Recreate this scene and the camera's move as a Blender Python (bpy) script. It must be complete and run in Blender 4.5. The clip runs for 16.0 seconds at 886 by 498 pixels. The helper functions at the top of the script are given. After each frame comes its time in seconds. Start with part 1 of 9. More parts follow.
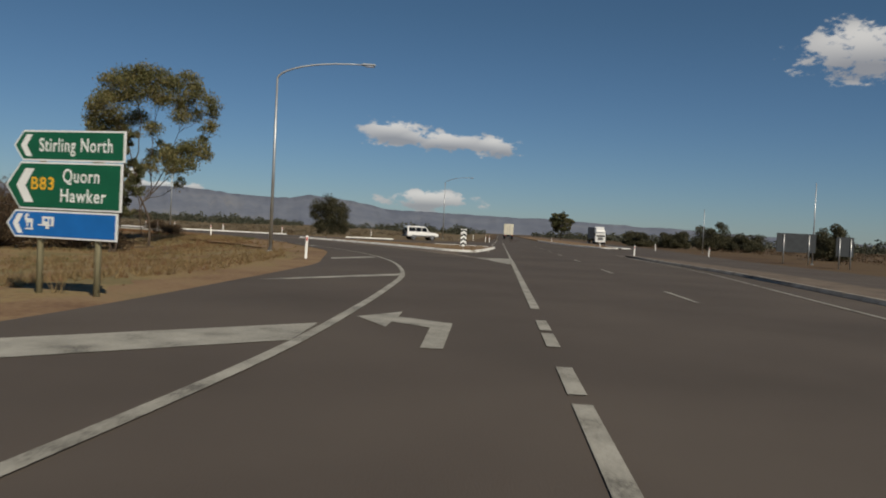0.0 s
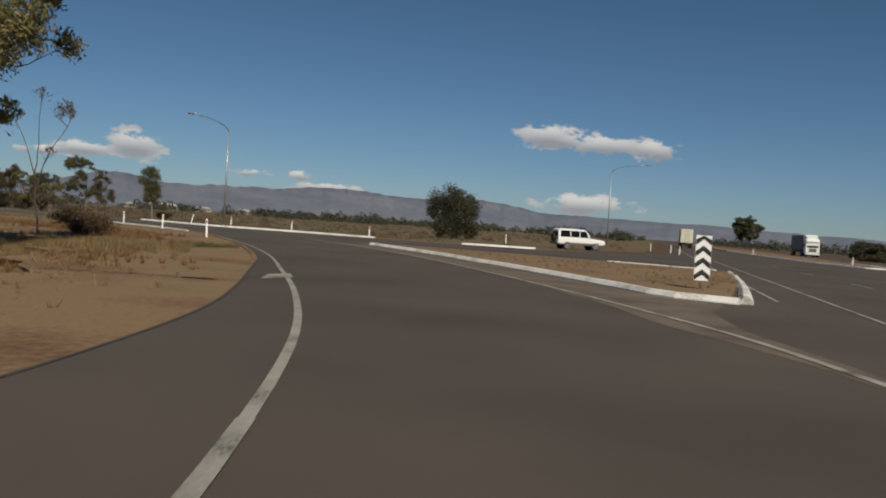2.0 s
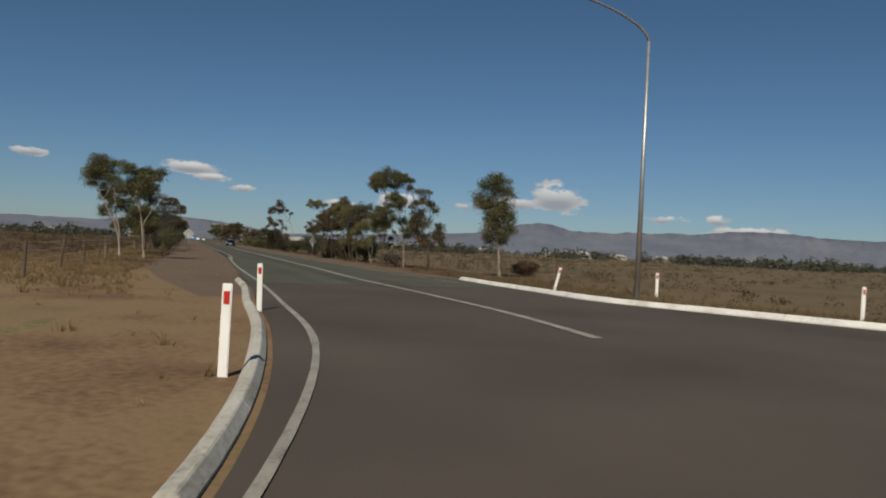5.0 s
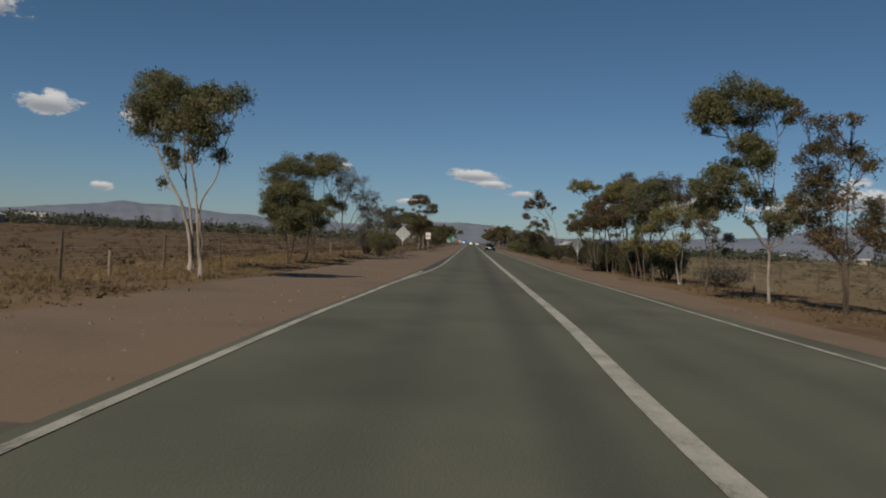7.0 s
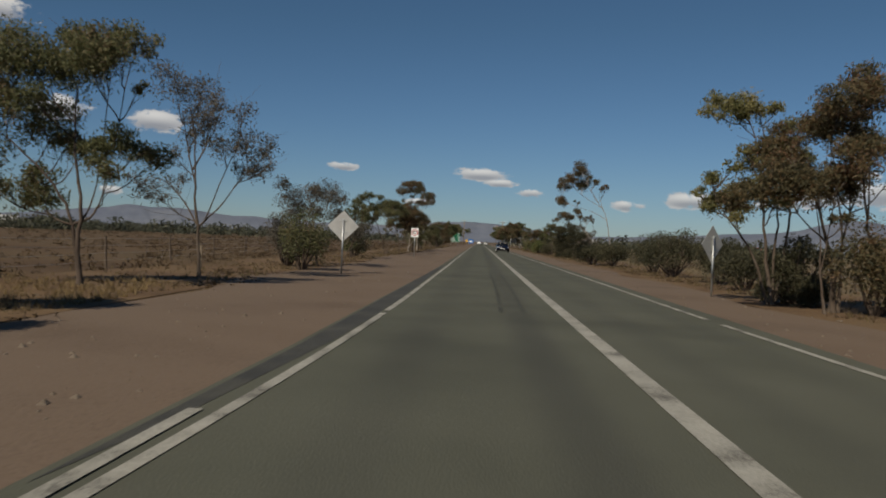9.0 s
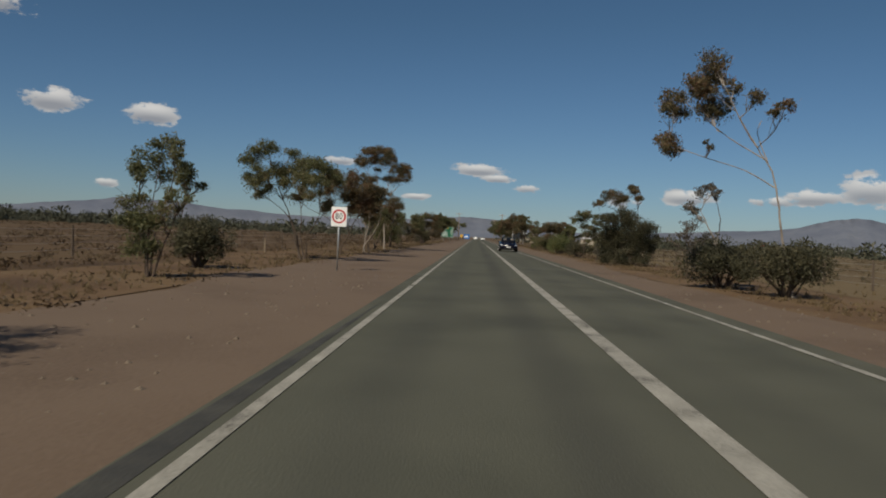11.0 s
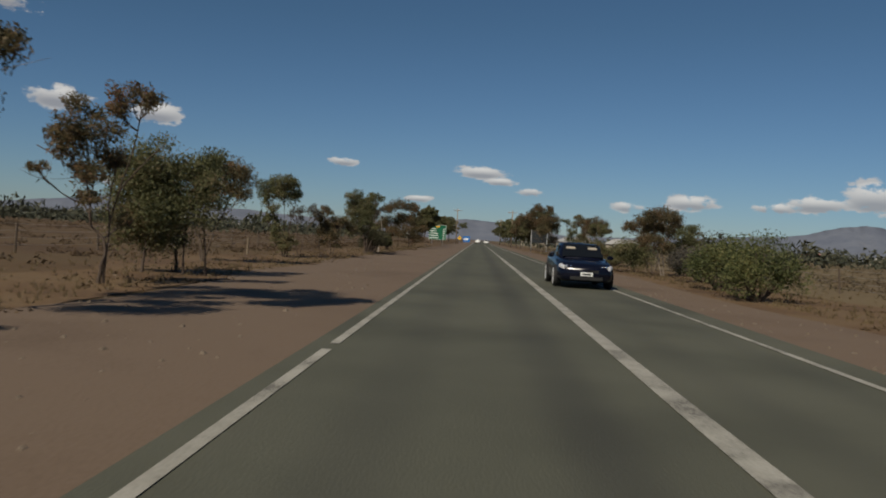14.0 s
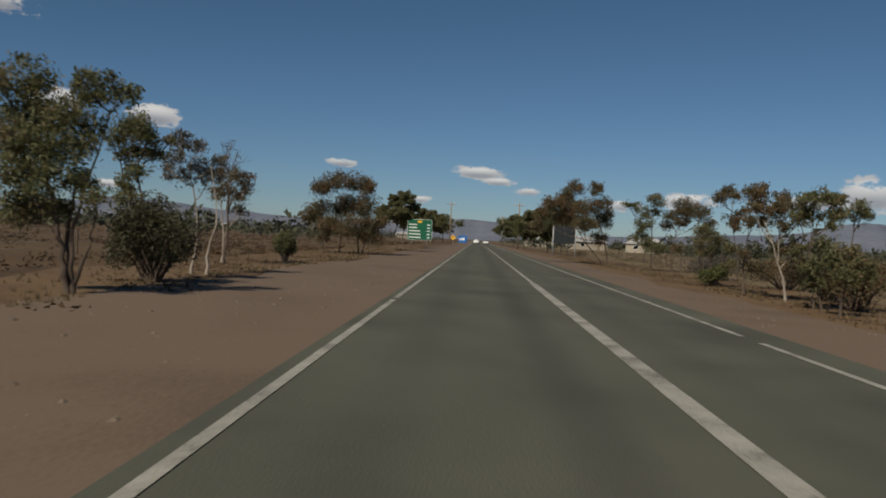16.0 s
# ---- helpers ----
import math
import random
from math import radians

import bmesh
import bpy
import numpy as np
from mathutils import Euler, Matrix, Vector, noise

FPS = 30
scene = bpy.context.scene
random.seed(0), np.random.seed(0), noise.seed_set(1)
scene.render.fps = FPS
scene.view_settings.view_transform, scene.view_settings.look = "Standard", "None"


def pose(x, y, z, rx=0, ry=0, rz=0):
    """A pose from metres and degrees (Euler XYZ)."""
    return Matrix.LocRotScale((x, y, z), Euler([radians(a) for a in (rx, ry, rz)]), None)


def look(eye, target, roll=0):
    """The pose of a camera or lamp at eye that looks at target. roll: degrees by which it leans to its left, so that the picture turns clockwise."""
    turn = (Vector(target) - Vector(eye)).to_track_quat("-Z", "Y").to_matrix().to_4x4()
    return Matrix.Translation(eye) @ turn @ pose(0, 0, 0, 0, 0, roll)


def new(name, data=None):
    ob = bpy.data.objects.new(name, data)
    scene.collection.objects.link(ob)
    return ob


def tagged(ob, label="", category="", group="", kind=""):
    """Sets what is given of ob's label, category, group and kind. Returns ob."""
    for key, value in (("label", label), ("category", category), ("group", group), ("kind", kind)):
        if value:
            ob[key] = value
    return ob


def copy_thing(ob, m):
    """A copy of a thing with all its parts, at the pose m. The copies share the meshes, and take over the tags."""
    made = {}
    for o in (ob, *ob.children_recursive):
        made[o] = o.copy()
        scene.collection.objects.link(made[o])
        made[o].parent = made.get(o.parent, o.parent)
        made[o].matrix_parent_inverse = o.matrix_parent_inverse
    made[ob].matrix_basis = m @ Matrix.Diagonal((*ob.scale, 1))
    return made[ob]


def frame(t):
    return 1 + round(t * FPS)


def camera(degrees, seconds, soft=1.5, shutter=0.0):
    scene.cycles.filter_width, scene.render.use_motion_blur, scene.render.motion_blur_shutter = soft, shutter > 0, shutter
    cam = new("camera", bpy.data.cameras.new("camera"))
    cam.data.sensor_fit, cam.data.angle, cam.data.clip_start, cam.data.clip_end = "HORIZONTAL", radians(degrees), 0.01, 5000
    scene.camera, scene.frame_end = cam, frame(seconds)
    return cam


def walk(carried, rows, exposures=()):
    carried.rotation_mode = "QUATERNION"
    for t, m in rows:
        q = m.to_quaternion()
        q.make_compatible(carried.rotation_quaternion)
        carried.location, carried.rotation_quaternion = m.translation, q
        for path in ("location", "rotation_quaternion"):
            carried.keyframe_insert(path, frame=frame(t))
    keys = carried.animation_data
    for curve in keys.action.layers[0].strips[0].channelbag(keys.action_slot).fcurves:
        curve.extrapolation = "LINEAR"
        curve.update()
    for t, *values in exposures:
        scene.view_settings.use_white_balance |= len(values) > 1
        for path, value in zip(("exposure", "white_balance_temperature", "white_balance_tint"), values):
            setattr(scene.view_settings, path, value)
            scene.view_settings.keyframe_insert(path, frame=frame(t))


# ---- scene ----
cam = camera(58.0, 16.0, soft=1.9, shutter=0.1)
EYE = 1.36
# seconds, x, y, yaw, pitch, roll
ROWS = [
    (0.0, 0.003, -7.542, 9.652, -1.295, 2.726),
    (0.2, -0.458, -4.065, 9.83, -1.367, 2.977),
    (0.5, -1.224, 1.066, 10.276, -1.266, 3.123),
    (1.0, -2.691, 9.497, 12.101, -1.226, 3.22),
    (1.5, -4.62, 17.643, 15.398, -1.531, 3.297),
    (2.0, -7.126, 26.435, 20.599, -1.654, 3.717),
    (2.5, -10.773, 34.489, 26.515, -1.982, 4.177),
    (3.0, -14.923, 41.782, 32.057, -1.944, 4.516),
    (3.5, -19.365, 48.449, 35.709, -1.752, 4.58),
    (3.7, -21.252, 51.017, 37.233, -1.366, 4.131),
    (5.8, -45.589, 73.631, 58.777, -0.202, 2.593),
    (6.1, -49.136, 75.928, 62.111, -0.418, 2.484),
    (6.5, -53.79, 78.585, 65.972, -0.588, 2.761),
    (7.0, -60.102, 81.664, 69.543, -0.572, 2.973),
    (7.5, -66.818, 84.526, 70.74, -0.708, 2.983),
    (8.0, -73.601, 87.234, 70.528, -0.688, 2.82),
    (8.5, -80.045, 89.953, 70.304, -0.719, 2.563),
    (9.0, -86.582, 92.687, 70.134, -0.623, 2.232),
    (11.5, -124.42, 108.268, 69.871, -1.052, 2.781),
    (12.0, -133.276, 111.929, 69.936, -0.95, 2.999),
    (12.5, -142.198, 115.633, 70.055, -0.716, 2.986),
    (13.0, -151.106, 119.302, 70.146, -0.8, 2.922),
    (13.5, -159.877, 122.923, 70.129, -0.825, 3.05),
    (14.0, -168.564, 126.501, 70.037, -0.803, 3.356),
    (14.5, -177.399, 130.111, 69.926, -0.781, 3.417),
    (15.0, -186.394, 133.871, 69.946, -0.998, 2.772),
    (15.5, -195.453, 137.673, 69.787, -1.033, 2.745),
    (16.0, -204.566, 141.369, 69.921, -0.781, 2.949),
]
walk(cam, [(t, pose(x, y, EYE, 90 + pitch, -roll, yaw)) for t, x, y, yaw, pitch, roll in ROWS])

# ---- world, sun, exposure ----
SUN_TO = Vector((0.63, -0.78, 0.93)).normalized()
world = bpy.data.worlds.new("world")
scene.world = world
world.use_nodes = True
wn, wl = world.node_tree.nodes, world.node_tree.links
wn.clear()
w_out = wn.new("ShaderNodeOutputWorld")
w_bg = wn.new("ShaderNodeBackground")
sky = wn.new("ShaderNodeTexSky")
sky.sky_type = "NISHITA"
sky.sun_disc = False
sky.sun_elevation = math.asin(SUN_TO.z)
sky.sun_rotation = math.atan2(SUN_TO.x, SUN_TO.y)
sky.air_density, sky.dust_density, sky.ozone_density = 1.0, 0.1, 3.0
w_bg.inputs["Strength"].default_value = 0.0405
wl.new(w_bg.outputs[0], w_out.inputs[0])


def wmath(op, a, b=None, c=None):
    n = wn.new("ShaderNodeMath")
    n.operation = op
    for i, v in enumerate((a, b, c)):
        if v is None:
            continue
        if isinstance(v, (int, float)):
            n.inputs[i].default_value = v
        else:
            wl.new(v, n.inputs[i])
    return n.outputs[0]


# fair-weather clouds of the sky: (azimuth to the left of +y, elevation, half width, half height) in degrees, and fullness
CLOUDS = [
    (13.4, 6.8, 2.8, 1.0, 1.1), (9.6, 6.3, 3.8, 0.9, 1.0), (5.8, 6.1, 1.8, 1.0, 0.9), (10.8, 2.1, 3.8, 0.9, 0.9), (-17.4, 12.4, 4.4, 2.0, 1.0),
    (41.9, 4.1, 1.9, 1.05, 1.35), (45.1, 3.55, 2.3, 0.6, 1.25), (47.6, 3.2, 1.8, 0.4, 1.1), (53.0, 3.35, 2.0, 0.55, 1.25), (57.1, 2.9, 1.3, 0.4, 1.1),
    (31.0, 2.85, 1.0, 0.4, 1.3), (28.8, 2.15, 2.9, 0.45, 1.1), (34.1, 2.8, 2.0, 0.35, 0.95), (64.0, 3.6, 1.0, 0.4, 0.8),
    (67.6, 4.8, 1.9, 0.45, 1.3), (66.2, 4.2, 1.2, 0.3, 1.1), (77.4, 5.0, 1.1, 0.35, 0.95), (71.9, 2.7, 1.0, 0.28, 1.0), (92.9, 2.5, 0.9, 0.35, 1.0),
    (96.2, 7.6, 2.0, 0.8, 1.15), (90.2, 7.25, 2.0, 0.75, 1.3), (99.5, 13.2, 2.2, 0.9, 1.0),
    (-40.0, 9.0, 5.0, 1.5, 1.0), (130.0, 8.0, 6.0, 1.7, 1.0), (-110.0, 10.0, 7.0, 2.0, 1.0), (170.0, 9.0, 6.0, 1.6, 1.0),
]
w_tc = wn.new("ShaderNodeTexCoord")
w_sep = wn.new("ShaderNodeSeparateXYZ")
wl.new(w_tc.outputs["Generated"], w_sep.inputs[0])
w_az = wmath("MULTIPLY", wmath("ARCTAN2", wmath("MULTIPLY", w_sep.outputs[0], -1.0), w_sep.outputs[1]), 180 / math.pi)
w_el = wmath("MULTIPLY", wmath("ARCSINE", w_sep.outputs[2]), 180 / math.pi)
w_noise = wn.new("ShaderNodeTexNoise")
w_noise.inputs["Scale"].default_value = 38.0
w_noise.inputs["Detail"].default_value = 8.0
w_noise.inputs["Roughness"].default_value = 0.62
w_map = wn.new("ShaderNodeMapping")
w_map.inputs["Scale"].default_value = (1, 1, 2.0)
wl.new(w_tc.outputs["Generated"], w_map.inputs[0])
wl.new(w_map.outputs[0], w_noise.inputs["Vector"])
w_sum = None
w_low = None
for az, el, hw, hh, full in CLOUDS:
    dx = wmath("DIVIDE", wmath("SUBTRACT", w_az, az), hw)
    dy = wmath("DIVIDE", wmath("SUBTRACT", w_el, el), hh)
    r2 = wmath("ADD", wmath("MULTIPLY", dx, dx), wmath("MULTIPLY", dy, dy))
    m = wmath("MAXIMUM", wmath("SUBTRACT", full, r2), -1.0)
    w_sum = m if w_sum is None else wmath("MAXIMUM", w_sum, m)
    lo = wmath("MULTIPLY", wmath("MAXIMUM", wmath("SUBTRACT", 1.0, r2), 0.0), dy)
    w_low = lo if w_low is None else wmath("ADD", w_low, lo)
w_den = wmath("ADD", wmath("MULTIPLY", w_sum, 0.62), wmath("MULTIPLY", wmath("SUBTRACT", w_noise.outputs[0], 0.5), 3.0))
w_ramp = wn.new("ShaderNodeMapRange")
w_ramp.interpolation_type = "SMOOTHSTEP"
w_ramp.inputs["From Min"].default_value, w_ramp.inputs["From Max"].default_value = 0.06, 0.5
w_ramp.inputs["To Min"].default_value, w_ramp.inputs["To Max"].default_value = 0.0, 0.85
wl.new(w_den, w_ramp.inputs["Value"])
w_mix = wn.new("ShaderNodeMix")
w_mix.data_type = "RGBA"
wl.new(w_ramp.outputs[0], w_mix.inputs[0])
w_tint = wn.new("ShaderNodeMix")
w_tint.data_type, w_tint.blend_type = "RGBA", "MULTIPLY"
w_tint.inputs[0].default_value = 1.0
w_low_tint = wn.new("ShaderNodeMix")
w_low_tint.data_type = "RGBA"
w_low_tint.inputs[6].default_value = (0.77, 0.985, 1.31, 1)
w_low_tint.inputs[7].default_value = (0.71, 0.94, 1.06, 1)
w_rise = wn.new("ShaderNodeMapRange")
w_rise.inputs["From Min"].default_value, w_rise.inputs["From Max"].default_value = 0.0, 15.0
wl.new(w_el, w_rise.inputs["Value"])
wl.new(w_rise.outputs[0], w_low_tint.inputs[0])
wl.new(w_low_tint.outputs[2], w_tint.inputs[7])
wl.new(sky.outputs[0], w_tint.inputs[6])
wl.new(w_tint.outputs[2], w_mix.inputs[6])
w_shade = wn.new("ShaderNodeMix")
w_shade.data_type = "RGBA"
w_shade.inputs[6].default_value = (7.2, 7.2, 7.5, 1)
w_shade.inputs[7].default_value = (17.0, 16.4, 15.4, 1)
wl.new(wmath("ADD", wmath("MULTIPLY", w_low, 1.4), 0.45), w_shade.inputs[0])
wl.new(w_shade.outputs[2], w_mix.inputs[7])
wl.new(w_mix.outputs[2], w_bg.inputs[0])

sun = new("sun", bpy.data.lights.new("sun", "SUN"))
sun.data.energy, sun.data.angle, sun.data.color = 4.25, radians(0.5), (1.0, 0.90, 0.74)
sun.matrix_world = look((0, 0, 60), Vector((0, 0, 60)) - SUN_TO)


# ---- materials ----
def material(name, stops, scale=1.0, rough=0.85, bump=0.0, bump_scale=None, metal=0.0, detail=6.0, fine=0.0, stretch=(1, 1, 1), per_piece=0.0, spec=0.3):
    """A surface whose colour runs through the stops by noise at two scales, in world metres."""
    m = bpy.data.materials.new(name)
    m.use_nodes = True
    n, l = m.node_tree.nodes, m.node_tree.links
    b = n["Principled BSDF"]
    b.inputs["Roughness"].default_value = rough
    b.inputs["Metallic"].default_value = metal
    b.inputs["Specular IOR Level"].default_value = spec
    g = n.new("ShaderNodeNewGeometry")
    mp = n.new("ShaderNodeMapping")
    mp.inputs["Scale"].default_value = stretch
    l.new(g.outputs["Position"], mp.inputs[0])
    big = n.new("ShaderNodeTexNoise")
    big.inputs["Scale"].default_value, big.inputs["Detail"].default_value = scale, detail
    l.new(mp.outputs[0], big.inputs["Vector"])
    ramp = n.new("ShaderNodeValToRGB")
    el = ramp.color_ramp.elements
    while len(el) < len(stops):
        el.new(0.5)
    for e, (at, col) in zip(el, stops):
        e.position, e.color = at, (*col, 1)
    value = big.outputs[0]
    small = n.new("ShaderNodeTexNoise")
    small.inputs["Scale"].default_value, small.inputs["Detail"].default_value = bump_scale or scale * 12, 5.0
    l.new(mp.outputs[0], small.inputs["Vector"])
    if fine:
        mix = n.new("ShaderNodeMath")
        mix.operation = "MULTIPLY_ADD"
        sub = n.new("ShaderNodeMath")
        sub.operation = "SUBTRACT"
        l.new(small.outputs[0], sub.inputs[0])
        sub.inputs[1].default_value = 0.5
        l.new(sub.outputs[0], mix.inputs[0])
        mix.inputs[1].default_value = fine
        l.new(value, mix.inputs[2])
        value = mix.outputs[0]
    if per_piece:
        add = n.new("ShaderNodeMath")
        add.operation = "MULTIPLY_ADD"
        l.new(g.outputs["Random Per Island"], add.inputs[0])
        add.inputs[1].default_value = per_piece
        l.new(value, add.inputs[2])
        off = n.new("ShaderNodeMath")
        off.operation = "SUBTRACT"
        l.new(add.outputs[0], off.inputs[0])
        off.inputs[1].default_value = per_piece / 2
        value = off.outputs[0]
    l.new(value, ramp.inputs[0])
    l.new(ramp.outputs[0], b.inputs["Base Color"])
    if bump:
        bp = n.new("ShaderNodeBump")
        bp.inputs["Strength"].default_value = bump
        bp.inputs["Distance"].default_value = 0.03
        l.new(small.outputs[0], bp.inputs["Height"])
        l.new(bp.outputs[0], b.inputs["Normal"])
    return m


def leaf_material(name, stops, clear=0.45):
    m = material(name, stops, scale=0.8, rough=0.6, fine=0.3, bump_scale=6.0, per_piece=0.5)
    n, l = m.node_tree.nodes, m.node_tree.links
    b = n["Principled BSDF"]
    t = n.new("ShaderNodeBsdfTranslucent")
    l.new(b.inputs["Base Color"].links[0].from_socket, t.inputs[0])
    mx = n.new("ShaderNodeMixShader")
    mx.inputs[0].default_value = clear
    l.new(b.outputs[0], mx.inputs[1])
    l.new(t.outputs[0], mx.inputs[2])
    l.new(mx.outputs[0], n["Material Output"].inputs[0])
    return m


def plain(name, col, rough=0.5, metal=0.0, vary=0.15, scale=3.0):
    lo = tuple(c * (1 - vary) for c in col)
    hi = tuple(min(1, c * (1 + vary)) for c in col)
    return material(name, [(0.3, lo), (0.7, hi)], scale=scale, rough=rough, metal=metal, fine=0.3)


M_ground = material("dry_ground", [(0.25, (0.046, 0.027, 0.012)), (0.42, (0.075, 0.044, 0.019)), (0.55, (0.094, 0.060, 0.027)), (0.75, (0.052, 0.037, 0.017))], scale=0.09, rough=0.95, bump=0.6, bump_scale=3.0, fine=0.55, detail=10)
M_plain = material("straw_covered_plain", [(0.25, (0.078, 0.053, 0.027)), (0.42, (0.112, 0.080, 0.040)), (0.55, (0.138, 0.100, 0.050)), (0.75, (0.086, 0.068, 0.034))], scale=0.07, rough=0.95, bump=0.6, bump_scale=3.0, fine=0.6, detail=10)
M_verge = material("bare_dirt_verge", [(0.26, (0.105, 0.060, 0.032)), (0.42, (0.165, 0.102, 0.054)), (0.55, (0.205, 0.138, 0.074)), (0.74, (0.150, 0.112, 0.052))], scale=0.34, rough=0.95, bump=0.5, bump_scale=9.0, fine=0.6, detail=10)
M_gravel = material("pinkish_gravel", [(0.28, (0.095, 0.065, 0.044)), (0.5, (0.138, 0.099, 0.069)), (0.72, (0.115, 0.080, 0.054))], scale=0.22, rough=0.95, bump=0.18, bump_scale=25.0, fine=0.5, detail=10)
M_asphalt = material("worn_brown_asphalt", [(0.3, (0.058, 0.047, 0.038)), (0.5, (0.074, 0.060, 0.049)), (0.72, (0.089, 0.073, 0.059))], scale=0.22, rough=0.88, bump=0.25, bump_scale=60.0, fine=0.35, detail=8)
M_road = material("grey_chip_seal", [(0.3, (0.059, 0.060, 0.044)), (0.5, (0.077, 0.078, 0.057)), (0.72, (0.091, 0.091, 0.067))], scale=0.35, rough=0.88, bump=0.3, bump_scale=55.0, fine=0.3, detail=8, stretch=(1, 1, 1))
# bare bitumen; also the dark colour of the shade strip inside the turn
M_bitumen_and_shade = material("dark_bitumen_and_lip_shade", [(0.3, (0.034, 0.034, 0.031)), (0.5, (0.048, 0.047, 0.041)), (0.7, (0.066, 0.064, 0.053))], scale=1.3, rough=0.8, bump=0.3, bump_scale=45.0, fine=0.7, detail=8)
M_skid = material("tyre_marked_seal", [(0.3, (0.038, 0.039, 0.031)), (0.5, (0.050, 0.051, 0.039)), (0.7, (0.066, 0.067, 0.050))], scale=2.2, rough=0.85, bump=0.3, bump_scale=50.0, fine=0.8, detail=8)
M_line = material("worn_white_road_paint", [(0.28, (0.095, 0.088, 0.074)), (0.42, (0.24, 0.23, 0.195)), (0.7, (0.345, 0.33, 0.285))], scale=1.6, rough=0.7, bump=0.15, bump_scale=40.0, fine=0.7, detail=9)
M_kerb_dusty = material("dusty_white_concrete", [(0.25, (0.22, 0.2, 0.16)), (0.5, (0.42, 0.41, 0.36)), (0.75, (0.52, 0.51, 0.46))], scale=0.7, rough=0.9, bump=0.3, bump_scale=18.0, fine=0.7)
M_kerb = material("white_painted_concrete", [(0.25, (0.34, 0.32, 0.28)), (0.5, (0.62, 0.61, 0.57)), (0.75, (0.72, 0.71, 0.67))], scale=1.1, rough=0.85, bump=0.3, bump_scale=18.0, fine=0.6)
M_dullkerb = material("dusty_concrete", [(0.25, (0.15, 0.125, 0.10)), (0.5, (0.27, 0.24, 0.20)), (0.75, (0.36, 0.33, 0.28))], scale=0.9, rough=0.9, bump=0.3, bump_scale=18.0, fine=0.6)
M_drygrass_soil = material("grassy_dry_soil", [(0.26, (0.115, 0.055, 0.030)), (0.4, (0.165, 0.105, 0.052)), (0.52, (0.215, 0.155, 0.072)), (0.62, (0.125, 0.108, 0.046)), (0.76, (0.19, 0.135, 0.065))], scale=0.22, rough=0.95, bump=0.7, bump_scale=7.0, fine=0.5, detail=10)
M_redsoil = material("red_brown_soil", [(0.28, (0.068, 0.040, 0.020)), (0.45, (0.108, 0.065, 0.032)), (0.6, (0.135, 0.088, 0.044)), (0.75, (0.088, 0.058, 0.031))], scale=0.28, rough=0.95, bump=0.5, bump_scale=7.0, fine=0.6, detail=10)
M_dustroad = material("dust_covered_seal", [(0.3, (0.085, 0.066, 0.050)), (0.5, (0.125, 0.098, 0.073)), (0.72, (0.155, 0.122, 0.090))], scale=0.9, rough=0.92, bump=0.2, bump_scale=40.0, fine=0.6, detail=9)
M_white = plain("white_plastic", (0.78, 0.78, 0.75), 0.5, vary=0.06)
M_red = plain("red_reflector", (0.45, 0.03, 0.02), 0.3)
M_black = plain("matt_black", (0.02, 0.02, 0.02), 0.6)
M_galv = plain("galvanised_steel", (0.42, 0.43, 0.43), 0.45, metal=0.7, vary=0.12)
M_signback = plain("weathered_aluminium", (0.36, 0.36, 0.35), 0.55, metal=0.25, vary=0.1)
M_green = plain("green_sign_sheeting", (0.008, 0.10, 0.05), 0.45, vary=0.08)
M_blue = plain("blue_sign_sheeting", (0.012, 0.13, 0.42), 0.45, vary=0.08)
M_yellow = plain("yellow_sign_sheeting", (0.75, 0.42, 0.03), 0.45, vary=0.08)
M_signwhite = plain("white_sign_sheeting", (0.75, 0.76, 0.74), 0.45, vary=0.05)
M_timber = material("weathered_timber", [(0.3, (0.16, 0.12, 0.08)), (0.7, (0.27, 0.22, 0.16))], scale=3.0, rough=0.9, bump=0.5, bump_scale=20.0, stretch=(6, 6, 0.6), fine=0.4)
M_palepost = material("treated_pale_timber", [(0.3, (0.24, 0.22, 0.13)), (0.7, (0.36, 0.33, 0.21))], scale=3.0, rough=0.9, bump=0.4, bump_scale=20.0, stretch=(6, 6, 0.6), fine=0.4)
M_oldwood = material("dark_old_timber", [(0.3, (0.07, 0.052, 0.038)), (0.7, (0.13, 0.10, 0.075))], scale=3.0, rough=0.9, bump=0.5, bump_scale=20.0, stretch=(6, 6, 0.6), fine=0.4)
M_bark = material("grey_brown_bark", [(0.3, (0.048, 0.035, 0.025)), (0.55, (0.097, 0.073, 0.055)), (0.75, (0.145, 0.118, 0.092))], scale=3.0, rough=0.9, bump=0.6, bump_scale=14.0, stretch=(2, 2, 0.5), fine=0.5)
M_pale = material("pale_smooth_bark", [(0.3, (0.150, 0.118, 0.092)), (0.5, (0.275, 0.235, 0.194)), (0.75, (0.365, 0.328, 0.278))], scale=2.0, rough=0.85, bump=0.3, bump_scale=10.0, stretch=(2, 2, 0.6), fine=0.4)
M_darkbark = material("dark_bark", [(0.3, (0.045, 0.032, 0.024)), (0.7, (0.10, 0.075, 0.058))], scale=3.0, rough=0.9, bump=0.6, bump_scale=14.0, stretch=(2, 2, 0.5))
M_leaf = leaf_material("olive_gum_leaves", [(0.2, (0.063, 0.072, 0.034)), (0.45, (0.127, 0.134, 0.058)), (0.65, (0.172, 0.162, 0.078)), (0.85, (0.208, 0.147, 0.086))])
M_leaf_rust = leaf_material("rust_tinged_leaves", [(0.2, (0.057, 0.056, 0.031)), (0.45, (0.118, 0.101, 0.050)), (0.65, (0.175, 0.122, 0.063)), (0.85, (0.210, 0.108, 0.068))])
M_leaf_grey = leaf_material("grey_thin_leaves", [(0.2, (0.063, 0.060, 0.048)), (0.5, (0.125, 0.114, 0.092)), (0.8, (0.176, 0.145, 0.110))])
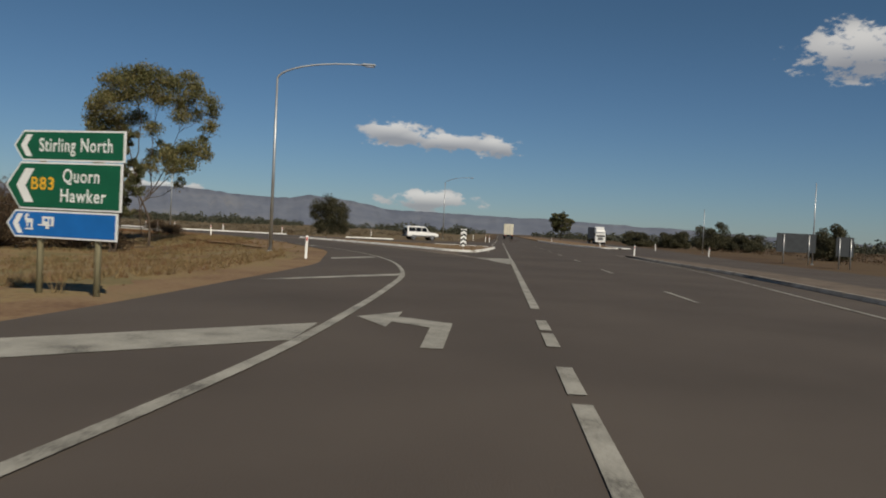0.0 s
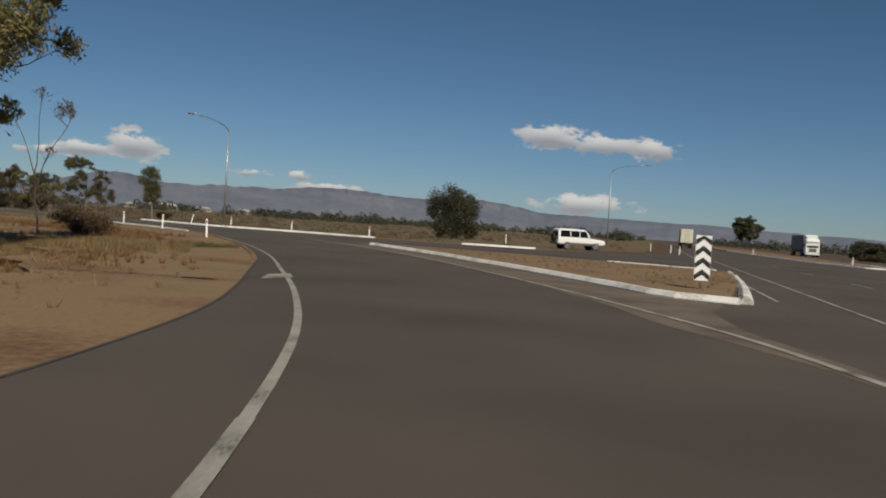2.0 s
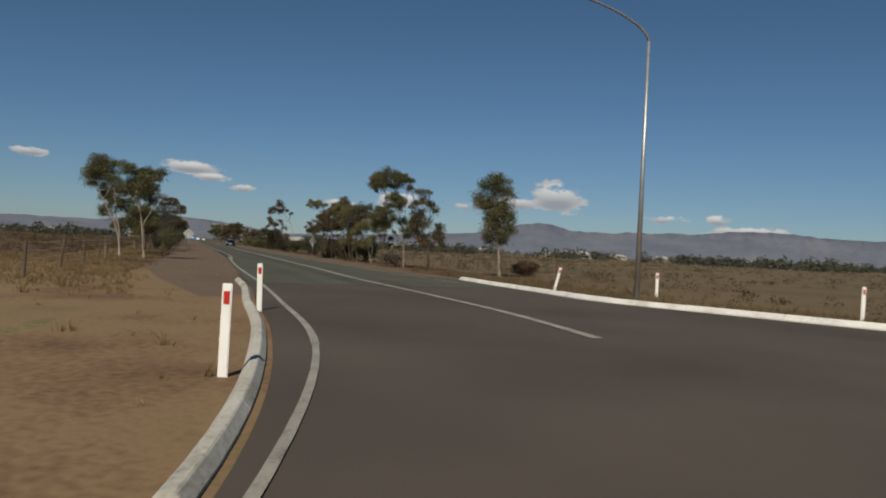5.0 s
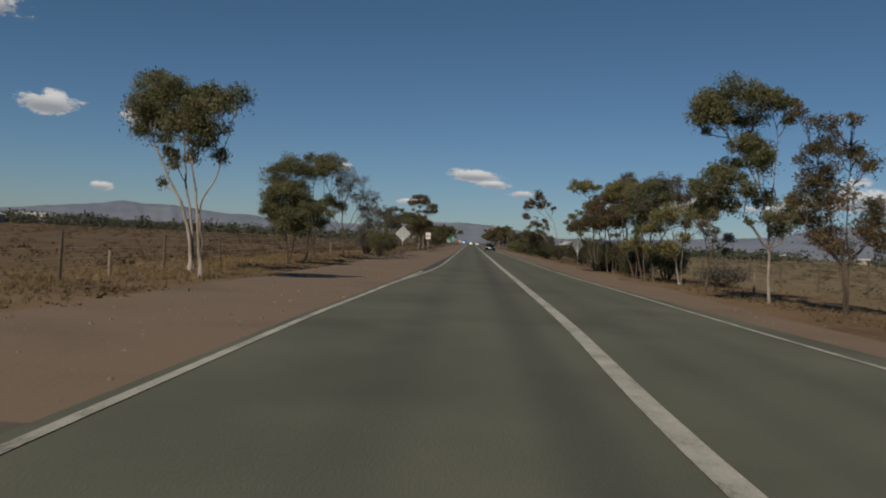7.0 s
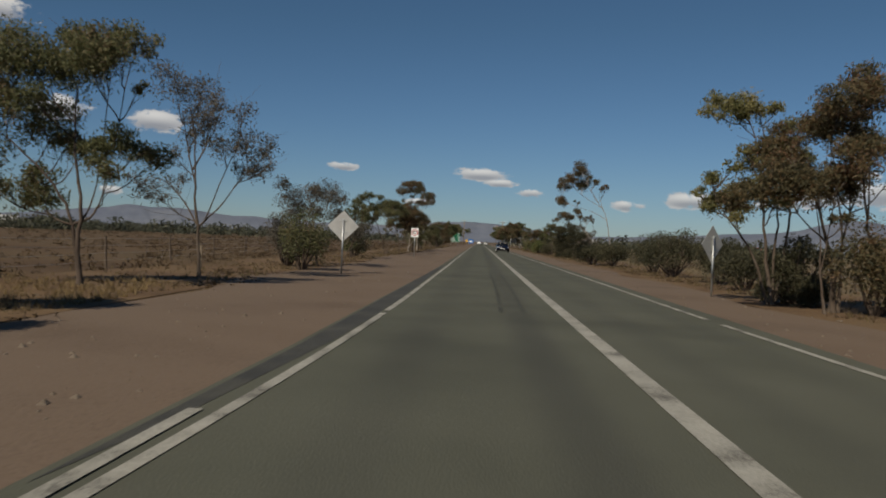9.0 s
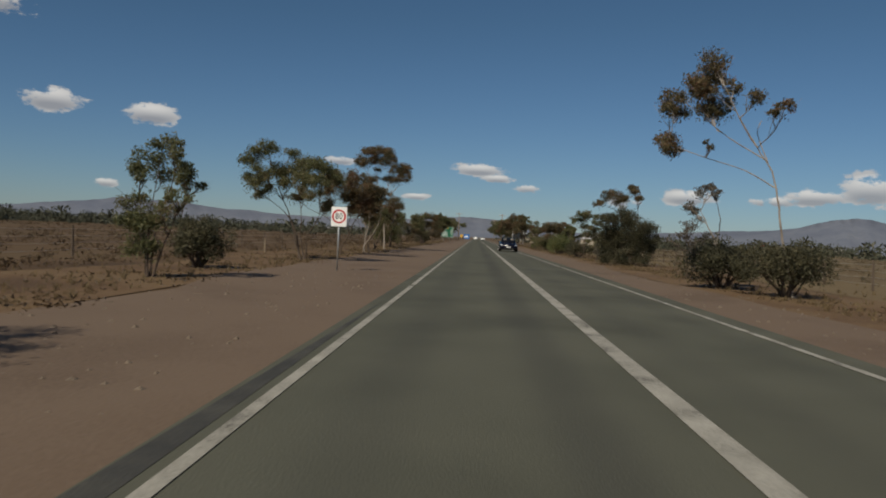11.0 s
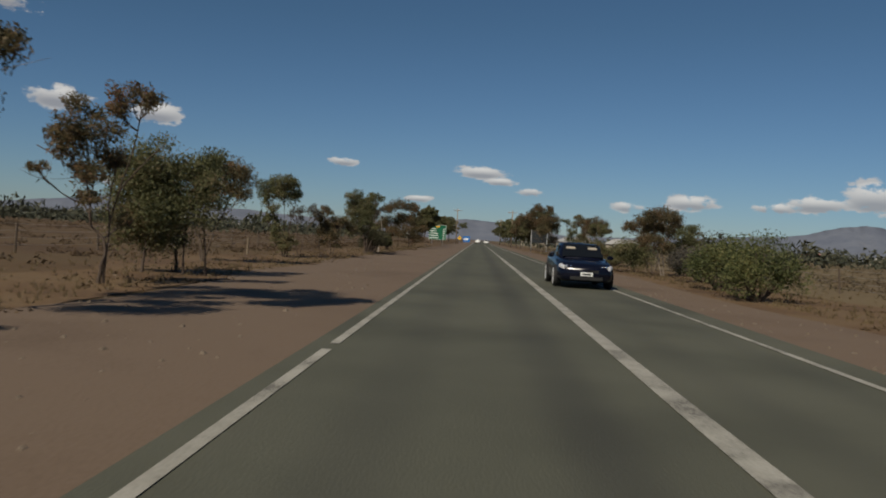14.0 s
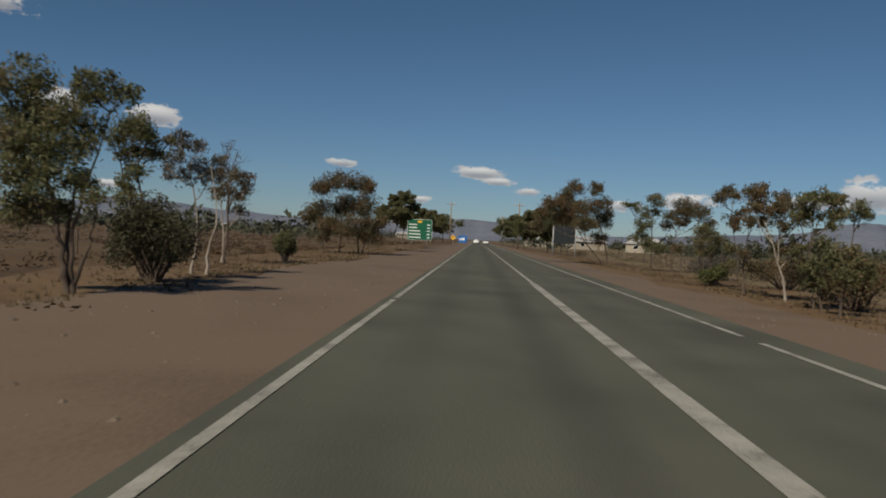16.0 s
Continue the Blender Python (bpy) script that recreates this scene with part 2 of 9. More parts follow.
M_leaf_green = leaf_material("fresh_green_leaves", [(0.2, (0.048, 0.062, 0.024)), (0.5, (0.110, 0.128, 0.047)), (0.8, (0.195, 0.185, 0.072))])
M_scrub = leaf_material("saltbush_leaves", [(0.2, (0.037, 0.024, 0.012)), (0.5, (0.067, 0.043, 0.022)), (0.8, (0.102, 0.064, 0.030))], 0.1)
M_palescrub = leaf_material("pale_olive_scrub", [(0.2, (0.050, 0.040, 0.024)), (0.5, (0.090, 0.071, 0.040)), (0.8, (0.135, 0.106, 0.057))], 0.2)
M_straw = leaf_material("dry_straw", [(0.2, (0.125, 0.084, 0.040)), (0.5, (0.21, 0.148, 0.070)), (0.8, (0.30, 0.215, 0.10))], 0.2)
M_dullstraw = leaf_material("dull_dry_straw", [(0.2, (0.08, 0.056, 0.030)), (0.5, (0.135, 0.098, 0.050)), (0.8, (0.19, 0.142, 0.072))], 0.2)
M_farleaf = leaf_material("dark_far_foliage", [(0.2, (0.035, 0.04, 0.028)), (0.5, (0.06, 0.065, 0.042)), (0.8, (0.09, 0.085, 0.055))], 0.15)
M_leaf_dark = leaf_material("dark_green_leaves", [(0.2, (0.040, 0.041, 0.023)), (0.5, (0.076, 0.073, 0.040)), (0.8, (0.123, 0.110, 0.061))], 0.42)
M_leaf_gold = leaf_material("golden_olive_leaves", [(0.2, (0.087, 0.091, 0.035)), (0.5, (0.183, 0.172, 0.069)), (0.8, (0.295, 0.239, 0.099))], 0.4)
M_redgrass = leaf_material("rusty_dry_grass", [(0.2, (0.11, 0.05, 0.024)), (0.5, (0.175, 0.09, 0.042)), (0.8, (0.24, 0.14, 0.066))], 0.2)
# the air's haze over the range is put into this pale blue-grey colour
M_hill = material("haze_tinted_range_rock", [(0.3, (0.106, 0.121, 0.160)), (0.6, (0.139, 0.155, 0.190)), (0.8, (0.172, 0.177, 0.193))], scale=0.004, rough=1.0, fine=0.5, bump_scale=0.03, detail=10)
M_paint_white = plain("white_car_paint", (0.72, 0.72, 0.70), 0.25, vary=0.03)
M_paint_navy = plain("navy_car_paint", (0.004, 0.005, 0.012), 0.2, vary=0.1)
M_chrome = plain("polished_chrome", (0.72, 0.72, 0.73), 0.16, metal=0.95, vary=0.03)
M_tyre = plain("tyre_rubber", (0.018, 0.018, 0.018), 0.85)
M_brightrim = plain("bright_alloy_rim", (0.78, 0.78, 0.79), 0.3, metal=0.45)
M_rim = plain("alloy_rim", (0.5, 0.5, 0.52), 0.35, metal=0.8)
M_lens = plain("clear_lamp_lens", (0.7, 0.7, 0.72), 0.1, metal=0.3)
M_wallpaint = plain("cream_house_wall", (0.34, 0.30, 0.24), 0.8, vary=0.1)
M_roofiron = plain("pale_roof_iron", (0.38, 0.37, 0.35), 0.5, metal=0.1, vary=0.1)
M_rooftile = plain("red_roof_tile", (0.30, 0.08, 0.05), 0.8, vary=0.2)
M_trailer = plain("off_white_trailer_wall", (0.60, 0.57, 0.46), 0.5, vary=0.06)
M_curtain = plain("grey_trailer_curtain", (0.13, 0.13, 0.13), 0.6, vary=0.2)
M_window = bpy.data.materials.new("dark_window_glass")
M_window.use_nodes = True
wb = M_window.node_tree.nodes["Principled BSDF"]
wb.inputs["Base Color"].default_value = (0.008, 0.010, 0.013, 1)
wb.inputs["Roughness"].default_value = 0.05
wb.inputs["Specular IOR Level"].default_value = 0.06


def wear_wheel_tracks(m, across, lanes):
    """Darkens the seal softly where tyres run; lanes: distances across the road."""
    n, l = m.node_tree.nodes, m.node_tree.links
    g = n.new("ShaderNodeNewGeometry")
    dot = n.new("ShaderNodeVectorMath")
    dot.operation = "DOT_PRODUCT"
    l.new(g.outputs["Position"], dot.inputs[0])
    dot.inputs[1].default_value = across
    nz = n.new("ShaderNodeTexNoise")
    nz.inputs["Scale"].default_value, nz.inputs["Detail"].default_value = 0.12, 4.0
    l.new(g.outputs["Position"], nz.inputs["Vector"])
    total = None
    for c, wd, amount in lanes:
        d = n.new("ShaderNodeMath")
        d.operation = "SUBTRACT"
        l.new(dot.outputs["Value"], d.inputs[0])
        d.inputs[1].default_value = c
        a = n.new("ShaderNodeMath")
        a.operation = "ABSOLUTE"
        l.new(d.outputs[0], a.inputs[0])
        r = n.new("ShaderNodeMapRange")
        r.interpolation_type = "SMOOTHERSTEP"
        r.inputs["From Min"].default_value, r.inputs["From Max"].default_value = 0.0, wd
        r.inputs["To Min"].default_value, r.inputs["To Max"].default_value = amount, 0.0
        l.new(a.outputs[0], r.inputs["Value"])
        if total is None:
            total = r.outputs[0]
        else:
            s = n.new("ShaderNodeMath")
            s.operation = "ADD"
            l.new(total, s.inputs[0])
            l.new(r.outputs[0], s.inputs[1])
            total = s.outputs[0]
    k = n.new("ShaderNodeMath")
    k.operation = "MULTIPLY"
    l.new(total, k.inputs[0])
    l.new(nz.outputs[0], k.inputs[1])
    b = n["Principled BSDF"]
    src = b.inputs["Base Color"].links[0].from_socket
    mx = n.new("ShaderNodeMix")
    mx.data_type = "RGBA"
    l.new(k.outputs[0], mx.inputs[0])
    l.new(src, mx.inputs[6])
    mx.inputs[7].default_value = (0.028, 0.028, 0.026, 1)
    l.new(mx.outputs[2], b.inputs["Base Color"])


# ---- building helpers ----
THETA = radians(67.52)
ACROSS = Vector((math.cos(THETA), math.sin(THETA), 0))
ALONG = Vector((-math.sin(THETA), math.cos(THETA), 0))
wear_wheel_tracks(M_road, tuple(ACROSS), [(51.75, 0.6, 0.4), (53.35, 0.55, 0.7), (55.1, 0.5, 0.28), (56.4, 0.5, 0.28)])


def rf(u, c, z=0.0):
    """A place on the straight road: u metres along it, c metres across it."""
    return ALONG * u + ACROSS * c + Vector((0, 0, z))


def finish(name, bm, mat, parent=None, label="", smooth=False):
    me = bpy.data.meshes.new(name)
    bm.normal_update()
    bm.to_mesh(me)
    bm.free()
    me.materials.append(mat)
    if smooth:
        for p in me.polygons:
            p.use_smooth = True
    ob = new(name, me)
    if parent is not None:
        ob.parent = parent
    if label:
        tagged(ob, label)
    return ob


part = finish


def thing(name, label, category, m=None, group="", kind=""):
    ob = new(name)
    ob.empty_display_size = 0.2
    if m is not None:
        ob.matrix_world = m
    return tagged(ob, label, category, group, kind)


def add_box(bm, size, at=(0, 0, 0), rot=None, bevel=0.0):
    r = bmesh.ops.create_cube(bm, size=1.0)
    m = Matrix.Translation(at) @ (rot.to_4x4() if rot else Matrix()) @ Matrix.Diagonal((*size, 1))
    bmesh.ops.transform(bm, matrix=m, verts=r["verts"])
    if bevel:
        es = list({e for v in r["verts"] for e in v.link_edges})
        bmesh.ops.bevel(bm, geom=es, offset=bevel, segments=2, affect="EDGES", clamp_overlap=True)
    return r["verts"]


def box(size, at=(0, 0, 0), rot=None, bevel=0.0):
    bm = bmesh.new()
    add_box(bm, size, at, rot, bevel)
    return bm


def cyl(r0, r1, z0, z1, sides=12, at=(0, 0)):
    bm = bmesh.new()
    bmesh.ops.create_cone(bm, cap_ends=True, segments=sides, radius1=r0, radius2=r1, depth=z1 - z0, matrix=Matrix.Translation((at[0], at[1], (z0 + z1) / 2)))
    return bm


def sheet(name, pts, z, mat, label, category, cell=0.0):
    """A flat area with the outline pts."""
    bm = bmesh.new()
    vs = [bm.verts.new((p[0], p[1], z)) for p in pts]
    f = bm.faces.new(vs)
    f.normal_update()
    if f.normal.z < 0:
        f.normal_flip()
    bmesh.ops.triangulate(bm, faces=[f])
    ob = finish(name, bm, mat)
    return tagged(ob, label, category, "", "structure")


def smooth_line(pts, step=0.8):
    """A smooth run of points through pts (cubic, tangents scaled to each stretch)."""
    p = [Vector((*q[:2], 0)) for q in pts]
    tang = []
    for i in range(len(p)):
        a = (p[i] - p[i - 1]) if i else p[1] - p[0]
        b = (p[i + 1] - p[i]) if i < len(p) - 1 else a
        # the shorter neighbour leads
        tang.append((a.normalized() * b.length + b.normalized() * a.length).normalized())
    out = []
    for i in range(len(p) - 1):
        ln = (p[i + 1] - p[i]).length
        n = max(1, int(ln / step))
        m0, m1 = tang[i] * ln, tang[i + 1] * ln
        for k in range(n):
            t = k / n
            out.append(p[i] * (2 * t ** 3 - 3 * t * t + 1) + m0 * (t ** 3 - 2 * t * t + t) + p[i + 1] * (3 * t * t - 2 * t ** 3) + m1 * (t ** 3 - t * t))
    out.append(p[-1])
    return out


def ribbon_bm(pts, w0, w1, z0, z1=None):
    """A ribbon along pts from offset w0 to offset w1 to its right."""
    bm = bmesh.new()
    rows = []
    for i, p in enumerate(pts):
        d = (pts[min(i + 1, len(pts) - 1)] - pts[max(i - 1, 0)]).normalized()
        r = Vector((d.y, -d.x, 0))
        a, b = p + r * w0, p + r * w1
        rows.append((bm.verts.new((a.x, a.y, z0)), bm.verts.new((b.x, b.y, z0 if z1 is None else z1))))
    for (a, b), (c, d) in zip(rows, rows[1:]):
        f = bm.faces.new((a, c, d, b))
        f.normal_update()
        if f.normal.z < 0:
            f.normal_flip()
    return bm


def line_mark(name, pts, width, label, z=0.012, mat=None):
    ob = finish(name, ribbon_bm(pts, -width / 2, width / 2, z), mat or M_line)
    return tagged(ob, label, "road marking", "", "structure")


def kerb(name, pts, label, width=0.3, height=0.15, mat=None, ends=True):
    """A kerb with a sloped, rounded face along pts; its pieces are about 2.4 m long with dark joints between."""
    root = thing(name, label, "kerb", kind="structure")
    k = width * 0.34
    prof = [(-width / 2, -0.1), (-width / 2, height * 0.2), (-width / 2 + k * 0.8, height * 0.92), (-width / 2 + k, height), (width / 2 - k, height), (width / 2 - k * 0.8, height * 0.92), (width / 2, height * 0.2), (width / 2, -0.1)]
    total, run = [], []
    acc = 0.0
    for i, p in enumerate(pts):
        run.append(p)
        if i and (acc := acc + (p - pts[i - 1]).length) >= 2.4 and i < len(pts) - 2:
            total.append(run)
            run, acc = [p], 0.0
    total.append(run)
    rng = random.Random(len(pts))
    for run in total:
        if len(run) < 2:
            continue
        bm = bmesh.new()
        rings = []
        dz = rng.uniform(-0.008, 0.008)
        for i, p in enumerate(run):
            d = (run[min(i + 1, len(run) - 1)] - run[max(i - 1, 0)]).normalized()
            r = Vector((d.y, -d.x, 0))
            q = p + d * (0.008 if i == 0 else -0.008 if i == len(run) - 1 else 0)
            rings.append([bm.verts.new((q.x + r.x * a, q.y + r.y * a, b + (dz if b > 0 else 0))) for a, b in prof])
        for a, b in zip(rings, rings[1:]):
            for k in range(len(prof) - 1):
                bm.faces.new((a[k], a[k + 1], b[k + 1], b[k]))
        bm.faces.new(rings[0])
        bm.faces.new(list(reversed(rings[-1])))
        bmesh.ops.recalc_face_normals(bm, faces=bm.faces)
        part("kerb_stone", bm, mat or M_kerb, root)
    return root


def quads_mesh(name, co, mat):
    """One mesh of loose blades from an array (n, corners, 3)."""
    n, k = co.shape[:2]
    me = bpy.data.meshes.new(name)
    me.vertices.add(n * k)
    me.vertices.foreach_set("co", co.astype(np.float32).ravel())
    me.loops.add(n * k)
    me.loops.foreach_set("vertex_index", np.arange(n * k, dtype=np.int32))
    me.polygons.add(n)
    me.polygons.foreach_set("loop_start", np.arange(0, n * k, k, dtype=np.int32))
    me.update(calc_edges=True)
    me.materials.append(mat)
    return me


def leaf_quads(rng, centres, length, width, droop=0.5, up=None):
    """Leaf blades at the centres: long tapered blades in random turns, hanging by droop."""
    n = len(centres)
    d = rng.normal(size=(n, 3))
    d[:, 2] -= droop
    d /= np.linalg.norm(d, axis=1)[:, None]
    s = np.cross(d, rng.normal(size=(n, 3)))
    s /= np.linalg.norm(s, axis=1)[:, None] + 1e-9
    ln = length * rng.uniform(0.6, 1.3, (n, 1))
    wd = width * rng.uniform(0.6, 1.3, (n, 1))
    a = centres - d * ln / 2
    b = centres + d * ln / 2
    return np.stack([a + s * wd * 0.3, a - s * wd * 0.3 + d * ln * 0.2, b], 1)


# ---- ground, roads and kerbs ----
# left edge of the seal, from the highway round the turn into the side road
LEFT_EDGE = smooth_line([(-6.9, -60), (-7.0, -20), (-7.15, 4.3), (-7.75, 9.4), (-8.4, 14.7), (-9.2, 20), (-10.4, 24.2), (-11.5, 28), (-12.7, 32), (-14.2, 35.8), (-16.1, 39.3), (-18.4, 43.1), (-21.1, 47.5), (-24.4, 52), (-28.3, 56.7), (-33.3, 62.3), (-39.6, 67.9), (-46.6, 72.0), (-52.2, 74.6), (-57.0, 76.9), tuple(rf(86, 49.3)[:2]), tuple(rf(92, 49.4)[:2])])
EDGE_Y = np.array([p.y for p in LEFT_EDGE])
EDGE_X = np.array([p.x for p in LEFT_EDGE])


def dip(x, y):
    """How far the grassy corner lies below the road, falling away from its edge."""
    d = np.interp(y, EDGE_Y, EDGE_X) - x
    start = np.interp(y, [25, 32, 40, 48, 54], [1.7, 2.2, 3.2, 7.0, 13.0])
    t = np.clip((d - start) / 9.0, 0, 1)
    return -0.66 * t * t * (3 - 2 * t) * np.interp(y, [-58, -40, 44, 56], [0, 1, 1, 0]) * np.interp(d, [55, 90], [1, 0])


def build_ground():
    bm = bmesh.new()
    xs = [-4600, -2400, -1200, -700, -450, -300, -200, -150] + list(range(-120, 0, 3)) + [0, 60, 140, 300, 700, 1500, 4600]
    ys = [-4600, -1500, -500, -150] + list(range(-60, 61, 3)) + [120, 180, 260, 400, 700, 1200, 2400, 4600]
    grid = [[bm.verts.new((x, y, -0.035 + 1.06 * float(dip(x, y)))) for x in xs] for y in ys]
    for r0, r1 in zip(grid, grid[1:]):
        for i in range(len(xs) - 1):
            bm.faces.new((r0[i], r0[i + 1], r1[i + 1], r1[i]))
    tagged(finish("ground", bm, M_ground), "dry red-brown plain with sparse grass", "ground", "", "structure")


build_ground()

# far kerb of the turn
FAR_KERB = smooth_line([(-35.0, 85.1), (-41.0, 85.9), (-46.5, 85.8), (-52.0, 86.0), (-55.6, 87.5), (-58.8, 88.8), (-63.6, 90.9)])


def hw(y, off):
    """A place on the highway: by y, off metres to the right of its lane line."""
    p = Vector((-0.1 * y, y, 0))
    return (p.x + off, p.y)


apron = [(p.x, p.y) for p in LEFT_EDGE]
apron += [tuple(rf(92, 58.6)[:2]), ] + [(p.x, p.y) for p in reversed(FAR_KERB)]
apron += [(-27.6, 85.6), (-22.3, 87.2), (-16.5, 97), hw(112, -2.2), hw(200, -1.6), hw(900, -1.6), hw(900, 8.4), hw(190, 8.6), hw(135, 9.2), (4.5, 106), (6.2, 103), (9.5, 102), (14.0, 62), (17.0, 35), (22.5, -60)]
sheet("road_highway", apron, 0.0, M_asphalt, "worn brown-grey asphalt of the highway junction", "road")
sheet("road_oncoming", [(6.0, 102.3), (5.2, 125), (1.0, 190), (-30, 500), (-70, 900), (-62, 900), (-22, 500), (9, 190), (13.0, 125), (14.0, 62), (11.0, 87)], 0.004, M_asphalt, "asphalt of the oncoming carriageway", "road")
sheet("road_side", [tuple(rf(u, c)[:2]) for u, c in ((84.8, 49.35), (92, 49.6), (100, 49.68), (106, 49.85), (112, 50.02), (118, 50.12), (125, 50.28), (150, 50.5), (1300, 50.5), (1300, 57.5), (118, 57.5), (97, 58.6), (93, 59.6), (86.6, 59.0))], 0.004, M_road, "grey chip-sealed country road", "road")

# shoulders of the side road
def shoulder(name, inner, outer, label):
    pts = [tuple(rf(u, c)[:2]) for u, c in inner] + [tuple(rf(u, c)[:2]) for u, c in reversed(outer)]
    sheet(name, pts, -0.012, M_gravel, label, "ground")


rngs = random.Random(5)
shoulder("shoulder_left", [(80, 49.7), (100, 49.9), (112, 50.3), (125, 50.5), (150, 50.7), (1300, 50.7)], [(78, 47.8), (86, 46.6), (96, 45.7)] + [(u, 45.7 + rngs.uniform(-0.7, 0.6)) for u in range(104, 420, 6)] + [(1300, 45)], "pinkish gravel shoulder beside the road")
shoulder("shoulder_right", [(94, 58.4), (118, 57.3), (1300, 57.3)], [(92.5, 61.2)] + [(u, 59.8 + rngs.uniform(-0.4, 0.5)) for u in range(100, 420, 6)] + [(1300, 60)], "pinkish gravel shoulder beside the road")

# bare dirt inside the turn and beyond the far kerb
inner = [p for p in LEFT_EDGE if p.y > -15]
out = []
for i, p in enumerate(reversed(inner)):
    k = 1 - i / len(inner)
    w = 1.3 + 11.0 * max(0, min(1, (k - 0.36) * 2.6)) + 0.35 * math.sin(i * 0.9) + 0.25 * math.sin(i * 2.3)
    q = p + Vector((-0.82, -0.57, 0)) * w if k > 0.36 else p + Vector((-0.97, -0.2, 0)) * w
    out.append((q.x, q.y))
sheet("verge_inner", [(p.x, p.y) for p in inner] + out, -0.014, M_verge, "bare brown dirt verge inside the turn", "ground")
sheet("verge_far", [(p.x, p.y) for p in FAR_KERB] + [tuple(rf(93.5, 62.1)[:2]), tuple(rf(84, 62.6)[:2]), (-44, 89.5), (-34, 89.5), (-26, 90.5), (-19, 94), (-22.3, 87.4), (-27.6, 85.8)], -0.016, M_verge, "dusty verge behind the far kerb", "ground")

bm = bmesh.new()
rows = []
for y in range(-40, 71, 1):
    ex = float(np.interp(y, EDGE_Y, EDGE_X))
    rows.append([bm.verts.new((ex - d, y, -0.022 + float(dip(ex - d, y)) + 0.02 * math.sin(d * 1.7 + y * 0.9) * math.sin(y * 0.53) * min(1, max(0, (d - 3) / 3)))) for d in (0.5, 1.2, 1.7, 2.3, 3, 4, 5, 6, 7, 8, 9, 10, 11, 12, 14, 17, 20, 24, 30, 38)])
for r0, r1 in zip(rows, rows[1:]):
    for i in range(len(r0) - 1):
        bm.faces.new((r0[i], r1[i], r1[i + 1], r0[i + 1]))
bmesh.ops.recalc_face_normals(bm, faces=bm.faces)
if next(iter(bm.faces)).normal.z < 0:
    bmesh.ops.reverse_faces(bm, faces=bm.faces)
tagged(finish("ground_corner", bm, M_drygrass_soil, smooth=True), "dry grassy soil falling away inside the turn", "ground", "", "structure")

sheet("dusty_seal", [(p.x, p.y) for p in smooth_line([(-4.9, 34.0), (-6.6, 37.3), (-8.5, 40.2), (-9.6, 42.6), (-11.0, 44.9), (-12.1, 46.8), (-15.4, 51.5), (-19.7, 57.2), (-24.8, 62.9), (-30.2, 68.2)])] + [(-27.2, 68.2), (-23.6, 64.6), (-20.5, 61.2), (-17.6, 57.7), (-14.6, 54.1), (-10.2, 48.5), (-8.5, 46.3), (-7.4, 45.4), (-7.6, 43.0), (-7.0, 40.0), (-5.8, 37.0)], 0.003, M_dustroad, "dust-covered strip of asphalt beside the island kerb", "road")
sheet("ground_far_plain", [tuple(rf(95, 64.7)[:2]), tuple(rf(1300, 66)[:2]), tuple(rf(1300, 640)[:2]), hw(900, -5), hw(200, -5), hw(112, -5.5), (-19, 96), (-27, 92), (-44, 90.6), tuple(rf(84, 63.2)[:2])], -0.027, M_plain, "straw-covered olive plain beyond the turn", "ground")
rsoil = random.Random(15)
sheet("verge_left", [tuple(rf(u, 45.9)[:2]) for u in (88, 420)] + [tuple(rf(u, 41.2 + rsoil.uniform(-1.6, 1.2))[:2]) for u in range(420, 86, -5)], -0.020, M_redsoil, "bare red-brown soil under the roadside trees", "ground")
sheet("verge_right", [tuple(rf(u, 59.6)[:2]) for u in (94, 420)] + [tuple(rf(u, 64.6 + rsoil.uniform(-1.2, 1.6))[:2]) for u in range(420, 92, -5)], -0.020, M_redsoil, "bare red-brown soil under the roadside mallees", "ground")

# islands
APEX, WEST, BACK = Vector((-7.0, 44.3, 0)), Vector((-27.2, 67.0, 0)), Vector((-7.4, 63.8, 0))


def island(name, pts, label, mat=None):
    bm = bmesh.new()
    top = [bm.verts.new((p[0], p[1], 0.11)) for p in pts]
    low = [bm.verts.new((p[0], p[1], -0.05)) for p in pts]
    f = bm.faces.new(top)
    for i in range(len(pts)):
        bm.faces.new((top[i], low[i], low[i - 1], top[i - 1]))
    bmesh.ops.triangulate(bm, faces=[f])
    bmesh.ops.recalc_face_normals(bm, faces=bm.faces)
    tagged(finish(name, bm, mat or M_verge), label, "traffic island", "", "structure")


ISL = [(-8.5, 46.5), (-10.2, 48.6), (-14.6, 54.2), (-17.6, 57.8), (-20.5, 61.3), (-23.6, 64.7), (-27.0, 68.1)]
island("island_junction", [(-7.3, 46.5)] + ISL + [(-25.5, 68.7), (-18, 68.2), (-9.5, 66.5), (-7.7, 65.2), (-7.2, 56)], "dirt-filled triangular traffic island with dry grass")
kerb("kerb_junction_island", smooth_line([(-7.1, 46.0)] + [(x, y - 0.2) for x, y in ISL]), "white-painted kerb of the traffic island", 0.34)
kerb("kerb_island_end", smooth_line([(-6.95, 46.2), (-7.0, 52), (-7.3, 60), (-7.6, 65.0)]), "white-painted kerb at the island's end", 0.34)
kerb("kerb_island_back", smooth_line([(-8.2, 66.0), (-10.6, 66.8), (-13.5, 67.5)]), "short white kerb behind the island", 0.3)
kerb("kerb_turn_far", FAR_KERB, "long white-painted kerb round the far side of the turn", 0.34)
kerb("kerb_side_short", smooth_line([(-27.8, 85.9), (-25.0, 86.8), (-22.3, 87.7)]), "short white-painted kerb at the verge", 0.3)
k_in = [p for p in LEFT_EDGE if p.y > 46]
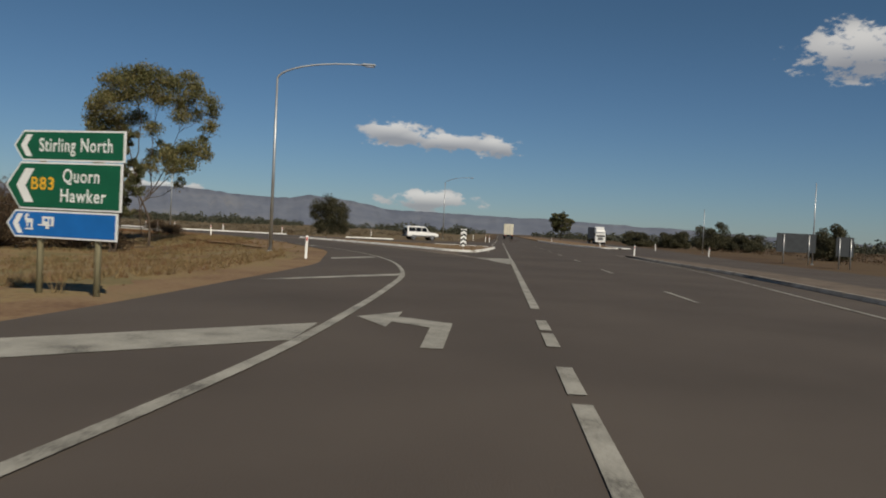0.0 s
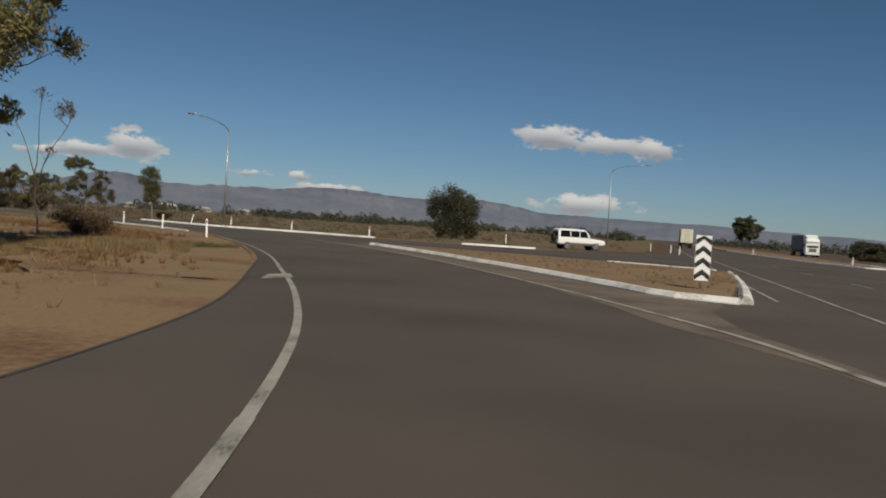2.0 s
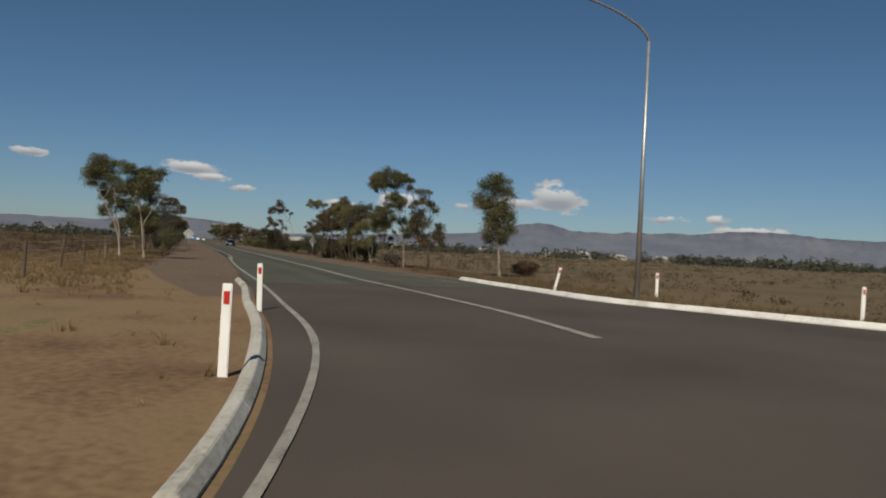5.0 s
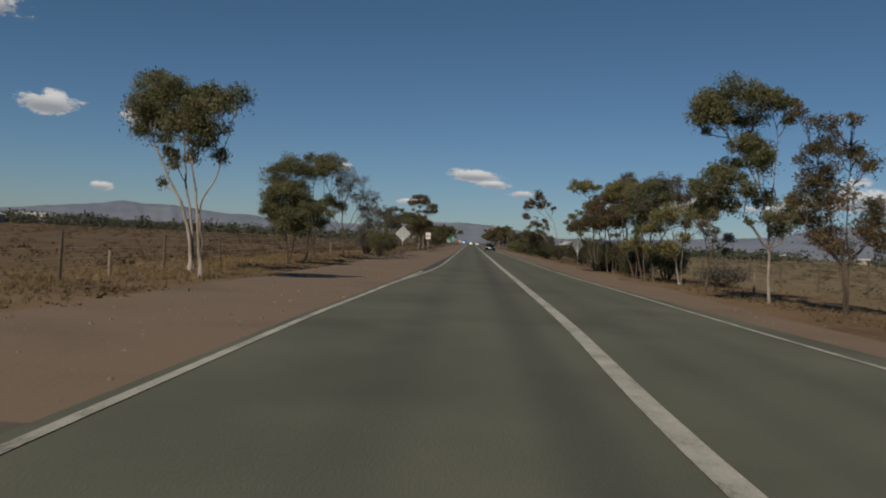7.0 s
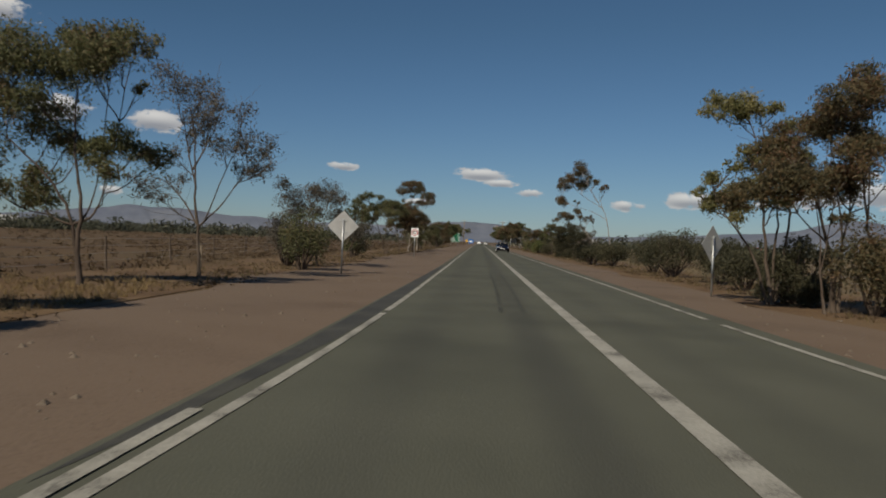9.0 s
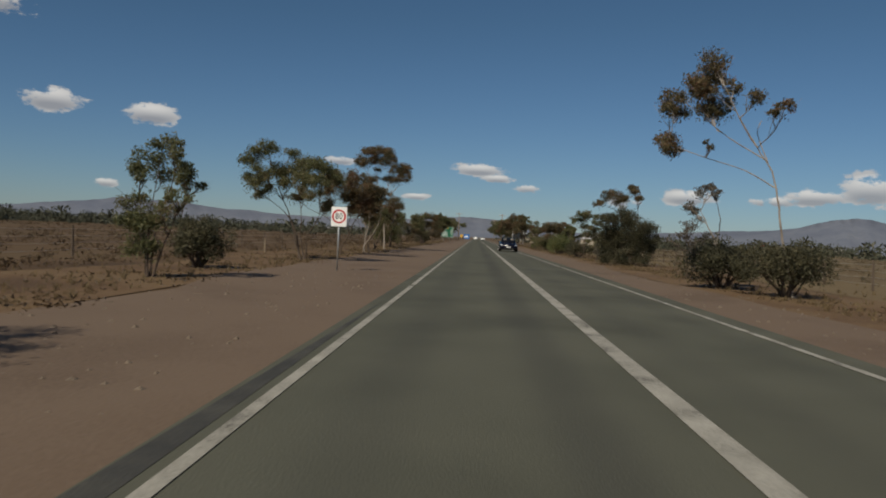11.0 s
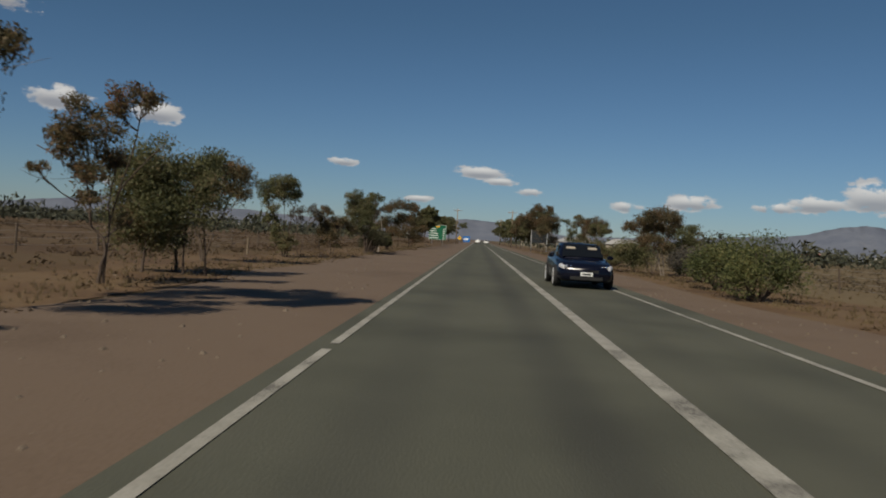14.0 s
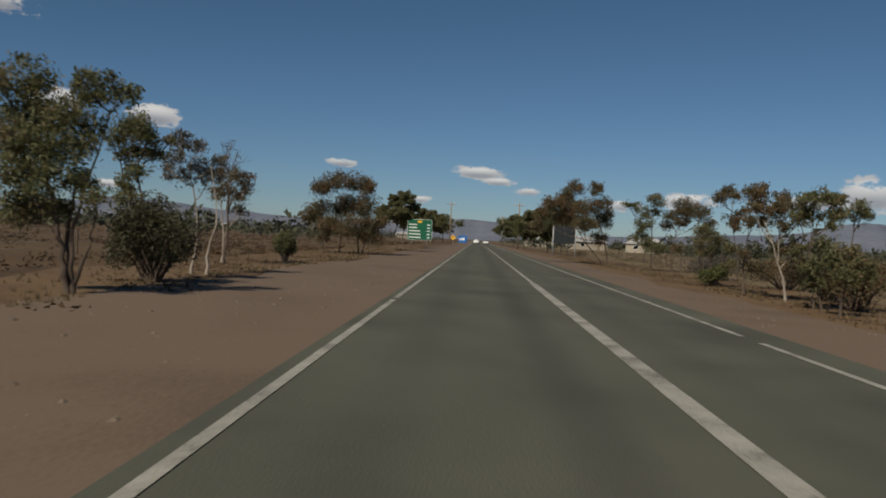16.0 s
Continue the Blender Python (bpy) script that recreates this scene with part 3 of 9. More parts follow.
kerb("kerb_turn_inner", [p + Vector((-0.06, -0.04, 0)) for p in k_in if p.y < 68], "dusty low kerb inside the turn", 0.16, 0.045, M_verge)
k_l = [p + Vector((-0.1, -0.16, 0)) for p in k_in if p.y >= 67.5 and p.x > -61.4]
kerb("kerb_turn_inner_white", k_l, "dusty white-painted kerb ending inside the turn", 0.22, 0.1, M_kerb_dusty)
island("median_near", [(4.1, 58.2), (3.7, 57.1), (5.4, 42.6), (6.8, 31.6), (7.8, 14.6), (9.5, -60), (13.5, -60), (10.5, 14.6), (9.3, 31.6), (7.0, 47.6)], "dusty median strip between the carriageways", M_dustroad)
kerb("kerb_median_near", smooth_line([(3.9, 57.3), (5.4, 42.6), (6.8, 31.6), (7.8, 14.6), (9.6, -60)], 2.4), "dusty concrete median kerb", 0.3, 0.14, M_dullkerb)
island("median_far", [(5.9, 104.6), (0.8, 114), (-3, 135), (-9.8, 190), (-40, 500), (-30, 500), (0.6, 190), (4.6, 126)], "grassy median strip beyond the junction")
kerb("kerb_median_far", smooth_line([(4.3, 127), (5.9, 106.2), (5.0, 105), (0.8, 113.6), (-3, 134.6), (-9.8, 190)], 2.4), "white-painted nose kerb of the far median", 0.3)

# road markings
EDGE_LINE = smooth_line([(-2.3, -60), (-2.8, -10), (-3.15, 1.2), (-3.55, 4.9), (-4.15, 9.6), (-5.15, 15.9), (-6.0, 19.4), (-7.7, 25.0), (-10.1, 30.9), (-11.9, 34.5), (-14.5, 38.8), (-18.4, 44.5), (-21.0, 48.2), (-25.0, 53.3), (-31.0, 60.0), (-38.4, 67.2), (-45.0, 71.8), (-52.4, 75.3), (-59.6, 78.5), tuple(rf(93.3, 49.81)[:2]), tuple(rf(100, 49.87)[:2]), tuple(rf(106, 50.03)[:2]), tuple(rf(112, 50.2)[:2]), tuple(rf(115, 50.36)[:2]), tuple(rf(118.8, 50.56)[:2]), tuple(rf(123, 50.73)[:2]), tuple(rf(131, 50.87)[:2]), tuple(rf(145, 50.89)[:2]), tuple(rf(200, 50.8)[:2]), tuple(rf(900, 50.8)[:2])], 1.0)
for y0, y1, wd, z in ((-70, 17, 0.16, 0.012), (15.5, 31, 0.13, 0.016), (30.2, 46, 0.11, 0.012)):
    line_mark("edge_line_turn", [p for p in EDGE_LINE if y0 < p.y < y1], wd, "white edge line round the turn", z)


# flat dark strip painted as the shade line at the seal's edge
line_mark("seal_lip_shade", [p + Vector((0.05, 0.03, 0)) for p in LEFT_EDGE if 26 < p.y < 67.6], 0.035, "dark strip of painted shade along the seal inside the turn", 0.006, M_bitumen_and_shade)


def along(p):
    return p.x * ALONG.x + p.y * ALONG.y


def broken(pts, gaps):
    """Splits a run of points at the gaps (from u, to u) along the side road."""
    runs, rest = [], list(pts)
    for g0, g1 in gaps:
        i = next(k for k, p in enumerate(rest) if along(p) > g0)
        j = next(k for k, p in enumerate(rest) if along(p) > g1)
        t0 = (g0 - along(rest[i - 1])) / (along(rest[i]) - along(rest[i - 1]))
        t1 = (g1 - along(rest[j - 1])) / (along(rest[j]) - along(rest[j - 1]))
        a, b = rest[i - 1].lerp(rest[i], t0), rest[j - 1].lerp(rest[j], t1)
        runs.append(rest[:i] + [a])
        rest = [b] + rest[j:]
    return runs + [rest]


line_mark("edge_line_turn", [p for p in EDGE_LINE if 45.3 <= p.y <= 72.5], 0.09, "thin dusty white edge line out of the turn", 0.016)
for run in broken([p for p in EDGE_LINE if p.y >= 71.5], [(129.8, 130.3), (168.1, 168.6), (192.6, 193.0), (213.2, 213.7), (235.8, 236.3), (259.9, 260.4), (283.0, 283.5)]):
    line_mark("edge_line_left", run, 0.118, "white edge line along the near lane")
line_mark("edge_line_overlap", [rf(113.5, 50.24), rf(117, 50.33), rf(121.4, 50.44)], 0.12, "doubled white edge line where the seal narrows", 0.016)
CENTRE = smooth_line([(-33.1, 70.8), (-41.5, 75.3), (-48.6, 79.0), tuple(rf(81.5, 54.36)[:2]), tuple(rf(92.2, 54.1)[:2]), (-72.0, 88.5), (-82.1, 92.7), tuple(rf(140, 54.25)[:2]), tuple(rf(160, 54.27)[:2]), tuple(rf(900, 54.27)[:2])], 1.5)
line_mark("centre_line", [p for p in CENTRE if p.x < -44 and along(p) < 271], 0.23, "broad solid white centre line, slightly worn")
line_mark("centre_line_far", [p for p in CENTRE if along(p) > 269.4], 0.13, "thinner white centre line farther along", 0.016)
for run in broken(smooth_line([tuple(rf(u, c)[:2]) for u, c in ((90, 58.3), (97.2, 57.9), (111.7, 57.5), (126, 57.1), (150, 57.03), (900, 57.03))], 3.0), [(92.9, 94.0), (130.3, 131.2), (188.4, 189.1), (255.4, 256.3)]):
    line_mark("edge_line_right", run, 0.12, "thin white edge line along the far lane")
sheet("seal_edge", [tuple(rf(u, c)[:2]) for u, c in ((119.5, 50.22), (125, 50.36), (150, 50.5), (163, 50.7), (132, 50.80), (126, 50.70), (121, 50.40))], 0.007, M_bitumen_and_shade, "dark band of bare bitumen at the road's edge", "road marking")
for c0, wd in ((52.98, 0.10), (53.42, 0.09)):
    sk = [rf(u, c0 + 0.10 * math.sin((u - 128) * 0.12)) for u in range(131, 151)]
    line_mark("skid_mark", sk, wd, "dark tyre skid mark on the seal", 0.0085, M_skid)
SLIP_R = smooth_line([(-3.05, 28.4), (-5.4, 35.2), (-7.2, 39.3), (-8.7, 41.8), (-10.5, 44.6), (-11.9, 46.7), (-15.3, 51.5), (-19.7, 57.2), (-24.8, 62.9), (-30.8, 68.7), (-33.1, 70.8)])
line_mark("edge_line_slip", SLIP_R, 0.15, "thin white line beside the island")
line_mark("edge_line_nose", smooth_line([(-33.1, 70.8), (-30.6, 70.0), (-27.3, 69.3), (-18, 69.0)]), 0.12, "thin white line round the island nose")
line_mark("lane_line", smooth_line([hw(7.2, 0), hw(37, 0)], 4), 0.17, "solid white lane line")
line_mark("lane_line_far", smooth_line([hw(37.1, 0), hw(62, 0), hw(112, 0)], 4), 0.11, "thinner solid white lane line")
sheet("chevron_point", [(-2.95, 28.2), (-3.34, 29.7), (-3.88, 31.1), (-4.69, 33.2), (-5.45, 35.3), (-5.3, 35.7), (-4.65, 35.5), (-3.72, 36.5), (-3.2, 31.0)], 0.008, M_line, "worn white painted point between the lanes", "road marking")
for y0, y1 in ((3.95, 5.25), (2.3, 3.6), (-0.6, 0.8), (-3.4, -1.0), (-11.3, -8.3)):
    line_mark("turn_lane_dash", [Vector((*hw(y1, 0), 0)), Vector((*hw(y0, 0), 0))], 0.17, "short white lane dash")
for y0 in (-2.3, 11.3, 24.7, 37.2, 49.5, 61.5, 73.5, 85.5, 120, 132, 144, 156, 168, 180, 192, 204):
    line_mark("lane_dash", [Vector((*hw(y0, 3.85), 0)), Vector((*hw(y0 + 3.5, 3.85), 0))], 0.11, "thin white lane dash on the highway")
line_mark("edge_line_median", smooth_line([(6.9, -40), (6.1, 14.6), (5.7, 32.2), (3.8, 51), (3.1, 61)], 3), 0.12, "thin white edge line beside the median")
line_mark("edge_line_island", smooth_line([(-6.2, 48), (-8.2, 68), hw(112, -1.1), hw(400, -1.0)], 4), 0.11, "thin white line past the island")


def bar(name, quad):
    sheet(name, quad, 0.008, M_line, "broad worn white hatch bar on the seal", "road marking")


bar("hatch_bar", [(-3.5, 3.1), (-3.25, 1.35), (-5.2, -1.05), (-7.4, -3.7), (-7.3, -1.7), (-6.0, -0.05)])
bar("hatch_bar", [(-5.25, 16.3), (-5.1, 15.1), (-6.9, 11.2), (-7.45, 10.5), (-7.2, 11.3)])
bar("hatch_bar", [(-9.5, 29.1), (-9.05, 27.9), (-9.9, 23.9), (-10.35, 25.2)])
bar("hatch_bar", [(-16.6, 40.9), (-17.2, 42.1), (-17.1, 42.9), (-16.4, 41.9)])
sheet("turn_arrow", [(-3.25, 4.2), (-2.78, 5.25), (-2.68, 4.5), (-1.76, 4.05), (-1.47, 1.5), (-1.73, 1.45), (-1.98, 3.4), (-2.62, 3.8), (-2.55, 3.15)], 0.008, M_line, "worn white left-turn arrow on the asphalt", "road marking")


# ---- far ranges ----
def build_range():
    prof = [(-60, 0.3), (-40, 0.35), (-20, 0.4), (-12, 0.7), (-6.6, 0.95), (-2.8, 1.0), (1, 1.25), (5, 1.25), (9, 1.3), (13, 1.4), (15.6, 1.85), (18.8, 2.15), (21, 1.8), (23.5, 2.0), (26.9, 2.15), (29.3, 2.2), (32, 1.85), (35.6, 1.9), (38.8, 1.75), (40.6, 1.85), (42.6, 2.3), (44.0, 2.15), (46.0, 1.55), (48.5, 1.25), (54, 0.9), (58, 0.7), (61, 0.6), (64, 1.05), (65.4, 1.25), (67.7, 1.4), (69.5, 1.4), (73, 0.95), (80, 1.0), (84, 1.15), (88, 1.5), (91, 1.6), (94, 1.2), (99, 0.6), (110, 0.5), (140, 0.4)]
    az = np.linspace(-60, 140, 700)
    el = np.interp(az, [p[0] for p in prof], [p[1] for p in prof])
    bm = bmesh.new()
    rows = []
    for k, (dist, frac) in enumerate(((3300, -0.02), (3500, 0.22), (3750, 0.5), (3950, 0.74), (4150, 1.0), (4400, 0.5))):
        row = []
        for a, e in zip(az, el):
            n = noise.fractal(Vector((a * 0.45, k * 0.8, 0)), 1.0, 2.0, 6)
            n2 = noise.fractal(Vector((a * 1.7, k * 1.1, 3)), 0.9, 2.1, 4)
            z = 4150 * math.tan(radians(e)) * frac * (1 + 0.07 * n + (0.05 * n2 if frac > 0 else 0))
            d = dist + 120 * n2 * (1 if 0 < k < 5 else 0)
            row.append(bm.verts.new((-60 - d * math.sin(radians(a)), 60 + d * math.cos(radians(a)), z if k else -2)))
        rows.append(row)
    for r0, r1 in zip(rows, rows[1:]):
        for i in range(len(r0) - 1):
            bm.faces.new((r0[i], r0[i + 1], r1[i + 1], r1[i]))
    bmesh.ops.recalc_face_normals(bm, faces=bm.faces)
    tagged(finish("backdrop_range", bm, M_hill, smooth=True), "mountain range on the horizon, blue-grey haze put into its colour", "mountains", "", "structure")


build_range()


# ---- trees and shrubs ----
def tube(bm, pts, radii, sides=7):
    rings = []
    for i, p in enumerate(pts):
        d = (pts[min(i + 1, len(pts) - 1)] - pts[max(i - 1, 0)]).normalized()
        a = d.orthogonal().normalized() if abs(d.z) < 0.99 else Vector((1, 0, 0))
        a = (Vector((1, 0.3, 0)) - d * d.dot(Vector((1, 0.3, 0)))).normalized()
        b = d.cross(a)
        rings.append([bm.verts.new(p + (a * math.cos(t) + b * math.sin(t)) * radii[i]) for t in (2 * math.pi * k / sides for k in range(sides))])
    for r0, r1 in zip(rings, rings[1:]):
        for k in range(sides):
            bm.faces.new((r0[k], r0[(k + 1) % sides], r1[(k + 1) % sides], r1[k]))
    bm.faces.new(rings[-1])


def branch(bm, rng, a, b, r0, r1, sag=0.12, n=5, sides=6):
    """A crooked limb from a to b, rising first and then leaning out."""
    pts, rad = [], []
    side = Vector((rng.uniform(-1, 1), rng.uniform(-1, 1), 0)) * (b - a).length * 0.06
    for i in range(n + 1):
        t = i / n
        p = a.lerp(b, t) + Vector((0, 0, 1)) * math.sin(math.pi * t) * (b - a).length * -sag + side * math.sin(t * 5.5 + 1.0)
        if i in (0, n):
            p = a.lerp(b, t)
        pts.append(p)
        rad.append(r0 + (r1 - r0) * t)
    tube(bm, pts, rad, sides)
    return pts


def build_tree(name, at, h, w, label, seed, leaf, bark, crown_from=0.45, clumps=16, density=760, trunks=1, lean=(0, 0), flat=0.6, clump_r=0.15, leaf_size=0.115, group="", fork=0.35, thick=1.0, twigs=0):
    """A gum: trunks that fork into limbs and branchlets, each ending in a domed clump of hanging leaves. at: place; lean: how far the crown stands off the foot."""
    rng = random.Random(seed)
    nr = np.random.default_rng(seed)
    root = thing(name, label, "tree", Matrix.Translation(at), group)
    bm = bmesh.new()
    lean = Vector((*lean, 0))
    forks = []
    rb = (0.0066 * h + 0.0066 * w) * thick / trunks ** 0.35
    for k in range(trunks):
        ang = 2 * math.pi * (k + rng.random() * 0.6) / max(trunks, 1)
        off = Vector((math.cos(ang), math.sin(ang), 0))
        foot = off * (0.03 * w if trunks > 1 else 0) + Vector((0, 0, -0.08))
        top = off * (0.17 * w * rng.uniform(0.6, 1.2) if trunks > 1 else 0.03 * w) + lean * 0.4 + Vector((0, 0, h * fork * rng.uniform(0.85, 1.2)))
        branch(bm, rng, foot, top, rb * 1.12, rb * 0.74, sag=0.06 if trunks > 1 else 0.0, n=7, sides=9)
        tube(bm, [foot + Vector((0, 0, -0.1)), foot + Vector((0, 0, 0.03)), foot + Vector((0, 0, 0.25))], [rb * 1.6, rb * 1.45, rb * 1.08], 9)
        forks.append((top, rb * 0.74, off))
    rx, rz = w * 0.5 * (1 - clump_r), h * (1 - crown_from) * 0.5
    mid_z = h * (crown_from + (1 - crown_from) * (0.42 if flat < 0.7 else 0.48))
    centres = []
    clumps = int(clumps * 1.25)
    for i in range(clumps):
        t = (i + 0.5) / clumps
        s = (-0.55 + 1.5 * t) if flat < 0.7 else (-0.95 + 1.9 * t)
        s = min(0.96, s)
        ring_r = math.sqrt(max(0.02, 1 - s * s)) if s > 0 else 0.22 + 0.78 * (1 + s) ** 0.8
        a = i * 2.399 + rng.uniform(-0.5, 0.5)
        rr = rng.uniform(0.72, 1.14) if i % 3 else rng.uniform(0.2, 0.62)
        centres.append(lean * (0.45 + 0.55 * t) + Vector((math.cos(a) * rx * ring_r * rr, math.sin(a) * rx * ring_r * rr, min(h - 0.35 * clump_r * w, mid_z + rz * 1.12 * s * (0.85 + 0.2 * rng.random())))))
    # main limbs: neighbouring clumps share one
    limbs = max(3, clumps // 3)
    seeds = centres[::max(1, len(centres) // limbs)]
    mids = []
    for c in seeds:
        top, r, off = min(forks, key=lambda f: (f[0] - c).length * (1.0 if (c - lean).dot(f[2]) > 0 else 1.6))
        m = top.lerp(c, rng.uniform(0.42, 0.6)) + Vector((0, 0, 0.04 * h))
        branch(bm, rng, top, m, r * 0.72, r * 0.42, sag=0.08, n=4, sides=6)
        mids.append((m, r * 0.42))
    co = []
    for c in centres:
        m, r = min(mids, key=lambda q: (q[0] - c).length + (2.0 if q[0].z > c.z + 0.25 * h else 0))
        limb = branch(bm, rng, m, c, max(r, 0.014), 0.009, sag=0.09, n=4, sides=5)
        for q in range(4 + twigs):
            e = c + Vector((rng.gauss(0, 1), rng.gauss(0, 1), rng.gauss(0.35, 0.5) * flat)) * w * clump_r * 0.75
            branch(bm, rng, limb[rng.choice((2, 3, 4))], e, 0.010, 0.004, sag=0.04, n=2, sides=3)
        if density:
            big = w * clump_r * rng.uniform(0.6, 1.4)
            n = int(density * 1.5 * (big / (w * clump_r)) ** 1.6)
            v = nr.normal(size=(n, 3))
            v /= np.linalg.norm(v, axis=1)[:, None]
            v *= (nr.uniform(0.02, 1.0, (n, 1)) ** 0.5) * big * 0.40
            v[:, 2] = np.where(v[:, 2] < 0, v[:, 2] * 0.7, v[:, 2]) * (0.68 + 0.32 * flat)
            offs = nr.normal(size=(9, 3)) * big * 0.42
            offs[:, 2] = offs[:, 2] * (0.15 + 0.8 * flat)
            co.append(v + offs[nr.integers(0, 9, n)] + np.array(c))
    part("trunk", bm, bark, root, smooth=True)
    if co:
        cc = np.concatenate(co)
        cc = cc[cc[:, 2] > 0.12]
        new("crown", quads_mesh("crown", leaf_quads(nr, cc, leaf_size * 1.25, leaf_size * 0.62, 0.8), leaf)).parent = root
    return root


def build_shrub(name, at, h, w, label, seed, leaf, density=1400, leaf_size=0.1, group="", boxy=False):
    """A dense bush down to the ground: short stems and lumps of leaves."""
    rng = random.Random(seed)
    nr = np.random.default_rng(seed)
    root = thing(name, label, "shrub", Matrix.Translation(at), group)
    bm = bmesh.new()
    co = []
    lumps = 44 if boxy else 13 if h < 2.5 else 26
    small = 0.58 if boxy else 1.0 if h < 2.5 else 0.68
    for i in range(lumps):
        a = i * 2.399 + rng.uniform(-0.4, 0.4)
        r = w * 0.38 * math.sqrt(rng.uniform(0.05, 1))
        zc = h * (0.2 + 0.1 * small + 0.52 * (1 - (2 * r / w) ** 2) * rng.uniform(0.1, 1.12))
        if boxy and i % 3 == 0:
            r, zc = w * rng.uniform(0.28, 0.42), h * rng.uniform(0.14, 0.24)
        elif boxy:
            zc = h * rng.uniform(0.16, 0.84 - 1.0 * max(0.0, r / w - 0.16))
        c = Vector((math.cos(a) * r, math.sin(a) * r, zc))
        branch(bm, rng, Vector((math.cos(a) * 0.08, math.sin(a) * 0.08, -0.05)), c, 0.03 + 0.008 * h, 0.01, sag=0.0, n=4, sides=5)
        n = int(density * 3.4) // lumps
        v = nr.normal(size=(n, 3))
        v /= np.linalg.norm(v, axis=1)[:, None]
        v *= (nr.uniform(0.05, 1.0, (n, 1)) ** 0.4) * np.array([w * 0.26, w * 0.26, h * 0.28]) * small * rng.uniform(0.65, 1.25)
        co.append(v + np.array(c))
    cc = np.concatenate(co)
    cc = cc[cc[:, 2] > 0.04]
    part("stem", bm, M_darkbark, root, smooth=True)
    new("foliage", quads_mesh("foliage", leaf_quads(nr, cc, leaf_size * 1.2, leaf_size * 0.75, 0.1), leaf)).parent = root
    return root


GUM = dict(leaf=M_leaf, bark=M_bark)
ROW = "trees along the side road"


def at_road(u, c):
    return rf(u, c, -0.03)


def gum(u, c, h, w, label, seed, **k):
    a = {**GUM, **k}
    return build_tree("gum_tree", at_road(u, c), h, w, label, seed, group=ROW, **a)


def smooth_stem(pts, n=4):
    """A smooth run through the points of a stem."""
    q = [pts[0], *pts, pts[-1]]
    run = []
    for i in range(1, len(q) - 2):
        a, b, c, d = q[i - 1:i + 3]
        for k in range(n):
            t = k / n
            run.append(0.5 * (2 * b + (c - a) * t + (2 * a - 5 * b + 4 * c - d) * t * t + (3 * b - a - 3 * c + d) * t ** 3))
    return run + [pts[-1]]


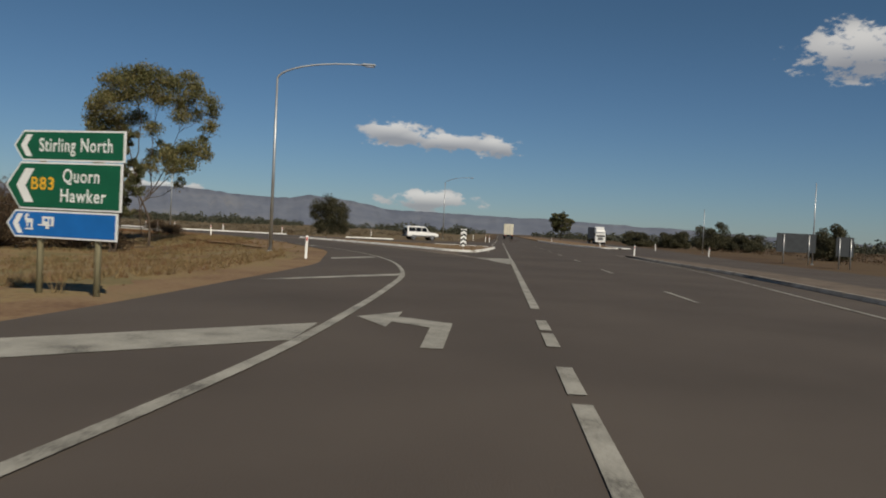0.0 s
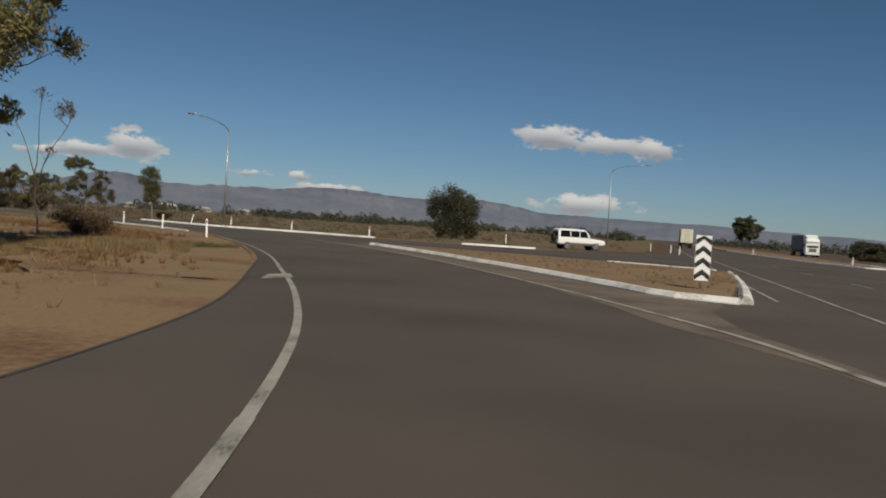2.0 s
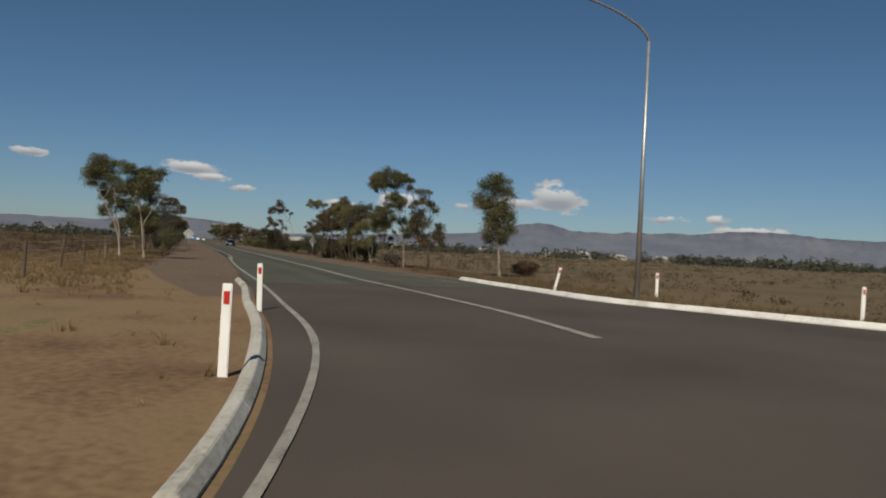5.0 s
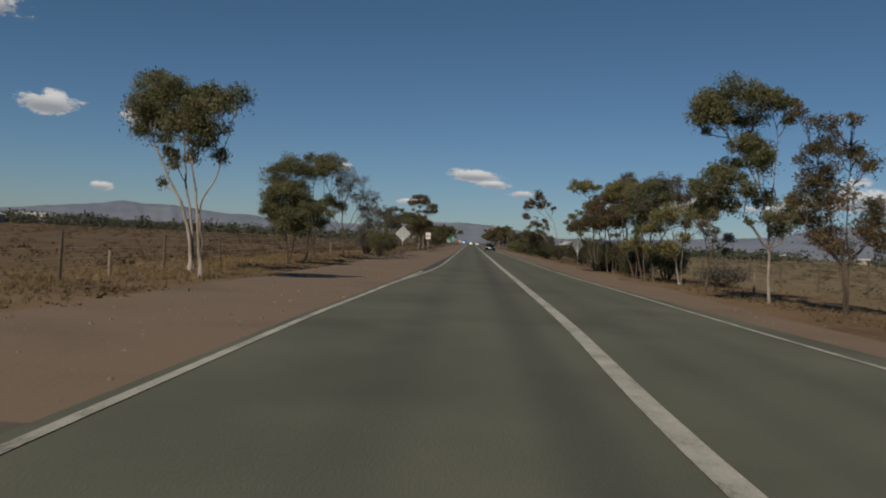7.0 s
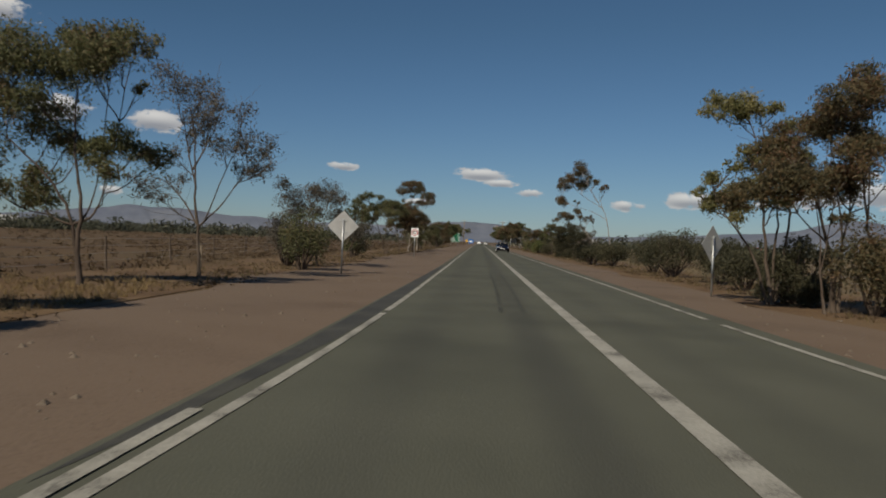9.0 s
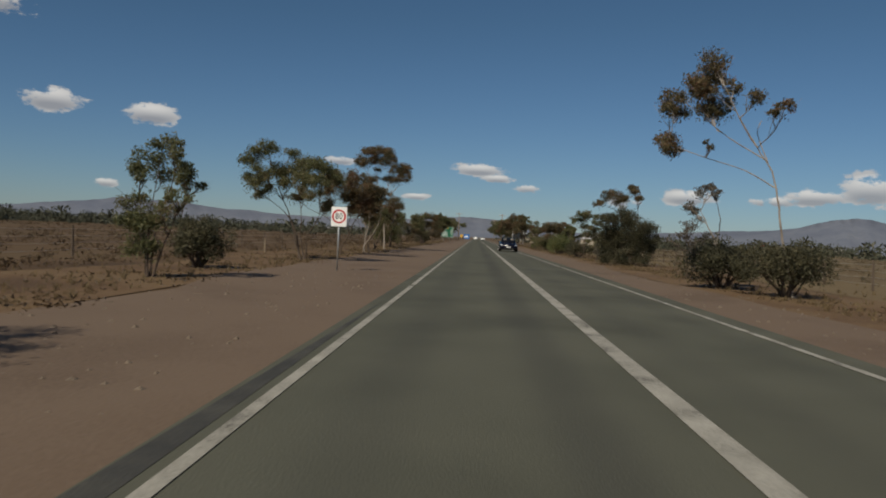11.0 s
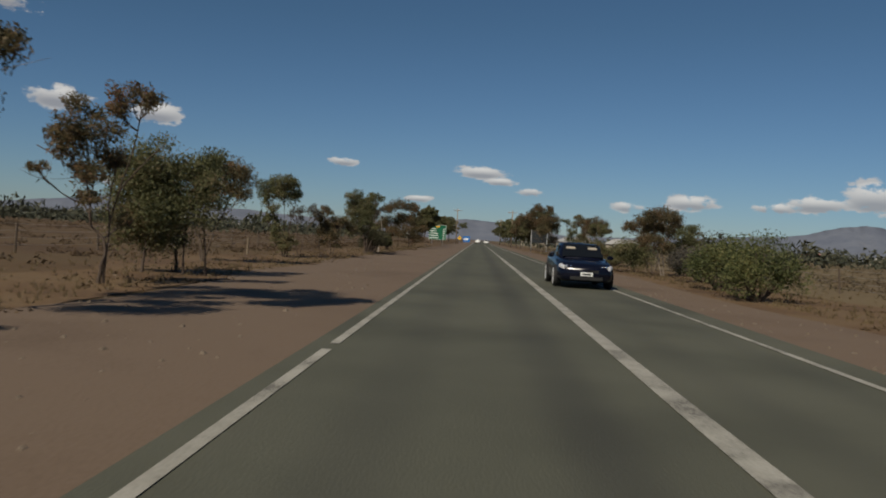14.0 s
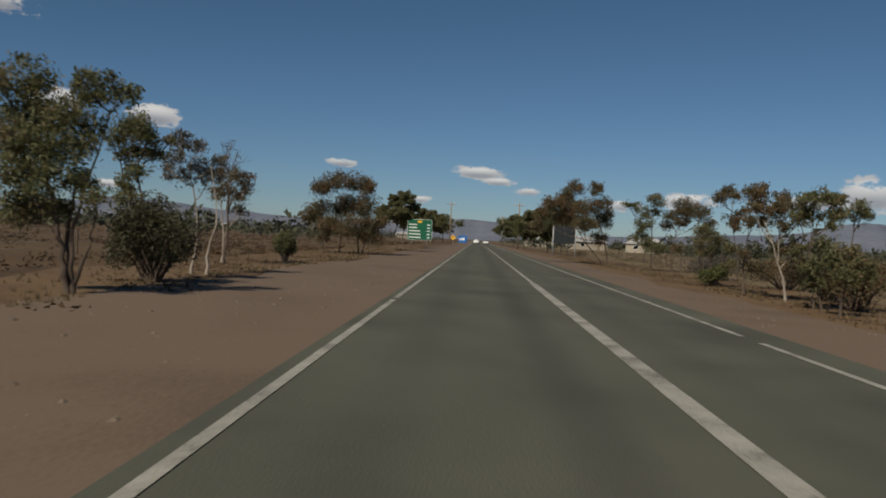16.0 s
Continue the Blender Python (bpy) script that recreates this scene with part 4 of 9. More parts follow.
def build_gum(at, stems, lobes, label, seed, leaf=M_leaf, bark=M_bark, right=ACROSS, flat=0.8, dens=1.0, leaf_size=0.094, thick=1.0, twigs=2, group=ROW):
    """A gum with its own habit. stems: runs of (sideways, height); lobes: the leaf masses of its crown as (sideways, height, radius); right: the sideways direction."""
    rng, nr = random.Random(seed), np.random.default_rng(seed)
    root = thing("gum_tree", label, "tree", Matrix.Translation(at), group)
    back = Vector((-right.y, right.x, 0))
    tall = max(z + r for _, z, r in lobes)
    wide = max(abs(s) for s, _, _ in lobes) + 0.3
    r0 = 0.0175 * tall * thick / len(stems) ** 0.3
    bm = bmesh.new()
    nodes = []
    for i, run in enumerate(stems):
        grown = run[0][1] > 0.12 * tall
        deep = rng.uniform(-0.5, 0.5) * wide * (0.35 if i else 0.15)
        pts = []
        for s, z in run:
            k = max(0.0, min(1.0, (z - run[0][1]) / max(0.1, tall - run[0][1])))
            pts.append(right * s + back * (deep * k + (0 if grown else 0.05 * i)) + Vector((0, 0, z)))
        if grown and nodes:
            pts[0] = min(nodes, key=lambda q: (q[0] - pts[0]).length)[0].copy()
        else:
            pts[0].z = -0.08
        line = smooth_stem(pts)
        ra = r0 * (0.5 if grown else 1.0 if i == 0 else 0.72)
        for k in range(1, len(line) - 1):
            line[k] = line[k] + Vector((rng.gauss(0, 1), rng.gauss(0, 1), 0)) * ra * 0.28
        radii = [max(0.012, ra * (1 - 0.85 * (k / (len(line) - 1)) ** 0.8)) for k in range(len(line))]
        if not grown:
            radii[0] *= 1.45
            radii[1] *= 1.1
        tube(bm, line, radii, 8)
        nodes += [(p, r) for p, r in zip(line, radii) if p.z > 0.22 * tall]
    leaves = []
    for s, z, r in lobes:
        r *= 1.17
        half = math.sqrt(max(0.05, 1 - min(1.0, abs(s) / wide) ** 2)) * wide
        c = right * s + back * rng.uniform(-0.42, 0.42) * half + Vector((0, 0, z))
        p, pr = min(nodes, key=lambda q: (q[0] - c).length + 1.6 * max(0.0, q[0].z - c.z + 1.1 * r + 0.45 * math.hypot(q[0].x - c.x, q[0].y - c.y)))
        limb = branch(bm, rng, p, c, max(0.018, min(pr * 0.65, 0.055)), 0.008, sag=0.10, n=5, sides=5)
        nodes.append((limb[3], max(0.010, pr * 0.5)))
        for _ in range(4 + twigs):
            e = c + (right * rng.gauss(0, 1) + back * rng.gauss(0, 1) + Vector((0, 0, rng.gauss(0.25, 0.7) * flat))) * r * (0.62 if twigs < 5 else 0.85)
            branch(bm, rng, limb[rng.choice((2, 3, 4, 5))], e, 0.008, 0.003, sag=0.05, n=3, sides=3)
        n = int(dens * 37 * (r / leaf_size) ** 2)
        k = max(5, min(26, int(7 + 14 * r)))
        off = nr.normal(size=(k, 3))
        off *= (nr.uniform(0.15, 1.0, (k, 1)) ** 0.45) / np.linalg.norm(off, axis=1)[:, None] * r * 0.86
        off[:, 2] *= (0.25 + 0.75 * flat) * np.where(off[:, 2] < 0, 0.8, 1.0)
        size = nr.uniform(0.55, 1.35, k) * r * 0.25
        pick = nr.choice(k, n, p=size ** 2 / np.sum(size ** 2))
        v = np.clip(nr.normal(size=(n, 3)), -1.7, 1.7) * size[pick][:, None]
        v[:, 2] *= 0.72
        leaves.append(np.array(c) + off[pick] + v)
        # thin sprays that hang between the lobes
        m = n // 9
        w = nr.normal(size=(m, 3))
        w *= (nr.uniform(0.2, 1.0, (m, 1)) ** 0.5) / np.linalg.norm(w, axis=1)[:, None] * r * 1.15
        w[:, 2] = w[:, 2] * 0.9 - 0.3 * r
        leaves.append(np.array(c) + w + 0.12 * r * nr.normal(size=(m, 3)).clip(-1.5, 1.5))
    cc = np.concatenate(leaves)
    cc = cc[cc[:, 2] > 0.1]
    part("trunk", bm, bark, root, smooth=True)
    new("crown", quads_mesh("crown", leaf_quads(nr, cc, leaf_size * 1.25, leaf_size * 0.72, 0.8), leaf)).parent = root
    return root


def mallee(u, c, label, seed, stems, lobes, **k):
    return build_gum(at_road(u, c), stems, lobes, label, seed, **k)


# left side of the side road
mallee(108.7, 45.0, "tall pale gum with slender white trunks", 300, [[(0.03, -0.03), (-0.1, 1.06), (-0.23, 2.47), (-0.56, 3.95)], [(0.03, 0.29), (-0.04, 1.38), (-0.1, 2.01), (0.36, 2.97), (0.69, 4.32)]], [(-0.54, 5.04, 0.47), (-0.06, 5.11, 0.42), (-0.43, 4.42, 0.55), (0.11, 4.87, 0.41), (0.73, 5.1, 0.39), (0.51, 4.67, 0.3), (-0.21, 3.88, 0.41), (0.22, 4.09, 0.4), (-0.53, 3.4, 0.23), (0.26, 3.44, 0.25), (-1.1, 5.25, 0.51), (-0.78, 4.48, 0.47)], bark=M_pale)
mallee(112.5, 43.4, "slender white-stemmed gum leaning over the plain", 301, [[(0.0, -0.03), (-0.06, 0.89), (-0.43, 2.16), (-1.32, 3.96), (-1.6, 4.87)], [(0.04, 0.34), (-0.06, 1.26), (-0.39, 2.9), (-0.53, 4.37), (-0.93, 5.64)]], [(-1.41, 5.89, 0.56), (-1.93, 4.95, 0.6), (-1.57, 5.39, 0.6), (-1.0, 5.17, 0.67), (-1.81, 4.49, 0.3), (-0.51, 4.64, 0.43), (-1.03, 3.88, 0.35), (-1.15, 4.34, 0.3), (-0.54, 3.45, 0.23), (-1.17, 2.86, 0.18), (-0.85, 5.92, 0.51)], bark=M_pale)
mallee(122.6, 44.3, "dense green gum with a short pale trunk", 302, [[(0.0, -0.03), (-0.08, 0.5), (-0.2, 1.2), (-0.2, 2.06), (-0.45, 2.76)], [(-0.03, 0.35), (0.21, 1.15), (0.4, 1.8), (0.44, 2.52)]], [(-0.98, 3.2, 0.34), (-0.39, 3.17, 0.52), (0.11, 3.29, 0.42), (-0.95, 2.6, 0.46), (-1.15, 2.23, 0.28), (-0.44, 2.62, 0.52), (0.28, 2.8, 0.51), (-0.56, 2.04, 0.46), (0.02, 2.14, 0.51), (0.59, 2.38, 0.45), (0.33, 1.77, 0.38), (-0.32, 1.63, 0.27)], dens=1.35)
mallee(127.0, 44.1, "dark bushy gum standing among taller gums", 303, [[(-0.05, -0.03), (0.13, 0.92), (0.23, 1.62), (0.07, 2.31)], [(0.0, -0.03), (0.31, 0.93), (0.73, 1.47)]], [(-0.64, 2.36, 0.62), (0.07, 2.31, 0.65), (0.41, 2.67, 0.51), (-0.14, 1.78, 0.51), (-0.4, 2.98, 0.46), (0.7, 1.99, 0.32), (-0.61, 1.67, 0.37)], bark=M_darkbark, dens=1.2)
mallee(133.8, 43.2, "dark gum with spreading limbs and clumped crown", 304, [[(0.0, -0.03), (-0.06, 1.03), (-0.03, 2.09), (-0.19, 3.41), (-0.17, 4.74)], [(-0.05, 0.5), (-0.25, 1.42), (-0.69, 2.33), (-1.61, 3.23), (-2.31, 3.74)], [(-0.03, 0.9), (0.08, 1.7), (0.31, 2.77), (0.43, 5.02)], [(-0.0, 1.17), (0.28, 1.71), (0.52, 2.51), (0.97, 5.17)]], [(-0.55, 5.92, 0.39), (-1.27, 5.37, 0.73), (-1.82, 5.28, 0.56), (-0.79, 5.05, 0.57), (-0.04, 5.01, 0.56), (0.34, 5.74, 0.52), (0.95, 5.76, 0.5), (1.12, 5.3, 0.35), (0.56, 5.15, 0.5), (0.08, 5.54, 0.44), (1.29, 4.68, 0.17), (-1.22, 3.91, 0.63), (-1.78, 4.16, 0.52), (-0.87, 3.42, 0.36), (-0.39, 3.25, 0.38), (0.69, 3.51, 0.43), (0.5, 3.01, 0.4), (1.1, 3.19, 0.36), (1.44, 3.14, 0.34), (1.06, 2.64, 0.26), (-1.5, 2.04, 0.51), (-1.24, 2.45, 0.42), (-1.85, 2.16, 0.38), (-2.62, 4.66, 0.75), (-2.57, 3.33, 0.7), (-0.69, 4.32, 0.27)], bark=M_darkbark, leaf=M_leaf)
mallee(139.3, 44.1, "thin grey gum with sparse feathery crown", 305, [[(0.0, -0.03), (-0.09, 1.51), (-0.19, 2.7), (-0.27, 4.06), (-0.46, 5.42)], [(-0.05, 0.99), (0.19, 1.86), (0.67, 3.07), (1.07, 3.94), (1.21, 4.79)], [(-0.09, 1.51), (-0.61, 2.34), (-1.15, 2.84), (-1.68, 2.99)], [(-0.02, 1.51), (0.61, 2.22), (1.27, 3.09), (1.69, 3.45)], [(-0.19, 2.7), (-0.49, 3.89), (-0.71, 5.07)], [(-0.19, 3.21), (0.27, 4.42), (0.42, 5.11)]], [(-0.73, 5.67, 0.55), (-0.11, 5.52, 0.62), (0.42, 5.19, 0.45), (0.85, 5.12, 0.39), (-0.35, 4.91, 0.54), (0.27, 4.51, 0.45), (1.23, 4.11, 0.6), (1.76, 3.93, 0.42), (1.61, 3.28, 0.35), (1.09, 3.43, 0.35), (-0.5, 4.23, 0.36), (-0.83, 3.67, 0.27), (-0.97, 2.84, 0.33), (-1.84, 2.64, 0.44), (-1.31, 2.45, 0.33), (0.72, 3.93, 0.45), (1.95, 3.46, 0.25)], leaf=M_leaf_grey, dens=0.33, twigs=9, flat=0.9)
mallee(152.0, 45.1, "grey open gum behind the diamond sign", 306, [[(0.0, -0.03), (-0.19, 1.66), (-0.52, 3.21), (-0.92, 3.59)], [(-0.04, 1.14), (0.67, 2.99)], [(1.04, 0.27), (1.78, 1.47), (2.03, 1.87)]], [(-1.72, 3.69, 0.37), (-1.17, 3.0, 0.64), (-0.53, 3.55, 0.48), (0.13, 3.44, 0.58), (0.8, 3.08, 0.47), (-0.1, 2.65, 0.58), (-1.27, 2.35, 0.53), (0.7, 2.42, 0.47), (1.51, 1.67, 0.58), (2.03, 1.69, 0.47)], leaf=M_leaf_grey, dens=0.6, twigs=4)
mallee(167.0, 44.3, "grey-olive gum with dense lower foliage", 307, [[(-0.03, -0.03), (-0.03, 0.75), (0.01, 1.68), (0.13, 2.52)], [(0.07, 0.03), (0.36, 0.87), (0.69, 1.71), (0.98, 2.35)], [(0.01, 0.33), (0.18, 1.38), (0.56, 2.43), (0.58, 3.26)], [(-0.09, 0.12), (-0.24, 1.15), (-0.38, 2.18)]], [(-0.2, 2.92, 0.4), (0.12, 3.39, 0.3), (0.58, 3.31, 0.23), (0.69, 3.09, 0.21), (0.54, 2.82, 0.25), (1.02, 2.76, 0.2), (0.87, 2.58, 0.25), (1.19, 2.39, 0.14), (0.72, 2.42, 0.23), (1.0, 2.02, 0.16), (0.57, 2.1, 0.23), (0.48, 1.84, 0.21), (-0.29, 2.58, 0.28), (0.13, 2.6, 0.23), (-0.37, 1.87, 0.33), (-0.04, 1.47, 0.42), (0.38, 1.58, 0.28), (-0.4, 1.35, 0.38), (-0.33, 0.73, 0.35), (0.04, 0.75, 0.26)], bark=M_darkbark, leaf=M_leaf, dens=0.8, twigs=3)
mallee(183.3, 44.7, "umbrella-shaped mallee with leaning stems", 308, [[(-0.09, -0.03), (-0.4, 0.88), (-0.63, 1.77), (-1.03, 2.65), (-1.89, 3.68)], [(0.05, -0.03), (-0.18, 1.07), (-0.2, 2.33), (-0.53, 3.74)], [(0.08, 0.19), (0.13, 1.09), (0.55, 1.83), (1.04, 3.1)], [(-0.19, 0.18), (-0.52, 1.42), (-1.19, 2.28), (-2.23, 2.95)], [(-1.03, 2.65), (-1.54, 3.88), (-1.75, 4.67)]], [(-2.66, 4.46, 0.42), (-2.12, 4.8, 0.38), (-1.58, 4.91, 0.42), (-0.89, 4.89, 0.34), (-2.8, 3.64, 0.31), (-2.25, 3.45, 0.46), (-1.72, 3.83, 0.49), (-1.18, 3.98, 0.53), (-0.55, 4.19, 0.53), (0.08, 4.31, 0.52), (0.71, 4.3, 0.48), (1.18, 3.96, 0.44), (1.55, 3.62, 0.33), (0.11, 3.59, 0.48), (0.84, 3.45, 0.48), (-0.79, 3.43, 0.41), (-1.87, 3.11, 0.34), (-2.32, 2.91, 0.29), (0.5, 2.93, 0.37), (1.06, 2.48, 0.26)], leaf=M_leaf, flat=0.55)
mallee(193.1, 44.7, "wide mallee with many thin leaning stems", 309, [[(0.0, -0.03), (0.1, 0.58), (0.4, 1.01), (0.65, 1.72), (1.17, 2.72), (1.34, 3.57)], [(0.08, 0.44), (-0.11, 1.27), (-0.37, 2.37), (-0.86, 3.6)], [(0.4, 1.01), (0.41, 1.71), (0.55, 2.42), (0.2, 3.79)], [(0.03, 0.85), (-0.27, 1.68), (-1.01, 2.2), (-1.88, 2.58), (-2.55, 3.03)], [(-0.59, 2.36), (-1.49, 3.29), (-1.94, 3.9)]], [(-1.81, 4.19, 0.25), (-1.46, 4.32, 0.32), (-1.05, 4.61, 0.49), (-0.48, 4.64, 0.41), (-0.82, 4.27, 0.38), (-2.22, 3.75, 0.30), (-2.49, 3.25, 0.39), (-2.89, 3.2, 0.32), (-1.22, 3.66, 0.31), (-0.65, 3.65, 0.38), (-0.9, 2.9, 0.44), (-1.0, 2.62, 0.31), (0.31, 4.35, 0.41), (0.73, 4.48, 0.40), (1.23, 4.44, 0.40), (0.05, 3.9, 0.41), (0.62, 3.92, 0.47), (0.36, 3.35, 0.54), (0.92, 3.38, 0.54), (1.47, 3.82, 0.47), (2.04, 3.71, 0.46), (2.27, 3.31, 0.33), (1.64, 3.16, 0.43), (1.09, 2.83, 0.36), (0.53, 2.8, 0.30)], leaf=M_leaf_rust, flat=0.6)
mallee(201.6, 44.8, "mallee with crooked pale stems and a flat crown", 310, [[(0.0, -0.03), (0.11, 0.5), (0.41, 0.93), (0.61, 1.25), (1.05, 2.11), (1.22, 3.05)], [(0.1, 0.45), (0.14, 1.02), (0.16, 1.75), (-0.23, 2.25), (-0.94, 2.64)], [(0.19, 0.71), (0.32, 1.76), (0.33, 2.8)]], [(-0.65, 3.28, 0.38), (-0.34, 3.42, 0.38), (0.03, 3.49, 0.32), (0.29, 3.66, 0.24), (-0.85, 2.99, 0.30), (-0.42, 2.95, 0.43), (-0.0, 3.02, 0.42), (0.42, 3.15, 0.42), (0.83, 3.42, 0.34), (0.7, 2.9, 0.34), (-0.09, 2.6, 0.30), (1.0, 3.12, 0.28), (-1.16, 2.76, 0.25)], bark=M_pale, leaf=M_leaf_rust, flat=0.6)
mallee(206.0, 44.6, "bushy mallee with a rust-tinged crown", 311, [[(-0.06, -0.03), (-0.14, 0.6), (-0.42, 1.27), (-0.81, 2.07), (-0.99, 3.01)], [(-0.01, -0.03), (0.08, 0.89), (0.18, 1.71), (0.34, 2.67), (0.15, 3.74)], [(0.03, -0.0), (-0.05, 0.74), (-0.3, 1.55), (-0.44, 3.17)]], [(-0.69, 4.08, 0.43), (-0.28, 4.24, 0.36), (0.13, 4.26, 0.36), (-0.87, 3.53, 0.54), (-0.39, 3.62, 0.60), (0.1, 3.51, 0.52), (-1.06, 2.98, 0.44), (-0.5, 2.94, 0.54), (0.06, 2.9, 0.47), (0.35, 2.5, 0.30), (-0.2, 2.48, 0.36), (-1.39, 2.69, 0.27)], leaf=M_leaf_rust, flat=0.8)
mallee(209.2, 44.7, "slim mallee with a loose olive crown", 312, [[(-0.05, -0.03), (-0.17, 0.87), (-0.46, 1.8), (-0.61, 3.22)], [(-0.15, 0.71), (0.1, 1.83), (0.19, 2.47)], [(-0.1, 0.39), (0.43, 1.69), (0.71, 2.65)]], [(-0.57, 4.25, 0.42), (-0.09, 4.16, 0.25), (-0.87, 3.68, 0.42), (-0.3, 3.63, 0.42), (-0.6, 3.03, 0.42), (-0.19, 2.89, 0.34), (-0.48, 2.24, 0.42), (0.16, 2.28, 0.34), (0.48, 3.08, 0.30), (0.78, 2.78, 0.41), (0.64, 2.3, 0.34), (-0.96, 2.22, 0.25)], leaf=M_leaf, dens=0.8, flat=0.9)
mallee(213.6, 44.9, "tallest pale-trunked gum with layered crown", 313, [[(0.0, -0.03), (-0.05, 1.03), (-0.14, 2.54), (-0.32, 3.85), (-0.55, 4.6), (-0.91, 6.09), (-1.17, 7.59)], [(-0.14, 2.54), (-0.11, 4.24), (0.17, 5.57), (-0.02, 7.45)], [(-0.18, 3.29), (0.22, 4.45), (0.74, 5.6), (0.93, 6.45)], [(-0.07, 1.41), (0.34, 2.0), (0.68, 2.96)], [(-0.55, 4.6), (-1.38, 5.89), (-2.2, 7.08)], [(0.22, 4.45), (1.0, 5.4), (1.6, 6.2)]], [(1.5, 6.4, 0.45), (1.2, 5.9, 0.4), (1.7, 6.0, 0.35), (1.3, 6.9, 0.45), (1.75, 6.7, 0.4), (-1.67, 7.95, 0.57), (-1.1, 8.16, 0.57), (-0.44, 8.19, 0.56), (0.06, 7.89, 0.52), (-2.31, 7.32, 0.53), (-1.54, 7.2, 0.44), (-0.88, 7.42, 0.56), (-0.2, 7.25, 0.52), (0.46, 7.43, 0.4), (-2.01, 6.96, 0.26), (0.79, 6.6, 0.51), (1.11, 6.61, 0.25), (-1.87, 6.11, 0.26), (-0.84, 6.63, 0.26), (-1.09, 5.86, 0.36), (-0.13, 5.9, 0.36), (0.35, 5.83, 0.43), (0.73, 5.84, 0.31), (-0.84, 4.68, 0.55), (-1.21, 4.44, 0.26), (-0.27, 4.76, 0.43), (0.21, 4.69, 0.25), (0.82, 3.87, 0.62), (0.46, 3.48, 0.54), (1.12, 3.6, 0.35), (0.29, 3.09, 0.43), (0.87, 2.93, 0.25), (-0.48, 3.24, 0.25)], bark=M_pale, leaf=M_leaf_rust, flat=0.7, thick=0.8)
mallee(225.0, 44.1, "low dark gum with several stems", 314, [[(-0.55, -0.0), (-0.46, 1.03), (-0.65, 2.1)], [(0.55, -0.16), (0.57, 1.08), (0.72, 1.9)], [(1.15, 0.3), (1.02, 1.37), (0.83, 2.44)]], [(-0.67, 2.58, 0.77), (-0.01, 2.89, 0.77), (0.81, 2.93, 0.6), (1.24, 2.41, 0.35), (-0.77, 1.77, 0.77), (0.18, 1.82, 0.88), (1.0, 1.86, 0.6), (-1.01, 1.0, 0.5), (-0.19, 1.04, 0.6)], leaf=M_leaf, bark=M_darkbark, flat=0.8)
mallee(220.6, 44.5, "crooked dark-stemmed gum with a split crown", 315, [[(0.0, -0.03), (0.06, 0.38), (0.12, 0.86), (-0.23, 1.31), (-0.21, 2.03), (-0.38, 2.97)], [(0.09, 0.5), (0.15, 1.1), (0.11, 1.81), (0.24, 2.65)], [(0.13, 1.34), (0.45, 2.19), (0.71, 3.03), (0.79, 3.74)], [(0.28, 1.94), (0.74, 2.44), (1.25, 2.96)], [(-0.3, 2.02), (-0.97, 2.58), (-1.47, 2.85)]], [(-0.61, 3.79, 0.24), (-0.29, 3.6, 0.21), (0.19, 3.75, 0.21), (0.6, 3.95, 0.34), (0.9, 3.96, 0.23), (1.03, 3.79, 0.17), (0.37, 3.64, 0.23), (-0.87, 3.1, 0.32), (-0.39, 3.18, 0.42), (0.1, 3.15, 0.34), (-0.61, 2.76, 0.32), (-0.12, 2.72, 0.36), (-0.47, 2.35, 0.29), (-0.04, 2.25, 0.29), (0.25, 2.51, 0.21), (0.05, 1.78, 0.23), (-0.56, 1.87, 0.13), (-1.45, 2.41, 0.13), (-1.07, 2.31, 0.17), (0.13, 1.37, 0.21)], bark=M_darkbark, leaf=M_leaf_rust, dens=0.85)
mallee(226.0, 44.1, "thin single-stemmed mallee with a small flat crown", 316, [[(0.0, -0.03), (-0.02, 0.71), (0.0, 1.34), (-0.24, 2.27), (-0.57, 2.57)]], [(-1.21, 2.45, 0.27), (-0.74, 2.63, 0.34), (-0.27, 2.79, 0.37), (-0.88, 2.23, 0.22), (-0.41, 2.42, 0.25)], leaf=M_leaf, flat=0.5)
mallee(233.3, 42.3, "umbrella mallee with fanned stems", 317, [[(0.0, -0.03), (-0.12, 0.68), (-0.65, 1.69), (-0.92, 2.73)], [(0.03, 0.16), (0.34, 1.12), (0.72, 1.98), (0.98, 3.04)], [(-0.07, 0.47), (-0.32, 1.5), (-0.18, 2.77)]], [(-0.73, 3.15, 0.49), (-0.19, 3.08, 0.48), (-0.48, 2.54, 0.44), (0.42, 3.43, 0.52), (0.95, 3.46, 0.56), (1.39, 3.13, 0.43), (0.78, 2.72, 0.48), (1.43, 2.54, 0.34), (-1.33, 2.39, 0.29), (0.17, 2.37, 0.39), (-0.88, 2.1, 0.4), (-0.06, 2.67, 0.39)], leaf=M_leaf_rust, flat=0.6)
